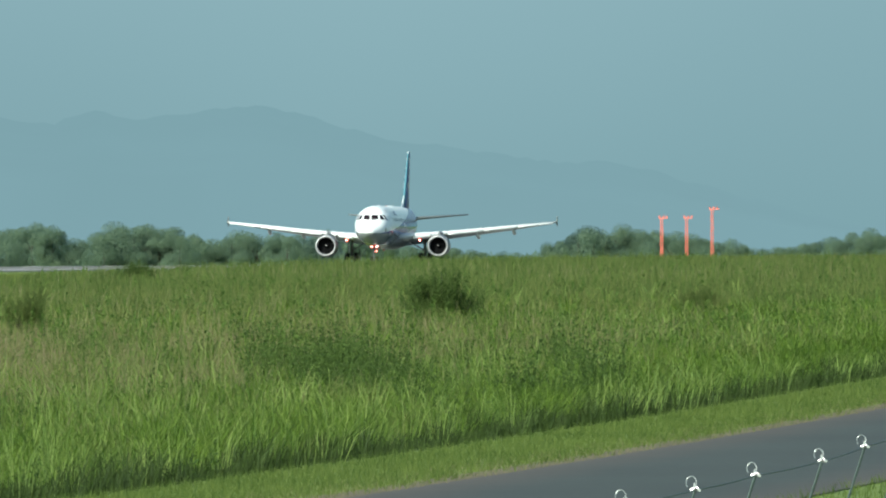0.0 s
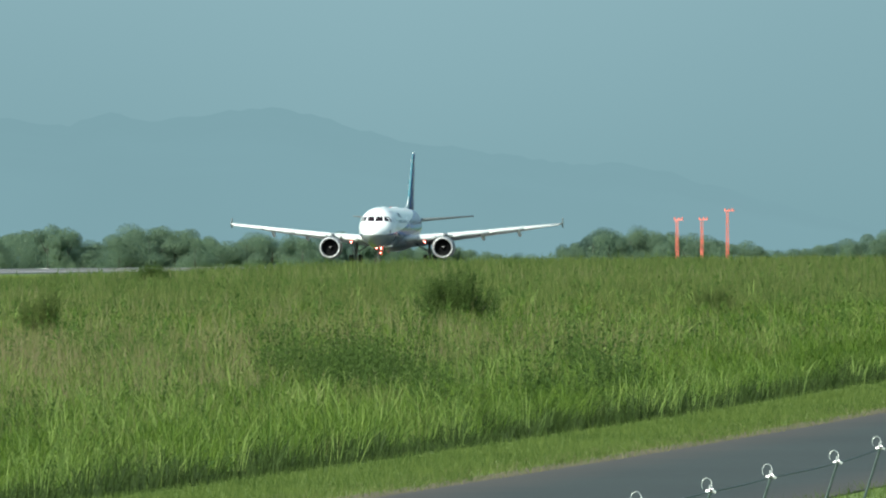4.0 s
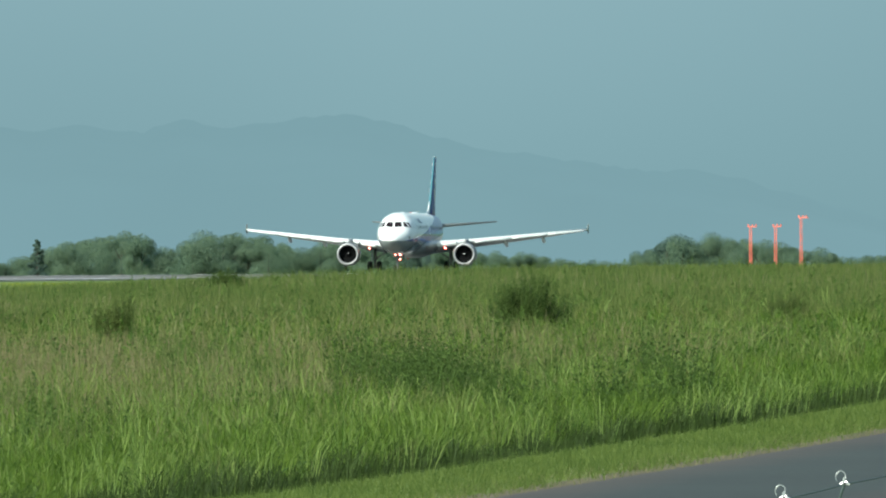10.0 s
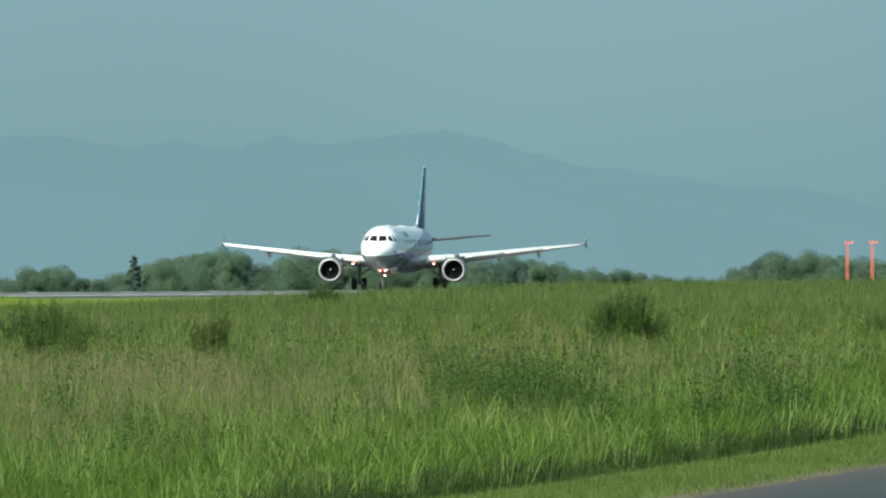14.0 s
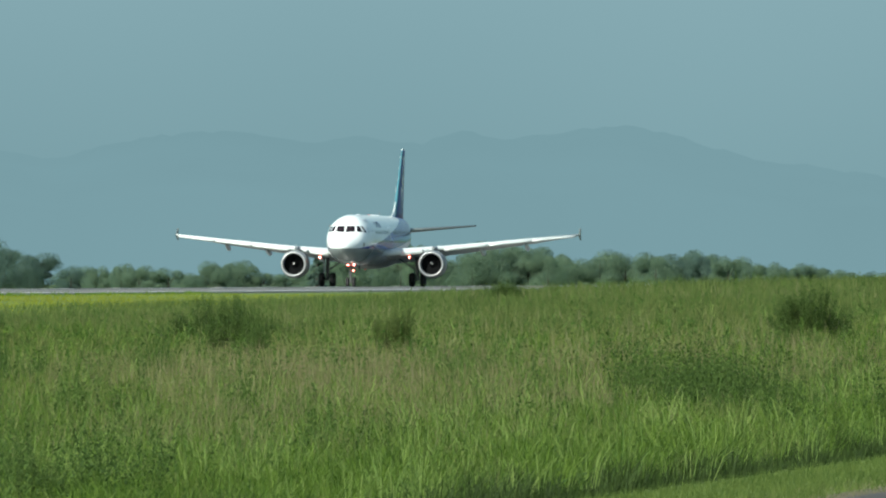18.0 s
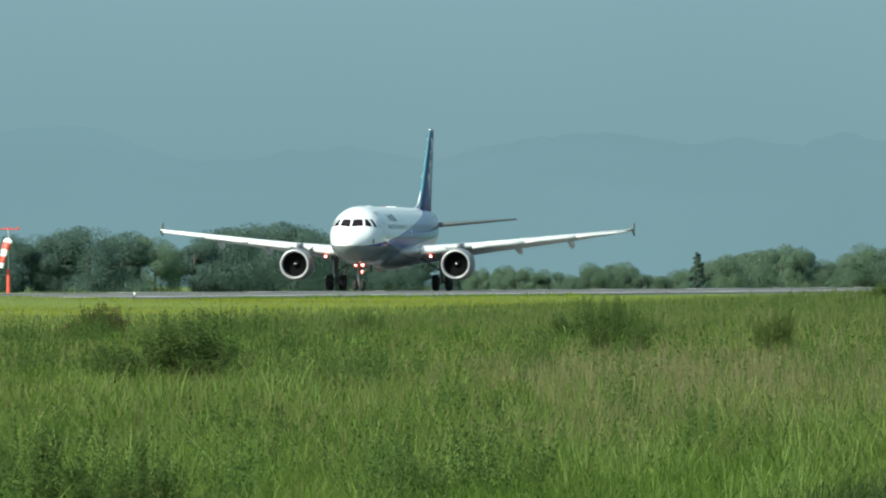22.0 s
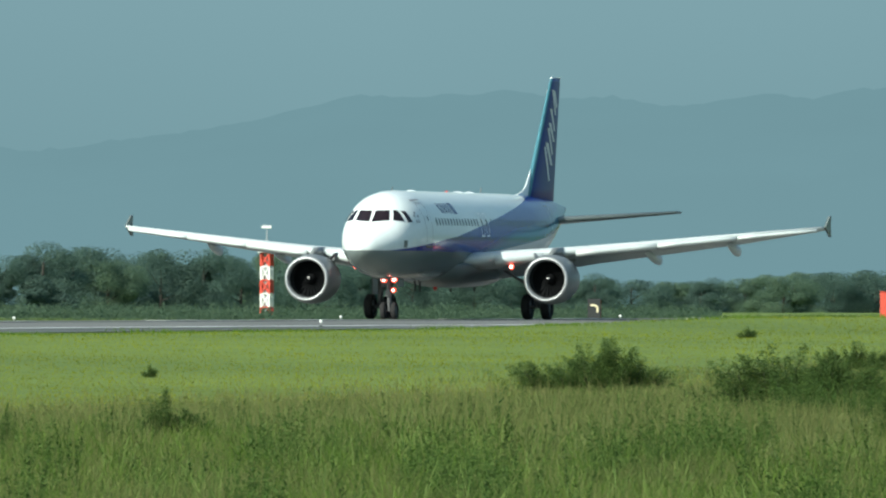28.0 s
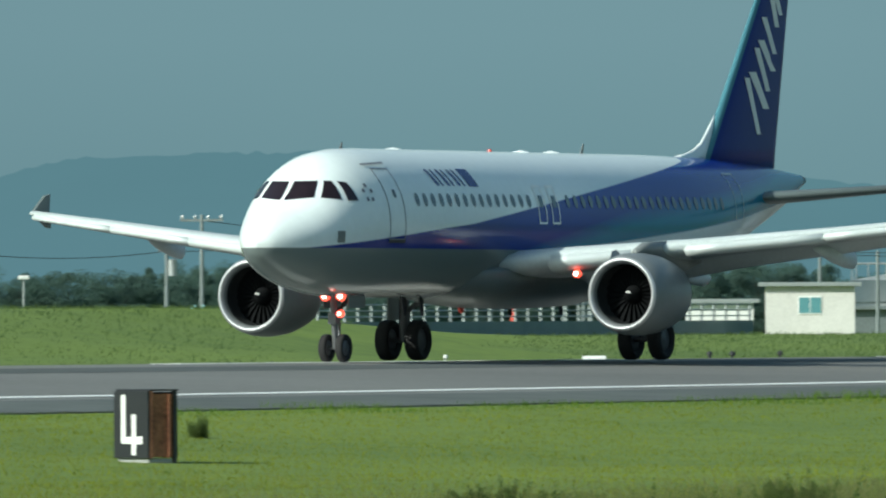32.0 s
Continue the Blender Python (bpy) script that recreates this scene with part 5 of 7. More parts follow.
def make_bush(seed, shoots, leaves, size, slim=0.4, leaf=M_BUSH):
    """A shrub one metre wide and about one high, to be scaled: many slender shoots from the ground up, set with small narrow leaves."""
    r = np.random.RandomState(seed)
    t = thing("bush")
    sprays = max(6, shoots // 11)
    a, o = r.rand(sprays) * math.tau, r.rand(sprays) ** .6 * .4
    o[0] = .08
    top = np.maximum(.3, 1 - (o / .5) ** 2) ** .6 * r.uniform(.6, 1.0, sprays)
    top[0] = 1.0
    c = np.stack([o * np.cos(a), o * np.sin(a)], 1)
    k = r.randint(0, sprays, shoots)
    fan = r.normal(0, 1, (shoots, 2))
    h = top[k] * r.uniform(.5, 1.0, shoots) * (1.05 - .12 * np.hypot(fan[:, 0], fan[:, 1]))
    low, high = c[k] * .8 + fan * .035, c[k] * 1.08 + fan * .085
    foot = np.column_stack([low, np.full(shoots, -.04)])
    tip = np.column_stack([high, np.maximum(h, .1)])
    h = tip[:, 2]
    wood = bmesh.new()
    for k in range(0, shoots, 4):
        rod(wood, Vector(foot[k]), Vector(foot[k] * .25 + tip[k] * .75), .005, .0015, 4)
    k = r.choice(shoots, leaves, p=h / h.sum())
    u = r.rand(leaves)[:, None]
    p = foot[k] * (1 - u) + tip[k] * u + r.normal(0, .026, (leaves, 3)) * (1.3 - u)
    d = (tip - foot)[k]
    d = d / np.linalg.norm(d, axis=1)[:, None] + r.normal(0, .6, (leaves, 3))
    d /= np.linalg.norm(d, axis=1)[:, None]
    e = np.cross(d, r.normal(0, 1, (leaves, 3)))
    e *= slim / (np.linalg.norm(e, axis=1)[:, None] + 1e-9)
    q = size * r.uniform(.6, 1.3, leaves)[:, None] * (1.2 - .5 * u)
    part("branchwork", wood, M_BARK, t, "thin upright brown branchwork")
    part("foliage", quads_mesh("foliage", np.stack([p - e * q * .3, p + d * q * .5 - e * q * .5, p + d * q * 1.1, p + d * q * .5 + e * q * .5], 1), leaf), None, t, "dense small leaves")
    return t


BUSHES = [make_bush(31, 170, 46000, .026, .3), make_bush(32, 200, 48000, .025, .3), make_bush(33, 80, 17000, .032, .3), make_bush(34, 130, 30000, .029, .3), make_bush(35, 70, 13000, .034, .45, M_BUSHRED), make_bush(36, 170, 44000, .027, .28, M_BUSHPALE), make_bush(37, 80, 20000, .03, .28, M_BUSHPALE)]
used_bush = set()


def shrub(kind, left, dist, width, height, label="dark green leafy bush standing in tall meadow grass"):
    if left > 16.5:
        kind = 6 if kind == 2 else 5
    x, y, z = at_bearing(left, dist)
    m = pose(x, y, z, 0, 0, random.uniform(0, 360))
    ob = BUSHES[kind] if kind not in used_bush else copy_thing(BUSHES[kind], m)
    used_bush.add(kind)
    ob.matrix_basis = m
    ob.scale = (width * 1.42, width * 1.42, height * 1.08)
    tagged(ob, label, "bush", "meadow bushes")


SHRUBS = (
    (0, 6.41, 370, 2.0, 1.90), (5, 5.39, 386, 1.3, 1.00), (6, 8.06, 358, 1.7, 1.50), (0, 7.65, 552, 1.9, 0.93), (2, 8.69, 351, 1.5, 1.48), (1, 8.78, 379, 2.8, 1.34),
    (3, 8.64, 336, 0.9, 1.18), (1, 10.44, 295, 3.5, 1.67), (4, 10.76, 434, 2.4, 1.09), (3, 10.92, 162, 2.1, 1.05), (2, 9.70, 410, 1.4, 0.93), (2, 9.50, 162, 1.0, 1.02),
    (2, 11.32, 436, 1.4, 0.63), (0, 12.48, 429, 2.9, 1.51), (2, 11.82, 432, 3.0, 0.96), (3, 10.62, 159, 1.2, 0.95), (1, 14.08, 372, 3.6, 1.40), (0, 13.27, 301, 3.9, 1.54),
    (2, 12.80, 257, 1.6, 1.11), (3, 11.86, 346, 2.5, 1.24), (2, 13.05, 421, 2.0, 0.78), (3, 15.78, 250, 1.8, 0.95), (2, 13.45, 507, 0.8, 0.39), (0, 17.20, 243, 1.9, 1.64),
    (2, 16.46, 233, 0.7, 1.18), (3, 17.29, 215, 1.3, 0.87), (1, 18.00, 223, 1.8, 1.17), (3, 19.80, 195, 1.2, 0.92), (0, 18.95, 341, 1.2, 0.40), (2, 18.48, 216, 0.7, 0.79),
    (0, 21.04, 171, 1.9, 1.22), (2, 18.14, 249, 1.7, 1.04), (0, 22.08, 172, 3.5, 1.58), (3, 21.02, 171, 1.7, 1.22), (2, 25.77, 293, 0.7, 0.52), (2, 24.54, 212, 1.5, 0.53),
    (3, 23.42, 192, 1.3, 0.79), (2, 20.52, 217, 0.9, 0.62), (2, 15.83, 401, 0.5, 0.36),
)
random.seed(9)
for kind, left, dist, width, height in SHRUBS:
    shrub(kind, left, dist, width, height, ("dark green leafy bush standing in tall meadow grass", "low spreading dark green bush in the meadow", "spiky dark green weeds rising above the grass", "clump of tall leafy weeds in the meadow", "bush with reddish brown leaves in the meadow", "pale olive bush fading into the meadow grass", "thin pale olive weeds above the grass")[kind])


PATCHES = (
    (6.83, 256, 2.0), (6.70, 252, 1.6), (7.16, 268, 1.0), (5.76, 237, 1.5), (5.60, 234, 1.2), (4.75, 262, 1.2), (4.9, 250, 1.0), (8.6, 240, 1.4), (10.4, 215, 1.4), (12.6, 205, 1.3), (13.6, 230, 1.6), (15.2, 220, 1.4), (17.4, 205, 1.3),
    (6.92, 256, 1.3), (6.74, 259, 1.2), (5.77, 230, 0.6), (5.18, 237, 0.5), (5.52, 214, 0.5), (7.50, 268, 0.7), (6.15, 230, 0.5), (7.91, 304, 0.7), (5.97, 280, 0.7),
    (6.49, 224, 0.5), (7.66, 300, 0.9), (6.40, 204, 0.6), (8.34, 210, 0.7), (6.81, 250, 1.2), (9.57, 160, 0.8), (7.80, 292, 0.9), (9.33, 250, 0.8), (10.08, 166, 0.6),
    (9.57, 171, 0.6), (9.23, 190, 0.6), (9.81, 309, 0.7), (9.00, 307, 1.0), (11.05, 159, 0.7), (10.24, 164, 0.6), (11.97, 268, 0.9), (9.61, 172, 0.5), (14.67, 186, 0.7),
    (14.51, 186, 0.5), (13.16, 167, 0.9), (11.95, 168, 0.8), (13.79, 214, 0.7), (14.40, 176, 0.4), (16.21, 208, 0.6), (14.59, 176, 0.7), (13.96, 209, 0.7), (15.51, 167, 0.8),
    (16.35, 171, 0.6), (14.66, 192, 0.8), (16.86, 209, 0.7), (19.15, 228, 0.7), (18.59, 216, 0.8), (16.83, 209, 0.9), (20.57, 206, 0.7), (19.89, 191, 0.7),
)


def weed_patches(near, seed, dense, low, material, label):
    """Leafy weeds standing close together in uneven patches of the meadow."""
    r = np.random.RandomState(seed)
    p, h = [], []
    for left, dist, width in near:
        n = int(dense * width)
        k = r.randint(0, 6, n)
        a = left + (r.uniform(-1, 1, 6)[k] + r.normal(0, .2, n)) * math.degrees(width / dist) * .6
        d = dist + r.uniform(-7, 7, 6)[k] + r.normal(0, 2.5, n)
        top = r.uniform(low, low + .4, 6)[k]
        p.append(np.stack([-d * np.sin(np.radians(a)), d * np.cos(np.radians(a))], 1))
        h.append(top * r.uniform(.55, 1.3, n))
    p, h = np.concatenate(p), np.concatenate(h)
    inside = p[:, 0] < -23.4
    leafy_stems("weed_patch", p[inside], h[inside], 5, 40, .042, material, label, seed)


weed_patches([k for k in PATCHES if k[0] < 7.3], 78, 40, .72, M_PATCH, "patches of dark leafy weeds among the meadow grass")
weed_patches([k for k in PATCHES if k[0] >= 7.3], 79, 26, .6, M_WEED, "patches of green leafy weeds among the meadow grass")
weed_patches(((11.95, 300, 2.6), (11.6, 335, 3.0), (11.2, 300, 2.4), (12.2, 275, 2.0), (10.1, 330, 2.6), (9.7, 290, 2.2), (11.0, 390, 3.2), (11.7, 405, 3.2), (10.3, 400, 2.6), (10.8, 168, 1.6), (9.15, 168, 1.2), (13.1, 290, 2.2), (12.7, 240, 1.6)), 80, 46, .62, M_PATCH, "wide patches of dark weeds below the bushes")


def weeds():
    """Countless small dark sprigs among the grass."""
    r = np.random.RandomState(77)
    p = np.concatenate([scatter(1500, 41, 170, 620, 4.2, 25, -95, -25), scatter(500, 42, 165, 330, 4.2, 12, -60, -24)])
    leafy_stems("weeds", p, r.uniform(.45, .85, len(p)) * taper(p), 2, 24, .06, M_WEED, "scattered dark green broadleaf weeds among the grass", 43)
    p = scatter(4200, 46, 290, 640, 4.2, 13, -95, -27)
    leafy_stems("weeds", p, r.uniform(.5, .8, len(p)) * taper(p), 2, 14, .1, M_SPRIG, "fresh green leafy sprigs in the further meadow", 47, .25)
    p = np.concatenate([scatter(300, 48, 165, 340, 4.2, 25, -75, -25), scatter(90, 49, 162, 210, 8, 25, -75, -25)])
    leafy_stems("weeds", p, r.uniform(.65, 1.0, len(p)) * taper(p), 4, 60, .042, M_PATCH, "tall dark plumes of leafy weeds above the grass", 50, .1)
    p = band(500, 44, -24.6, -22.9, 140, 430)
    p = p[tussock(p, 3.7, 8) > .45]
    leafy_stems("weeds", p, r.uniform(.3, .6, len(p)), 3, 16, .09, M_WEED, "broadleaf weeds along the edge of the meadow", 45)


weeds()


def scrub():
    """Rank growth at the foot of the trees beyond the runway."""
    r = np.random.RandomState(91)
    b, d = np.radians(r.uniform(13.6, 18.75, 2600)), r.uniform(880, 1040, 2600)
    p = np.stack([-d * np.sin(b), d * np.cos(b)], 1)
    leafy_stems("scrub", p, r.uniform(.7, 1.25, len(p)) * (.65 + .35 * tussock(p, 6.0, 4)), 5, 12, .16, M_SCRUB, "rank dull green scrub at the foot of the trees", 92, .7)


scrub()


# ---------------------------------------------------------------- airfield furniture
def stand(name, left, x, label, category, group="", turn=None, lift=0.0):
    """An empty at the foot of a thing on the ground at a bearing and an x; by default it faces the camera."""
    dist = -x / math.sin(radians(left))
    y = dist * math.cos(radians(left))
    return thing(name, pose(x, y, gz(x, y) - float(rise(x, y)) + lift, 0, 0, left if turn is None else turn), label, category, group), dist


def digit(code):
    """Strokes of a figure as points in a unit box one wide and two high."""
    if code == "4":
        return [[(.15, 2), (.15, .45), (1, .45)], [(.65, 1.3), (.65, 0)]]
    if code == "3":
        t = [(.5 + .42 * math.sin(a), 1.48 + .47 * math.cos(a)) for a in [radians(d) for d in range(-70, 185, 15)]]
        b = [(.5 + .46 * math.sin(a), .52 + .49 * math.cos(a)) for a in [radians(d) for d in range(0, 255, 15)]]
        return [t, b]
    return [[(.1, 1.62)] + [(.45 + .5 * math.sin(a), 1.1 + .52 * math.cos(a)) for a in [radians(d) for d in range(0, 125, 15)]]]


def stroke_mesh(paths, w, sx, sz, at, lift):
    """Flat figure strokes of width w on the plane y = at[1], facing -y."""
    bm = bmesh.new()
    for layer, path in enumerate(paths):
        p = [Vector((at[0] + u * sx, at[1], at[2] + v * sz)) for u, v in path]
        left, right = [], []
        for i, q in enumerate(p):
            d = (p[min(i + 1, len(p) - 1)] - p[max(i - 1, 0)]).normalized()
            n = Vector((-d.z, 0, d.x)) * w / 2
            if i == 0:
                q = q - d * w * .3
            if i == len(p) - 1:
                q = q + d * w * .3
            if 0 < i < len(p) - 1 and len(p) == 3:
                n = n * 1.3
            left.append(q + n), right.append(q - n)
        fr = [[bm.verts.new(q + Vector((0, -lift - .002 * layer, 0))) for q in s] for s in (left, right)]
        bk = [[bm.verts.new(q) for q in s] for s in (left, right)]
        for i in range(len(p) - 1):
            bm.faces.new((fr[0][i], fr[0][i + 1], fr[1][i + 1], fr[1][i]))
            bm.faces.new((fr[0][i], bk[0][i], bk[0][i + 1], fr[0][i + 1]))
            bm.faces.new((fr[1][i], fr[1][i + 1], bk[1][i + 1], bk[1][i]))
    bmesh.ops.recalc_face_normals(bm, faces=bm.faces)
    return bm


M_RUST = mat("rusted_sheet", (0.30, 0.12, 0.05), 0.8, scale=2.0, fine=14, vary=0.5, bump=0.4, other=((0.12, 0.042, 0.026), (0.5, 0.2, 0.11)))
M_OLDRUST = mat("old_dark_rust", (0.13, 0.062, 0.046), 0.85, scale=2.0, fine=14, vary=0.5, bump=0.4)
M_COLUMN = mat("dark_concrete", (0.13, 0.128, 0.125), 0.85, scale=1.0, fine=10, vary=0.3)
M_CREAM = mat("cream_figure_paint", (0.72, 0.62, 0.42), 0.6, vary=0.12)


def distance_sign(left, x, figure, turn, label, w=0.78, d=0.95, h=1.3):
    """A black boxed runway sign with an open rusted side."""
    s, _ = stand("distance_sign", left, x, label, "runway sign", "distance signs", turn)
    part("face", bx(-w / 2, w / 2, -d / 2, -d / 2 + .05, .04, h, .012), M_BLACK, s, "black painted face with a white figure" if figure in "34" else "black face with a pale curved mark")
    k = 0.56 / 2 if figure in "34" else .33
    part("figure", stroke_mesh(digit(figure), .15 if figure in "34" else .12, w * .62, h * .40, (-w * .30, -d / 2 - .002, h * .11 if figure in "34" else .1), .008), M_SIGNWHITE if figure in "34" else M_CREAM, s, "painted figure")
    for sx in (-1, 1):
        fr = part("side_frame", bx(sx * (w / 2 - .02) - .02, sx * (w / 2 - .02) + .02, -d / 2 + .05, -d / 2 + .13, .04, h, .006), M_RUST, s, "rusted steel edge")
        part("side_panel", bx(sx * (w / 2 - .06) - .015, sx * (w / 2 - .06) + .015, -d / 2 + .13, d / 2 - .1, .06, h - .05, .005), M_RUST, s, "rust-stained side panel")
        part("rib", bx(sx * (w / 2 - .03) - .03, sx * (w / 2 - .03) + .03, d * .18, d * .18 + .05, .06, h - .05), M_RUST, s)
        part("back_post", bx(sx * (w / 2 - .04) - .035, sx * (w / 2 - .04) + .035, d / 2 - .1, d / 2 - .03, -.05, h, .006), M_DARK, s)
    part("top", bx(-w / 2, w / 2, -d / 2 + .05, d / 2, h, h + .035, .008), M_BLACK, s)
    part("back", bx(-w / 2 + .03, w / 2 - .03, d / 2 - .03, d / 2, .05, h - .02, .006), M_BLACK, s)
    part("plinth", bx(-w / 2 + .06, w / 2 - .06, -d / 2 + .06, d / 2 - .06, -.12, .039, .0), M_CONC, s, "low concrete plinth")
    return s


distance_sign(12.195, -118.3, "3", -32, "black runway distance sign with a white figure three", 1.2, .64)
distance_sign(25.985, -118.3, "4", -32, "black runway distance sign with a white figure four", 1.2, .68)
distance_sign(14.07, -213.0, "c", 10, "black sign with a pale curved mark, half in grass")
distance_sign(21.34, -213.0, "c", 12, "black sign with a pale curved mark beyond the runway")

# runway edge lights
edge = thing("edge_light", pose(-146.3, 490, 0), "small white runway edge light on a short stem", "runway light", "runway edge lights")
part("base", lathe([(0, .01), (0, .09), (.035, .085), (.05, .035)], "z", 14), M_DARK, edge)
part("stem", rod(bmesh.new(), (0, 0, .03), (0, 0, .15), .022), M_STEEL, edge)
part("lens", lathe([(.14, .04), (.17, .068), (.23, .068), (.27, .04), (.275, .01)], "z", 16), M_SIGNWHITE, edge, "clear dome lens")
ys = [480 + 60 * k for k in range(-2, 6)]
edge.matrix_basis = pose(-146.3, ys[0], gz(-146.3, ys[0]))
for y in ys[1:]:
    copy_thing(edge, pose(-146.3, y, gz(-146.3, y)))
for y in ys[:8]:
    tagged(copy_thing(edge, pose(-194.0, y, gz(-194, y))), group="runway edge lights")

# approach light masts on the extended centre line
for y, h in ((1746, 7.9), (1778, 8.0), (1812, 9.2)):
    s = thing("approach_mast", pose(-169.45, y, -2.6), "slim orange approach light mast with a lamp bar", "light mast", "approach masts")
    bm = bmesh.new()
    for a in range(3):
        c = Vector((.19 * math.cos(a * math.tau / 3), .19 * math.sin(a * math.tau / 3), 0))
        rod(bm, c, c * .8 + Vector((0, 0, h)), .055, .05, 6)
    part("post", bm, M_MAST, s)
    for k in range(int(h / .45)):
        a, b2 = k * math.tau / 3, (k + 1) * math.tau / 3
        part("lace_rod", rod(bmesh.new(), (.19 * math.cos(a), .19 * math.sin(a), k * .45), (.19 * math.cos(b2), .19 * math.sin(b2), (k + 1) * .45), .04, .04, 5), M_MAST, s)
    bar = part("lamp_bar", bx(-.35, .95 if y > 1800 else .75, -.08, .08, h, h + .12, .02), M_MAST, s, "orange cross bar")
    for x in (-.25, .25, .68):
        part("lamp", lathe([(h + .1, .05), (h + .2, .11), (h + .34, .1), (h + .36, .02)], "z", 10, (x, 0, 0)), M_MAST, bar)


# windsocks
def windsock(left, x, end_on, lift=0.0):
    s, _ = stand("windsock", left, x, "orange and white windsock drooping from a red mast", "windsock", "windsocks", lift=lift)
    part("mast", rod(bmesh.new(), (0, 0, -.1), (0, 0, 2.3), .17, .14, 12), M_ORANGE, s, "red lower mast")
    part("upper_mast", rod(bmesh.new(), (0, 0, 2.3), (0, 0, 5.75), .07, .05, 10), M_STEEL, s)
    part("crossbar", rod(bmesh.new(), (-.9, 0, 5.7), (.9, 0, 5.7), .05, .05, 8), M_RED, s, "red crossbar with lamps")
    for u in (-.85, 0, .85):
        part("bar_lamp", bx(u - .08, u + .08, -.08, .08, 5.72, 5.9, .03), M_RED, s)
    pts = [Vector((.06, -.3, 4.7)), Vector((-.12, -.45, 4.45)), Vector((-.3, -.6, 3.9)), Vector((-.42, -.7, 3.35)), Vector((-.52, -.75, 2.8)), Vector((-.58, -.75, 2.35))]
    if end_on:
        pts = [Vector((.06, -.3, 4.7)), Vector((-.15, -1.1, 4.45)), Vector((-.3, -1.6, 4.0)), Vector((-.45, -1.9, 3.5)), Vector((-.5, -2.0, 3.0)), Vector((-.52, -2.0, 2.7))]
    ringr = (.46, .44, .38, .32, .26, .2) if not end_on else (.34, .32, .27, .22, .18, .14)
    rings = []
    for i, q in enumerate(pts):
        d = (pts[min(i + 1, 5)] - pts[max(i - 1, 0)]).to_track_quat("Z", "Y")
        rings.append([q + d @ Vector((ringr[i] * math.cos(a), ringr[i] * .8 * math.sin(a), 0)) for a in [k * math.tau / 14 for k in range(14)]])
    for i in range(5):
        part("sock_band", loft([rings[i], rings[i + 1]], cap=False), M_SIGNWHITE if i % 2 == 0 else M_ORANGE, s, "white cloth band" if i % 2 == 0 else "orange cloth band", True)
    part("base", bx(-.5, .5, -.5, .5, -.15 - lift, .06, .02), M_CONC, s)


windsock(11.125, -238, False)
windsock(24.52, -318, True, 1.45)

# red and white lattice mast
s, _ = stand("lattice_mast", 15.375, -258, "red and white banded lattice mast with a platform", "mast")
for k in range(5):
    z0, z1 = k * .92 - (.2 if k == 0 else 0), (k + 1) * .92
    paint, word = (M_ORANGE, "red") if k % 2 == 0 else (M_SIGNWHITE, "white")
    for a in range(4):
        c = Vector((.42 * math.cos(a * math.pi / 2 + .4), .42 * math.sin(a * math.pi / 2 + .4), 0))
        d = Vector((.42 * math.cos((a + 1) * math.pi / 2 + .4), .42 * math.sin((a + 1) * math.pi / 2 + .4), 0))
        part("mast_leg", rod(bmesh.new(), c + Vector((0, 0, z0)), c + Vector((0, 0, z1)), .085, .085, 6), paint, s, word + " mast leg section")
        for p, q, u, v in ((c, d, z0, z1), (d, c, z0, z1), (c, d, z1, z1)):
            part("lattice_bar", rod(bmesh.new(), p + Vector((0, 0, u)), q + Vector((0, 0, v)), .06, .06, 5), paint, s, word + " lattice bar")
part("core_pipe", rod(bmesh.new(), (0, 0, 0), (0, 0, 4.8), .2, .2, 10), M_STEEL, s)
plat = part("platform", bx(-.62, .62, -.62, .62, 4.62, 4.72, .02), M_SIGNWHITE, s, "white service platform")
for a in range(8):
    c = Vector((.58 * (1 if a % 4 in (0, 1) else -1) if a % 2 == 0 or a > 3 else 0, .58 * (1 if a in (0, 3, 4) else -1), 0))
    part("rail_post", rod(bmesh.new(), c + Vector((0, 0, 4.7)), c + Vector((0, 0, 5.25)), .03), M_SIGNWHITE, plat)
for q in (((-.6, -.6), (.6, -.6)), ((.6, -.6), (.6, .6)), ((.6, .6), (-.6, .6)), ((-.6, .6), (-.6, -.6))):
    part("rail", rod(bmesh.new(), (*q[0], 5.25), (*q[1], 5.25), .035), M_SIGNWHITE, plat)
part("top_pole", rod(bmesh.new(), (0, 0, 4.7), (0, 0, 6.3), .045, .035, 8), M_STEEL, s)
part("sensor", bx(-.35, .3, -.12, .12, 6.25, 6.45, .04), M_SIGNWHITE, s, "white sensor head")


def cabinet(name, left, x, w, h, material, label, category, extra=""):
    s, dist = stand(name, left, x, label, category)
    b = part("body", bx(-w / 2, w / 2, -w * .4, w * .4, .06, h, .04), material, s)
    part("door", bx(-w * .42, w * .42, -w * .4 - .012, -w * .4 - .002, .14, h - .08, .004), material, s)
    part("roof", bx(-w / 2 - .04, w / 2 + .04, -w * .44, w * .44, h, h + .05, .015), M_STEEL if extra != "plain" else material, s)
    part("plinth", bx(-w / 2 - .05, w / 2 + .05, -w * .45, w * .45, -.2, .06, .01), M_CONC, s)
    if extra == "mast":
        part("pole", rod(bmesh.new(), (-w * .3, 0, h), (-w * .3, 0, h + .5), .05), M_STEEL, s)
        part("lamp_head", bx(-w * .3 - .22, -w * .3 + .22, -.12, .12, h + .45, h + .75, .05), M_SIGNWHITE, s)
    return s


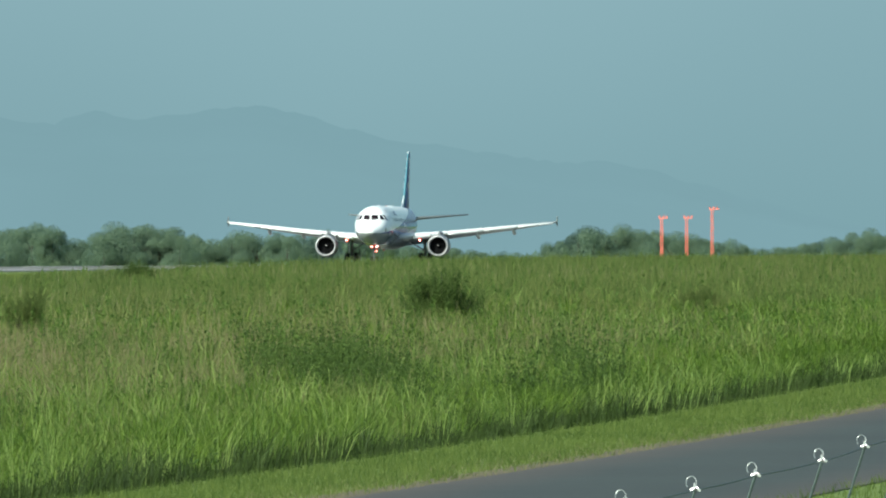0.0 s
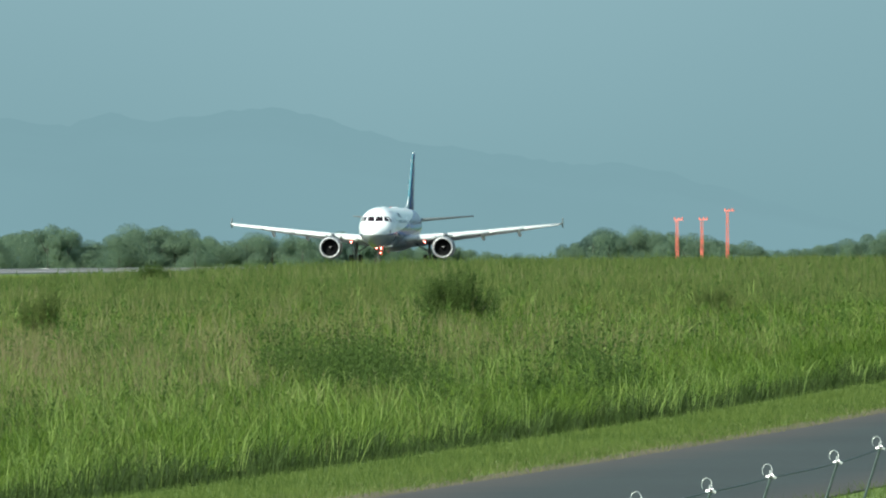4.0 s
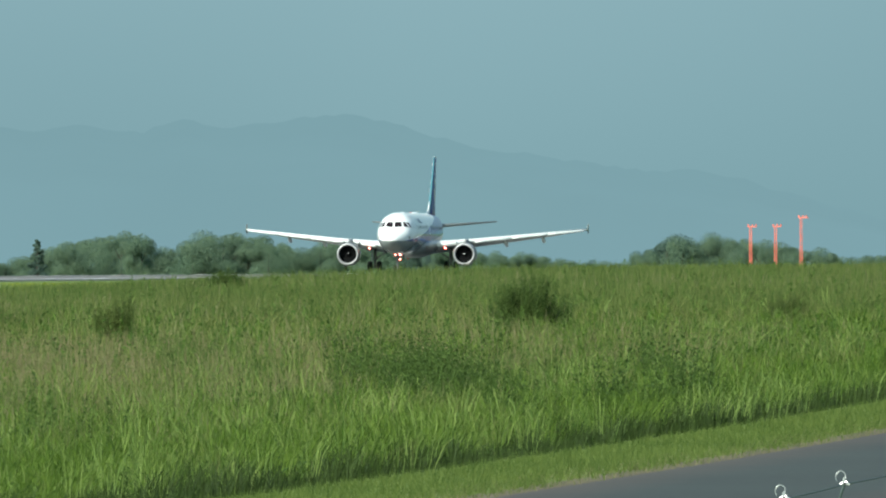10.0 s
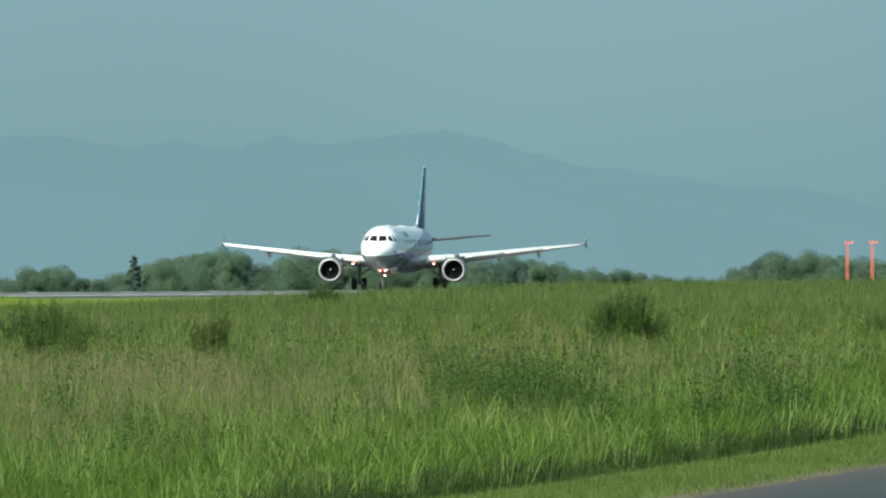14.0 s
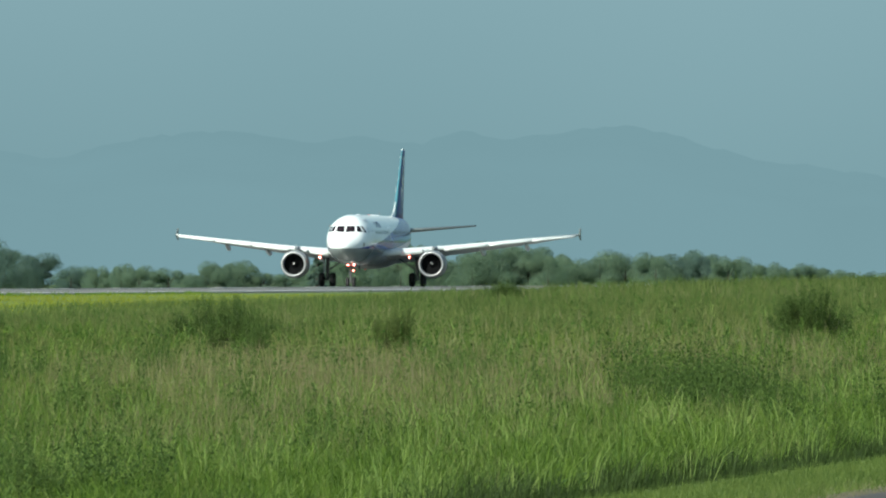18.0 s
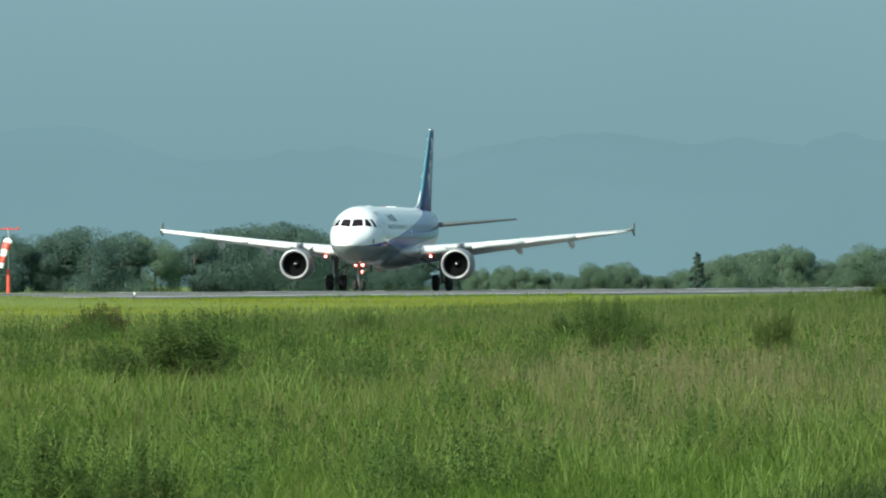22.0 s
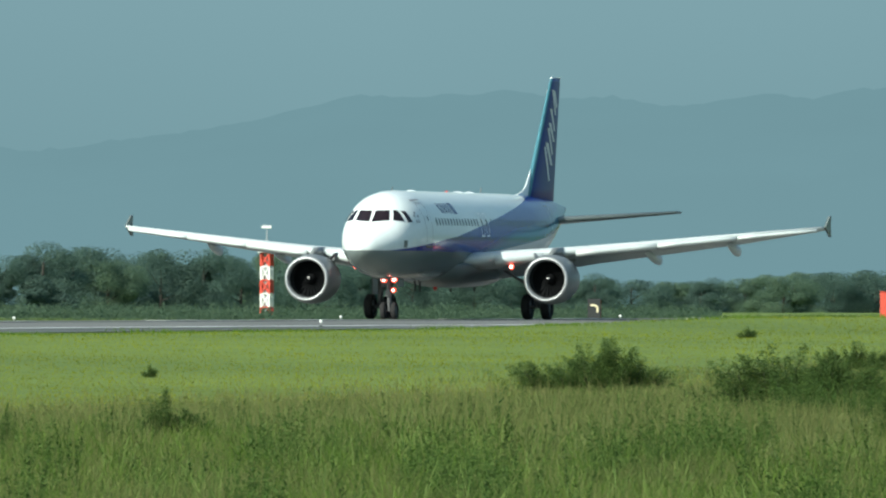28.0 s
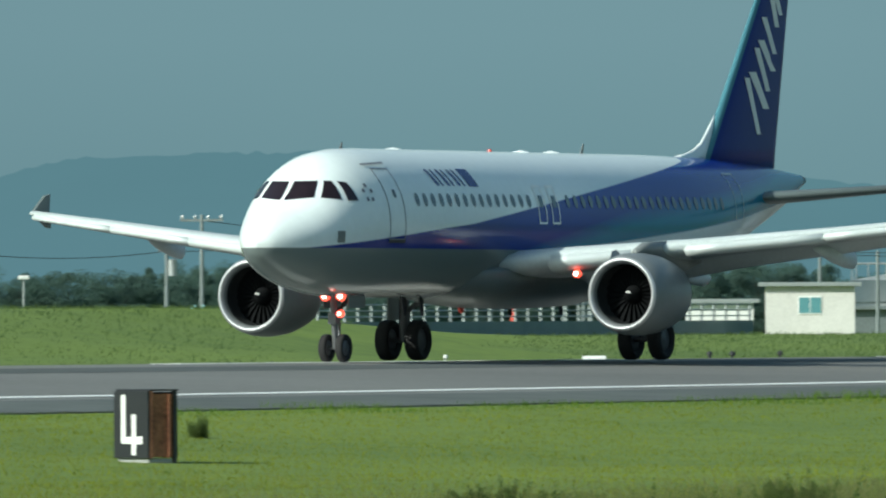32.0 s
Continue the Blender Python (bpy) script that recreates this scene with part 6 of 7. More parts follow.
cabinet("equipment_cabinet", 11.853, -226, .62, 1.0, mat("cyan_paint", (0.05, 0.32, 0.45), .4), "cyan equipment cabinet with a white lamp head", "cabinet", "mast")
cabinet("marker_box", 12.44, -215, 1.28, 1.3, M_YELLOW, "square yellow marker box beyond the runway", "marker box", "plain")
cabinet("marker_box", 12.884, -226, 1.75, 1.95, M_ORANGE, "large square orange marker box beyond the runway", "marker box", "plain")
cabinet("small_marker", 12.09, -222, .42, .65, M_RED, "small red marker beside the runway", "marker", "plain")
s, _ = stand("survey_stand", 12.575, -222, "small stand under a white canopy", "stand")
for u in (-.3, .3):
    part("leg", rod(bmesh.new(), (u, 0, -.1), (u * .6, 0, 1.5), .06), M_RED, s)
part("canopy", bx(-.65, .65, -.4, .4, 1.5, 1.68, .05), M_ROOF, s, "white canopy")
part("box", bx(-.28, .28, -.2, .2, .2, .85, .05), M_CREAM, s)

# yellow taxi sign, white boards, small fittings on the far edge
s, _ = stand("taxi_sign", 18.926, -207, "low yellow taxiway sign with dark marks", "taxiway sign")
part("panel", bx(-.51, .51, -.1, .1, .1, .45, .02), M_YELLOW, s)
for u in (-.36, -.26, -.04):
    part("mark", bx(u - .035, u + .035, -.108, -.1, .2, .33), M_RUST, s)
for u in (-.45, .45):
    part("leg", rod(bmesh.new(), (u, 0, -.15), (u, 0, .1), .03), M_STEEL, s)
for left, x, w in ((24.2, -197, .8), (19.9, -206, 1.6), (20.75, -206, 1.4)):
    s, _ = stand("ground_board", left, x, "low white board lying by the runway edge", "marker board")
    part("board", bx(-w / 2, w / 2, -.25, .25, .02, .2, .03), M_SIGNWHITE, s)
    part("base", bx(-w / 2 - .4, w / 2 + .9, -.4, .4, -.1, .03, .01), M_CONC, s)
for left in (23.74, 23.65, 23.46, 23.95, 19.62, 20.42):
    s, _ = stand("edge_marker", left, -199, "small dark lamp fitting on a stub", "runway light", "far edge fittings")
    part("stub", rod(bmesh.new(), (0, 0, -.05), (0, 0, .18), .05), M_DARK, s)
    part("head", lathe([(.15, .05), (.2, .1), (.3, .09), (.34, .01)], "z", 12), M_DARK, s)

# service column with a railed platform, and a low pipe gantry, before the big trees
s, _ = stand("service_column", 18.335, -215, "grey column with a small railed platform beside a white post", "column")
part("column", bx(-.3, .12, -.2, .2, -.3, 2.45, .03), M_COLUMN, s)
pl = part("platform", bx(-.5, .72, -.45, .45, 2.45, 2.55, .01), M_DARK, s, "dark service platform")
for u in (-.48, -.25, 0, .25, .48, .7):
    part("rail_post", rod(bmesh.new(), (u, -.43, 2.55), (u, -.43, 3.1), .035), M_STEEL, pl)
for z in (2.83, 3.1):
    part("rail", rod(bmesh.new(), (-.5, -.43, z), (.72, -.43, z), .035), M_STEEL, pl)
part("white_post", bx(.36, .7, -.25, .05, -.3, 2.2, .03), M_ROOF, s, "white painted post")
part("red_edge", bx(.28, .36, -.24, .04, -.3, 2.2, .01), M_RED, s, "red painted edge")
part("lamp", bx(-.08, .22, -.3, 0, 2.56, 2.8, .05), M_ROOF, pl, "white lamp housing")
s, _ = stand("pipe_gantry", 17.99, -215, "low rusty pipe gantry on white posts", "gantry")
part("beam", bx(-1.3, .1, -.12, .12, 1.45, 1.7, .02), M_OLDRUST, s, "rust-brown beam")
part("beam", bx(-1.3, -.1, -.1, .1, .95, 1.1, .02), M_OLDRUST, s, "rust-brown lower beam")
part("valve_box", bx(-1.45, -1.0, -.2, .2, .3, 1.2, .03), M_OLDRUST, s, "rusty valve box")
for u, h in ((-.95, 1.5), (.12, 1.2), (.75, 1.65)):
    part("post", rod(bmesh.new(), (u, 0, -.4), (u, 0, h), .055), M_ROOF, s, "white post")

# marker post at the trees
s, _ = stand("marker_post", 18.29, -330, "stout white marker post before the trees", "post")
part("post", bx(-.22, .22, -.2, .2, -.1, 1.2, .05), M_ROOF, s)


# ---------------------------------------------------------------- radar tower and its buildings
RADAR_LEFT, RADAR_X = 19.96, -375.0
tower, RD = stand("radar_tower", RADAR_LEFT, RADAR_X, "orange steel radar tower with a turning lattice antenna", "radar tower")
W = 4.6
for sx in (-1, 1):
    for sy in (-1, 1):
        part("leg", rod(bmesh.new(), (sx * W * .42, sy * W * .42, -.5), (sx * W * .42, sy * W * .42, 4.6), .16, .16, 8), M_GREYWALL, tower, "dark steel leg")
for a, b2 in (((-1, -1), (1, -1)), ((1, -1), (1, 1)), ((1, 1), (-1, 1)), ((-1, 1), (-1, -1))):
    for z0, z1 in ((0, 2.1), (2.1, 0), (2.3, 4.4), (4.4, 2.3)):
        part("brace", rod(bmesh.new(), (a[0] * W * .42, a[1] * W * .42, z0), (b2[0] * W * .42, b2[1] * W * .42, z1), .07, .07, 6), M_GREYWALL, tower)
deck = part("deck", bx(-W, W, -W, W, 4.55, 4.8, .04), M_ORANGE, tower, "orange platform deck")
for sy in (-1, 1):
    for k in range(9):
        u = -W + k * W / 4
        part("rail_post", rod(bmesh.new(), (u, sy * W, 4.8), (u, sy * W, 5.95), .06), M_ORANGE, deck)
        if k < 8:
            part("rail_brace", rod(bmesh.new(), (u, sy * W, 4.8), (u + W / 4, sy * W, 5.9), .035, .035, 5), M_ORANGE, deck)
    for z in (5.35, 5.95):
        part("rail", rod(bmesh.new(), (-W, sy * W, z), (W, sy * W, z), .055), M_ORANGE, deck)
for sx in (-1, 1):
    for z in (5.35, 5.95):
        part("rail", rod(bmesh.new(), (sx * W, -W, z), (sx * W, W, z), .055), M_ORANGE, deck)
for sx, sy in ((-1, -1), (-.45, 1), (.45, 1), (1, -1)):
    p = part("lightning_pole", rod(bmesh.new(), (sx * W, sy * W, 4.8), (sx * W, sy * W, 11.6), .13, .1, 8), M_ORANGE, tower, "red lightning pole with a bent top")
    part("bent_top", rod(bmesh.new(), (sx * W, sy * W, 11.6), (sx * W - math.copysign(1.6, sx) * (1 if sx > 0 else -1) * (1 if sx > 0 else -1), sy * W, 12.6), .1, .05, 8), M_ORANGE, p)
part("pedestal", lathe([(4.8, .62), (5.5, .58), (5.6, .8), (5.75, .8), (5.85, .42), (6.5, .38), (6.6, .5), (6.9, .5)], "z", 20), M_ORANGE, tower, "orange antenna pedestal", True)
antenna = part("antenna", lathe([(6.9, .45), (7.1, .7), (7.6, 1.0), (7.75, .9), (7.8, .05)], "z", 16), M_ORANGE, tower, "orange rotating antenna")
for z0, z1, bow in ((10.2, 11.45, 0.0),):
    part("top_panel", bx(-2.2, 2.2, -.25, .25, z0, z1, .08), M_ORANGE, antenna, "flat upper antenna panel")
    for k in range(4):
        part("panel_rib", bx(-2.2, 2.2, -.3, -.25, z0 + .2 + k * .27, z0 + .26 + k * .27), M_RED, antenna)


def dish(u, v):
    """Point of the antenna's curved reflector: u from -1 to 1 across, v from 0 to 1 upwards; it narrows to its foot."""
    half = 1.35 + .95 * float(ease(0, .3, v))
    z = 7.5 + 2.5 * v
    return Vector((u * half, .75 - .95 * u * u - .5 * (v - .55) ** 2, z))


bm = bmesh.new()
grid = [[bm.verts.new(dish(-1 + i / 6, j / 8)) for i in range(13)] for j in range(9)]
for j in range(8):
    for i in range(12):
        bm.faces.new((grid[j][i], grid[j][i + 1], grid[j + 1][i + 1], grid[j + 1][i]))
bmesh.ops.solidify(bm, geom=bm.faces[:], thickness=.05)
part("reflector", bm, M_ORANGE, antenna, "curved orange reflector sheet")
for i in (-1.0, -.62, -.25, .25, .62, 1.0):
    bm = bmesh.new()
    for j in range(8):
        p, q = dish(i, j / 8), dish(i, (j + 1) / 8)
        rod(bm, p + Vector((0, .12, 0)), q + Vector((0, .12, 0)), .09, .09, 6, False)
        rod(bm, p + Vector((0, .95, 0)), q + Vector((0, .95, 0)), .07, .07, 6, False)
        rod(bm, p + Vector((0, .1, 0)), q + Vector((0, .95, 0)), .05, .05, 5, False)
    part("reflector_rib", bm, M_ORANGE, antenna)
for v in (0, .34, .68, 1.0):
    bm = bmesh.new()
    for k in range(8):
        rod(bm, dish(-1 + k / 4, v) + Vector((0, .2, 0)), dish(-.75 + k / 4, v) + Vector((0, .2, 0)), .07, .07, 6, False)
        rod(bm, dish(-1 + k / 4, v) + Vector((0, .95, 0)), dish(-.75 + k / 4, v) + Vector((0, .95, 0)), .06, .06, 6, False)
    part("reflector_stringer", bm, M_RED, antenna)
for u in (-.9, .9):
    part("panel_bracket", rod(bmesh.new(), (u, .3, 9.8), (u, .1, 10.4), .1, .1, 6), M_ORANGE, antenna)
part("feed_arm", rod(bmesh.new(), (0, 0, 7.6), (0, -2.3, 8.2), .12, .1, 8), M_ORANGE, antenna)
part("feed_horn", lathe([(0, .35), (.5, .28), (.55, .02)], "y", 14, (0, -2.6, 8.4)), M_RED, antenna, "red feed horn")


def block(name, left, x, w, d, h, turn, wall, roof_m, label, category="building", windows=0, lift=0.0):
    """A low flat-roofed building: four walls, an overhanging roof, windows with frames."""
    s, _ = stand(name, left, x, label, category, turn=left + turn, lift=lift)
    part("wall_front", bx(-w / 2, w / 2, -d / 2, -d / 2 + .15, -.3, h), wall, s)
    part("wall_back", bx(-w / 2, w / 2, d / 2 - .15, d / 2, -.3, h), wall, s)
    for sx in (-1, 1):
        part("wall_side", bx(sx * (w / 2 - .075) - .075, sx * (w / 2 - .075) + .075, -d / 2 + .15, d / 2 - .15, -.3, h), wall, s)
    part("roof", bx(-w / 2 - .35, w / 2 + .35, -d / 2 - .35, d / 2 + .35, h, h + .22, .03), roof_m, s, "flat overhanging roof")
    for k in range(windows):
        u = -w / 2 + (k + .5) * w / windows
        f = part("window", bx(u - .62, u + .62, -d / 2 - .04, -d / 2 + .02, h * .42, h * .8, .01), M_SIGNWHITE, s, "white framed window")
        for o in (-.3, .3):
            part("pane", bx(u + o - .27, u + o + .27, -d / 2 - .055, -d / 2 - .042, h * .45, h * .77), mat_pane, f, "blue-green glass pane")
    return s


hall = block("radar_building", 19.467, -366, 11.6, 7.5, 2.75, 38, M_WALL, M_ROOF, "long low cream building beside the radar tower, long walls coloured grey-teal for shade")
# The long walls' shade is painted: a darker grey-teal version of the cream.
for o in hall.children:
    if o.name.startswith(("wall_front", "wall_back")):
        o.data.materials[0] = M_SHADEWALL
for u in (-2.6, -.9, .9):
    c = thing("condenser_unit", hall.matrix_basis @ pose(-6.5, u, -.05, 0, 0, -90), "grey outdoor condenser unit by the building wall", "condenser", "condenser units")
    part("casing", bx(-.5, .5, -.22, .22, .05, 1.0, .03), M_ROOF, c)
    part("fan_ring", lathe([(-.24, .34), (-.27, .36), (-.27, .3), (-.23, .28)], "y", 20, (-.1, 0, .55)), M_DARK, c, "dark fan grille")
    part("top_cowl", lathe([(1.0, .3), (1.15, .34), (1.2, .26)], "z", 16), M_STEEL, c)
    for x in (-.4, .4):
        part("foot", bx(x - .06, x + .06, -.2, .2, -.2, .05), M_CONC, c)
for u in (-2.4, -.6, 1.2, 2.6):
    part("wall_seam", bx(-5.82, -5.802, u - .03, u + .03, .1, 2.5), M_STEEL, hall)
s, _ = stand("portal_frame", 19.93, -356, "low orange arched steel frame with white fittings", "steel frame")
part("beam", bx(-1.5, 1.5, -.12, .12, 1.85, 2.05, .02), M_ORANGE, s)
for u in (-1.45, 1.45):
    part("leg", bx(u - .09, u + .09, -.1, .1, -.3, 1.85), M_ORANGE, s)
for u in (-1, 1):
    part("knee_brace", rod(bmesh.new(), (u * 1.4, 0, .75), (u * .5, 0, 1.86), .08, .08, 6), M_ORANGE, s)
for u, h in ((-1.1, .8), (-.4, .5), (.6, .95), (1.2, .7)):
    part("fitting", rod(bmesh.new(), (u, 0, 2.05), (u + .25, 0, 2.05 + h), .07, .05, 8), M_SIGNWHITE, s, "white fitting")
part("tray", bx(-1.6, 1.6, -.3, .3, 2.06, 2.2, .02), M_ROOF, s)
block("equipment_hut", 19.15, -352, 2.6, 1.9, 1.55, 30, M_WALL, M_ROOF, "small cream equipment hut before the building", "hut")
block("prefab_office", 23.34, -300, 4.7, 2.4, 2.55, 0, mat("pink_grey_wall", (0.68, 0.66, 0.63), .7, scale=.5, fine=8, vary=.15), M_ROOF, "pale prefabricated office with one blue window", windows=1, lift=.95)
for k, (left, w) in enumerate(((23.13, 2.6), (22.98, 2.5), (22.84, 2.5))):
    block("storage_container", left, -332 - k * 2, w, 2.4, 2.3, 10, M_GREYWALL, M_GREYWALL, "grey steel storage container in a row", "container")
block("fuel_shed", 21.6, -322, 6.0, 3.0, 2.1, 12, M_GREYWALL, M_GREYWALL, "low cream and grey shed by the tanks", "shed")
block("fuel_shed", 21.35, -318, 4.5, 3.0, 2.4, 8, M_GREYWALL, M_ROOF, "grey metal shed by the tanks", "shed")
block("far_hangar", 20.9, -420, 9.0, 4.0, 2.0, 5, M_GREYWALL, M_ROOF, "long pale low hangar behind the fence", "hangar")

# storage tanks
for left in (22.03, 22.49, 22.95):
    s, _ = stand("storage_tank", left, -334, "squat grey steel storage tank with a railed roof", "storage tank", "storage tanks", lift=.3)
    R, H = 3.45, 3.75
    part("shell", lathe([(-.3, R), (H, R), (H + .02, R - .15)], "z", 48), M_TANK, s, "ribbed grey tank shell", True)
    part("roof", lathe([(H + .02, R - .1), (H + .35, 1.5), (H + .42, .01)], "z", 48), M_ROOF, s, "", True)
    for z in (1.15, 2.4):
        part("hoop", lathe([(z, R + .01), (z + .03, R + .06), (z + .1, R + .06), (z + .13, R + .01)], "z", 48), M_TANK, s)
    rail = part("railing", lathe([(H + .95, R - .12), (H + 1.0, R - .07), (H + 1.05, R - .12), (H + 1.0, R - .17), (H + .95, R - .12)], "z", 40), M_STEEL, s, "pale guard railing")
    for k in range(16):
        a = k * math.tau / 16
        c = Vector(((R - .12) * math.cos(a), (R - .12) * math.sin(a), H))
        part("rail_post", rod(bmesh.new(), c, c + Vector((0, 0, 1.0)), .035), M_STEEL, rail)
    for a in (-1.9, -1.2):
        c = Vector(((R - .6) * math.cos(a), (R - .6) * math.sin(a), H))
        part("vent", rod(bmesh.new(), c, c + Vector((0, 0, 1.25)), .14), M_SIGNWHITE, s, "white roof vent")
    st = [Vector(((R + .3) * math.cos(-2.4 + k * .11), (R + .3) * math.sin(-2.4 + k * .11), k * .45)) for k in range(9)]
    for k in range(8):
        part("stair_flight", rod(bmesh.new(), st[k], st[k + 1], .04, .04, 4), M_GREYWALL, s)

# low dark wall with a pipe railing
M_FENCE = mat("grey_fence_sheet", (0.17, 0.23, 0.25), .6, scale=.6, fine=9, vary=.25)


def far_point(left, x):
    d = -x / math.sin(radians(left))
    y = d * math.cos(radians(left))
    return Vector((x, y, gz(x, y) - float(rise(x, y))))


s = thing("sheet_fence", Matrix.Translation(far_point(22.9, -312)), "low grey-blue sheet fence before the containers", "fence")
o = s.matrix_basis.translation
a, b2 = far_point(23.3, -312), far_point(22.2, -312)
for k in range(16):
    u0, u1 = a.lerp(b2, k / 16), a.lerp(b2, (k + 1) / 16)
    part("panel", bars(bmesh.new(), [[u0 - o, u1 - o - Vector((0, .05, 0)), u1 - o + Vector((0, -.05, .95)), u0 - o + Vector((0, 0, .95))]], .05), M_FENCE, s)
s = thing("retaining_wall", Matrix.Translation(far_point(24.2, -305)), "long low dark concrete wall with a pipe railing on top", "wall")
o = s.matrix_basis.translation
a, b2 = far_point(25.3, -305) + Vector((0, 0, .98)), far_point(23.58, -305) + Vector((0, 0, .98))
part("wall", loft([[u - o + Vector(v) for v in ((-.2, 0, -1.2), (.2, 0, -1.2), (.2, 0, .75), (-.2, 0, .75))] for u in (a, b2)]), M_FENCE, s, "dark wall")
n = 34
for k in range(n + 1):
    u = a.lerp(b2, k / n) - o
    part("rail_post", bx(u.x - .06, u.x + .06, u.y - .05, u.y + .05, u.z + .75, u.z + 1.65), M_ROOF, s)
for z in (1.0, 1.3, 1.6):
    part("rail", rod(bmesh.new(), a - o + Vector((0, 0, z)), b2 - o + Vector((0, 0, z)), .04, .04, 6), M_STEEL, s)
block("pale_shelter", 23.70, -309, 3.6, 2.0, .95, 0, M_SIGNWHITE, M_ROOF, "low pale shelter behind the wall", "shelter", lift=1.7)

# perimeter fence with angled arms beyond the runway
s = thing("perimeter_fence", Matrix.Translation(far_point(20.9, -312)), "wire perimeter fence with angled tops behind the runway", "fence")
o = s.matrix_basis.translation
a, b2 = far_point(21.75, -312), far_point(20.0, -312)
n = 42
for k in range(n + 1):
    u = a.lerp(b2, k / n) - o
    bm = rod(bmesh.new(), u, u + Vector((0, 0, 1.5)), .035, .035, 6)
    rod(bm, u + Vector((0, 0, 1.5)), u + Vector((.25, -.25, 1.85)), .03, .03, 5)
    part("post", bm, M_GREYWALL, s)
for z in (.25, .6, .95, 1.3, 1.5):
    part("wire", rod(bmesh.new(), a - o + Vector((0, 0, z)), b2 - o + Vector((0, 0, z)), .02, .02, 4), M_GREYWALL, s)
part("top_wire", rod(bmesh.new(), a - o + Vector((.25, -.25, 1.83)), b2 - o + Vector((.25, -.25, 1.83)), .02, .02, 4), M_GREYWALL, s)
s, _ = stand("gantry", 21.25, -318, "pale steel gantry frame by the fence", "gantry")
for u in (-1.7, .0, 1.4):
    part("leg", rod(bmesh.new(), (u, 0, -.2), (u, 0, 3.4), .1), M_STEEL, s)
part("beam", bx(-2.6, 1.6, -.12, .12, 3.35, 3.55, .02), M_STEEL, s)
s, _ = stand("barrier", 20.58, -314, "small red water barrier by the fence", "barrier")
part("body", loft([[(-.35, -.25, -.1), (.35, -.25, -.1), (.35, .25, -.1), (-.35, .25, -.1)], [(-.3, -.12, 1.0), (.3, -.12, 1.0), (.3, .12, 1.0), (-.3, .12, 1.0)]]), M_RED, s)


# poles and wires
def utility_pole(left, x, h, arm=0.0, can=False, lamp=False, label="grey concrete utility pole with wires"):
    s, d = stand("utility_pole" if not lamp else "lamp_post", left, x, label, "pole", "poles beyond the runway")
    part("shaft", rod(bmesh.new(), (0, 0, -.3), (0, 0, h), .13 if not lamp else .06, .09 if not lamp else .05, 10), M_GREYWALL if not lamp else M_STEEL, s)
    if arm:
        c = part("cross_arm", bx(-arm, arm, -.06, .06, h - .35, h - .22, .01), M_GREYWALL, s)
        for u in (-arm * .9, -arm * .3, arm * .3, arm * .9):
            part("insulator", lathe([(h - .22, .05), (h - .12, .08), (h - .02, .04)], "z", 8, (u, 0, 0)), M_STEEL, c)
    if can:
        part("transformer", lathe([(h - 1.6, .01), (h - 1.6, .25), (h - .75, .25), (h - .7, .01)], "z", 14, (.3, 0, 0)), M_STEEL, s, "grey transformer can")
    if lamp:
        part("lamp_head", bx(-.28, .28, -.16, .16, h - .02, h + .18, .05), M_SIGNWHITE, s, "pale lamp head")
    return s.matrix_basis.translation + Vector((0, 0, h))


tops = [utility_pole(20.64, -360, 5.6, 0, True), utility_pole(20.3, -355, 5.2, .5), utility_pole(19.9, -340, 4.9)]
tops2 = [utility_pole(21.68, -330, 7.3), utility_pole(21.01, -330, 7.2), utility_pole(20.64, -400, 6.0, .9), utility_pole(20.2, -345, 5.5)]
tops3 = [utility_pole(24.61, -322, 7.6), utility_pole(24.32, -322, 6.9), utility_pole(24.24, -325, 6.9), utility_pole(23.07, -325, 5.7), utility_pole(22.8, -325, 6.0), utility_pole(22.05, -345, 6.7), utility_pole(21.8, -330, 7.0, .8), utility_pole(21.55, -332, 7.2)]
tops4 = [utility_pole(25.9, -330, 4.4, .45, True), utility_pole(25.76, -322, 5.9, 1.1), utility_pole(26.9, -330, 4.6, .5), utility_pole(23.3, -338, 6.4)]
utility_pole(26.47, -326, 2.6, lamp=True, label="slim street lamp with a pale head")
utility_pole(20.43, -345, 4.2, lamp=True, label="slim lamp post with a pale head")
utility_pole(24.22, -310, 3.9, lamp=True, label="slim lamp post with a pale head")
for k in range(9):
    utility_pole(20.22 - k * .055, -335 - 2 * (k % 2), 3.2 + .9 * (k % 3 == 0), lamp=k % 3 == 1, label="thin aerial post in a row before the radar")


def cable(a, b2, sag):
    cu = bpy.data.curves.new("cable", "CURVE")
    cu.dimensions, cu.bevel_depth, cu.bevel_resolution = "3D", 0.022, 1
    sp = cu.splines.new("POLY")
    sp.points.add(12)
    for k in range(13):
        u = k / 12
        p = a.lerp(b2, u) - Vector((0, 0, sag * 4 * u * (1 - u)))
        sp.points[k].co = (*(p - a), 1)
    cu.materials.append(M_DARK)
    ob = new("cable", cu)
    ob.location = a
    tagged(ob, "thin dark overhead cable hanging between poles", "cable", "overhead cables")


x, y, z = at_bearing(18.84, 1040)
cable(tower.matrix_basis @ Vector((W, -W, 4.7)), Vector((x, y, z + 4.6)), .75)


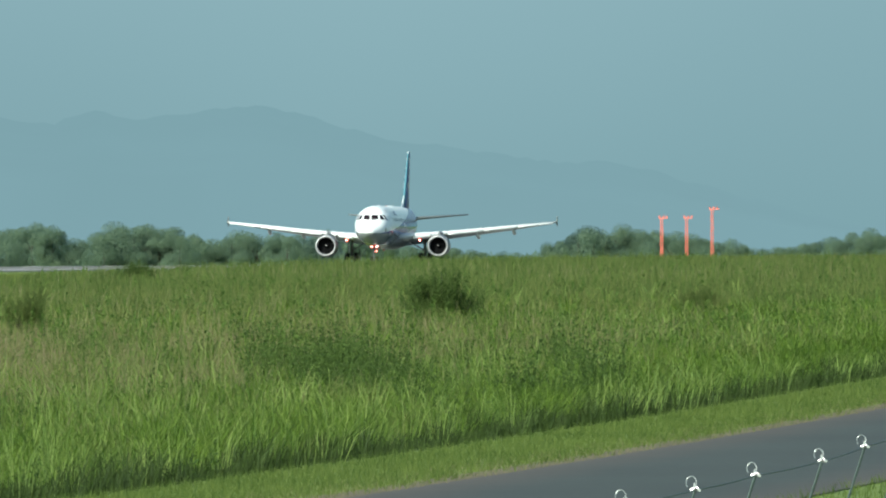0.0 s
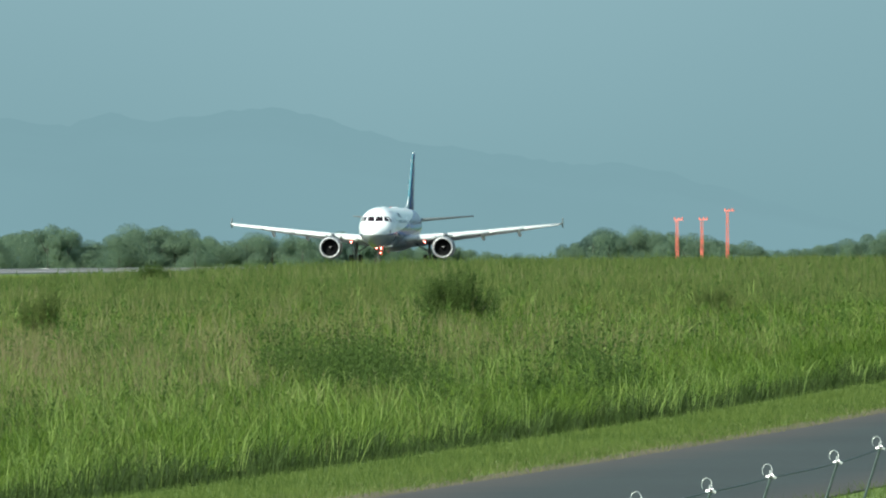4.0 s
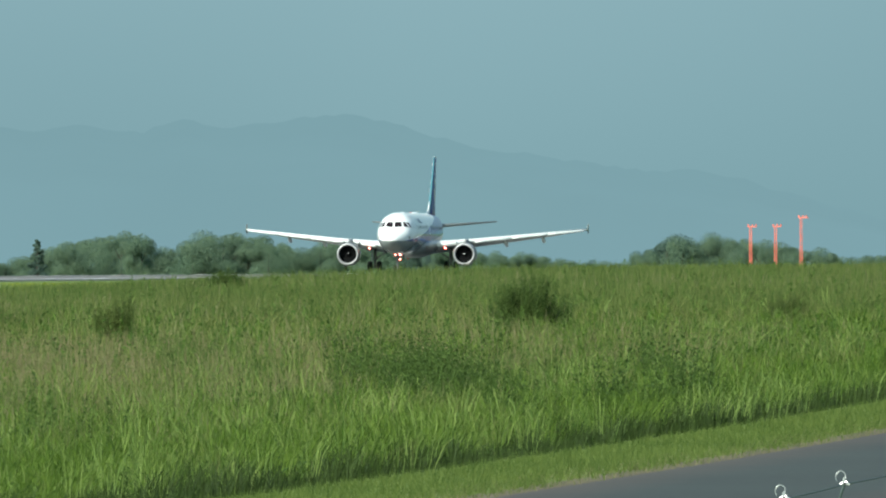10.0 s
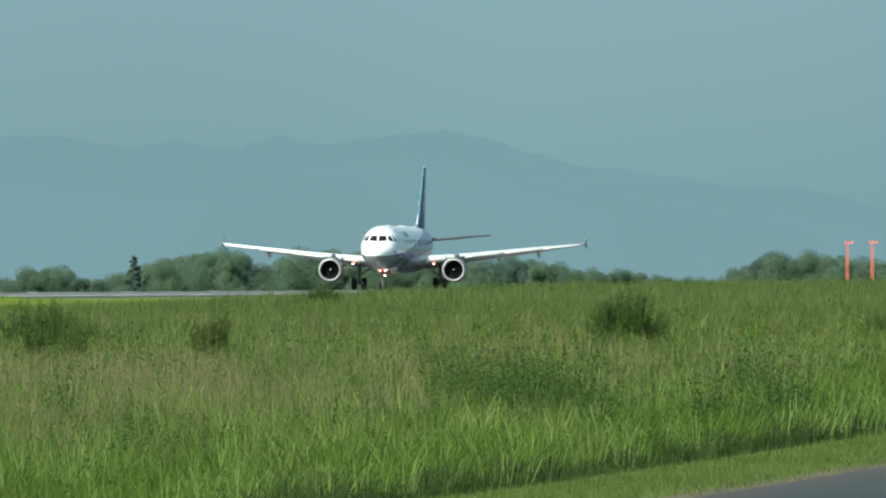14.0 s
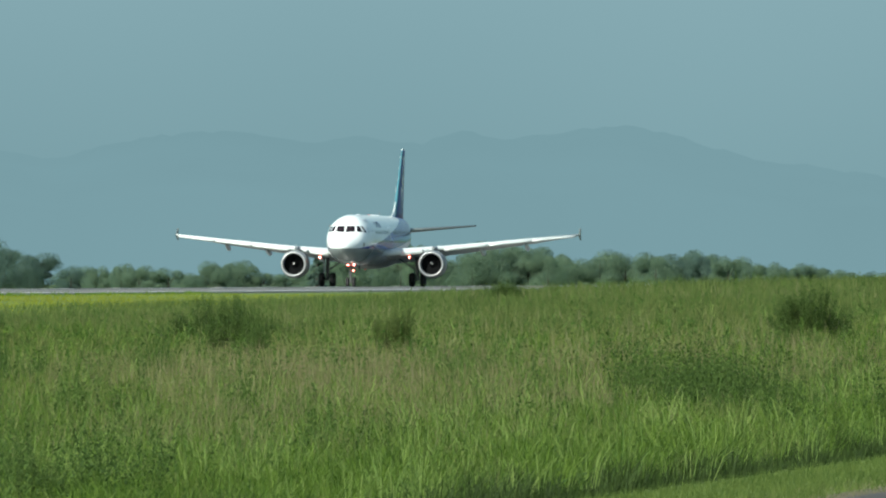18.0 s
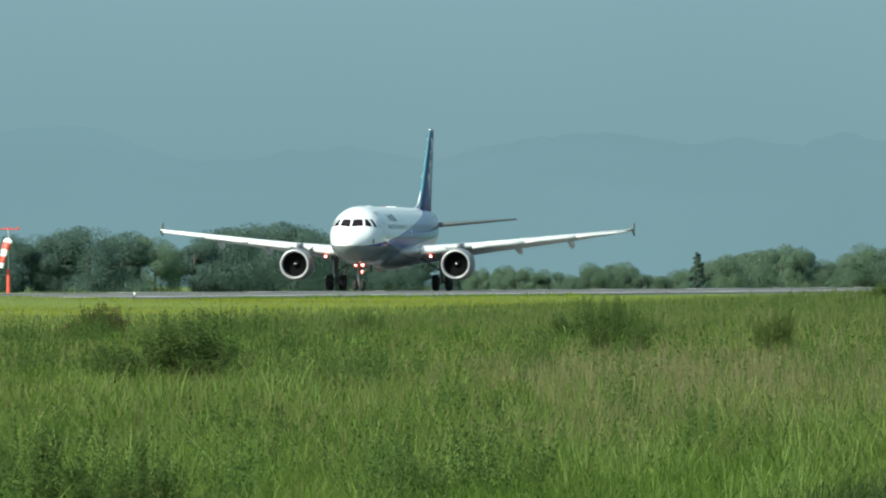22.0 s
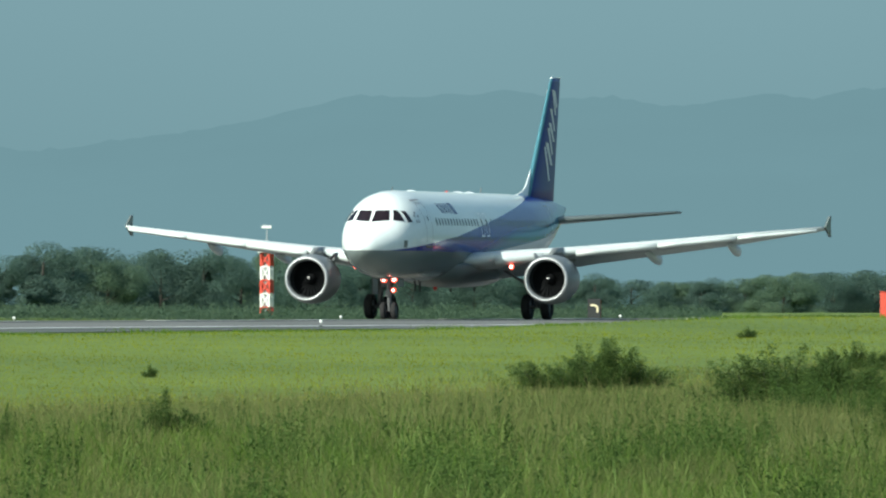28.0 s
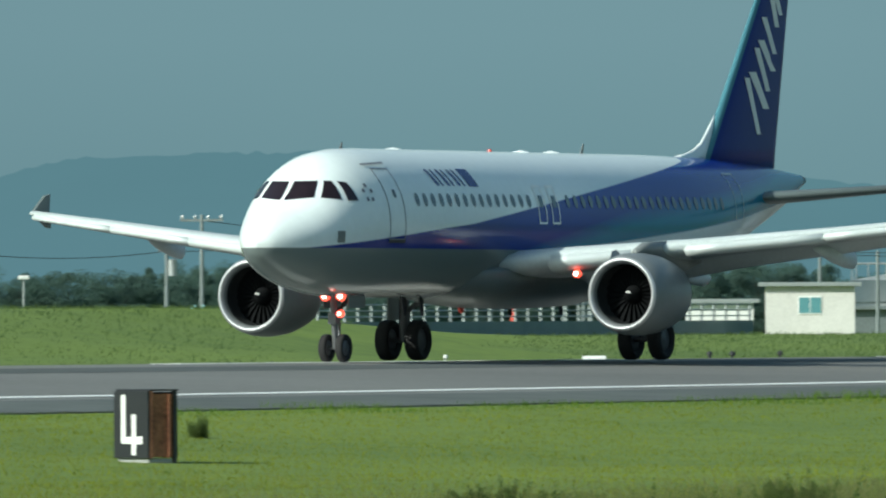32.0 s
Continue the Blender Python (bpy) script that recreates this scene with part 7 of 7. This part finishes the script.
far_left = far_point(29.5, -330) + Vector((0, 0, 5.0))
for chain in ([far_left, tops4[2], tops4[0], tops3[0], tops3[3], tops3[5]], [tops4[1], tops3[1], tops3[4], tops3[6], tops2[0], tops2[1], tops[1]], [tops2[0], tops2[1], tops[0], tops[1]]):
    for p, q in zip(chain, chain[1:]):
        cable(p - Vector((0, 0, .3)), q - Vector((0, 0, .3)), .5)
for k, u in enumerate((-.5, 0)):
    s, _ = stand("cable_terminal", 25.79 + u * .07, -318, "pale blue cable terminal on a frame", "cable terminal")
    part("frame", rod(bmesh.new(), (-.25, 0, -.2), (0, 0, 1.0), .05), M_SIGNWHITE, s)
    part("brace", rod(bmesh.new(), (.25, 0, -.2), (0, 0, 1.0), .05), M_SIGNWHITE, s)
    part("bell", lathe([(.75, .05), (.8, .16), (1.0, .18), (1.2, .1), (1.25, .01)], "z", 12), mat("pale_blue_ceramic", (0.3, 0.6, 0.65), .3), s)

# ---------------------------------------------------------------- fence by the service road, close to the camera
M_ROD = mat("dark_green_rod", (0.03, 0.055, 0.05), .5, .2, vary=.2)
M_CLIP = mat("pale_wire", (0.3, 0.34, 0.34), .35, .3, vary=.3, bump=.05)
M_PORC = mat("white_insulator", (0.34, 0.37, 0.37), .2, vary=.08, bump=.05)
FENCE = ((5.69, 41.2), (5.41, 43.2), (5.17, 45.2), (4.905, 47.6), (4.735, 49.4), (4.57, 51.2), (4.42, 53.0))
heads = []
for k, (left, dist) in enumerate(FENCE):
    x, y = -dist * math.sin(radians(left)), dist * math.cos(radians(left))
    drop = (425 - 24.6 * k) / 25467.0
    top = Vector((x, y, EYE[2] - drop * dist - .035))
    s = thing("fence_rod", Matrix.Translation((x - .16, y, -1.6)), "thin leaning dark rod with a white insulator", "fence post", "electric fence rods")
    o = s.matrix_basis.translation
    part("rod", rod(bmesh.new(), Vector((-.55, 0, -.1)), top - o, .006, .0045, 8), M_ROD, s)
    q = (top - o - Vector((-.55, 0, -.1))).normalized()
    t = top - o
    ins = part("insulator", rod(bmesh.new(), t + Vector((-.013, 0, .001)), t + Vector((.009, 0, .006)), .0055, .0075, 10), M_PORC, s, "white clip insulator")
    bm = bmesh.new()
    ring = [t + Vector((-.011, 0, .023)) + Vector((.0155 * math.cos(a), .004 * math.sin(a), .019 * math.sin(a))) for a in [-.7 + j * .42 for j in range(12)]]
    for p, r2 in zip(ring, ring[1:]):
        rod(bm, p, r2, .0012, .0012, 6)
    part("loop", bm, M_CLIP, ins, "pale wire loop")
    part("clip_arm", rod(bmesh.new(), t + Vector((-.002, -.004, .004)), t + Vector((-.001, -.004, .022)), .0032, .002, 8), M_PORC, ins)
    part("nut", rod(bmesh.new(), t + Vector((.008, -.006, .003)), t + Vector((.018, -.006, -.002)), .005, .004, 8), M_PORC, ins)
    part("bolt", rod(bmesh.new(), t + Vector((.004, -.011, .004)), t + Vector((.004, -.004, .004)), .0045, .0045, 8), M_DARK, ins)
    heads.append(top)
for p, q in zip(heads, heads[1:]):
    cu = bpy.data.curves.new("fence_wire", "CURVE")
    cu.dimensions, cu.bevel_depth = "3D", 0.0022
    sp = cu.splines.new("POLY")
    sp.points.add(4)
    for k in range(5):
        sp.points[k].co = (*(p.lerp(q, k / 4) - p - Vector((0, 0, .0008 * (k * (4 - k))))), 1)
    cu.materials.append(M_ROD)
    ob = new("fence_wire", cu)
    ob.location = p
    tagged(ob, "thin dark wire strung between fence rods", "wire", "electric fence wires")


# weathered grey post beside the fence
s = thing("fence_post", Matrix.Translation((-3.02, 39.9, -1.6)), "weathered grey concrete post with a rounded top", "fence post")
part("shaft", rod(bmesh.new(), (0, 0, -.2), (0, 0, 2.09), .022, .022, 12), M_CONC, s)
part("cap", lathe([(2.09, .024), (2.105, .022), (2.115, .012), (2.117, .001)], "z", 12), M_CONC, s, "rounded top", True)


def motions():
    walk(airliner, [(t, pose(RUNWAY_X, s, 0)) for t, s in ROLL])
    walk(antenna, [(k / 2, pose(0, 0, 0, 0, 0, 205 + 130 * (k / 2 - 30))) for k in range(65)])

ROLL = ((0, 1444.9), (1.5, 1441.8), (3, 1438.2), (4.5, 1434.0), (6, 1428.6), (7.5, 1419.0), (9, 1404.1), (11, 1373.0), (13, 1331.6), (15, 1275.0), (17, 1206.4), (19, 1126.3), (21, 1035.5), (23, 934.0), (24.5, 848.8),
        (26, 760.0), (27, 698.8), (28, 634.4), (29, 567.8), (30, 498.7), (30.6, 457.6), (31, 428.9), (31.5, 392.6), (32, 355.7))
motions()
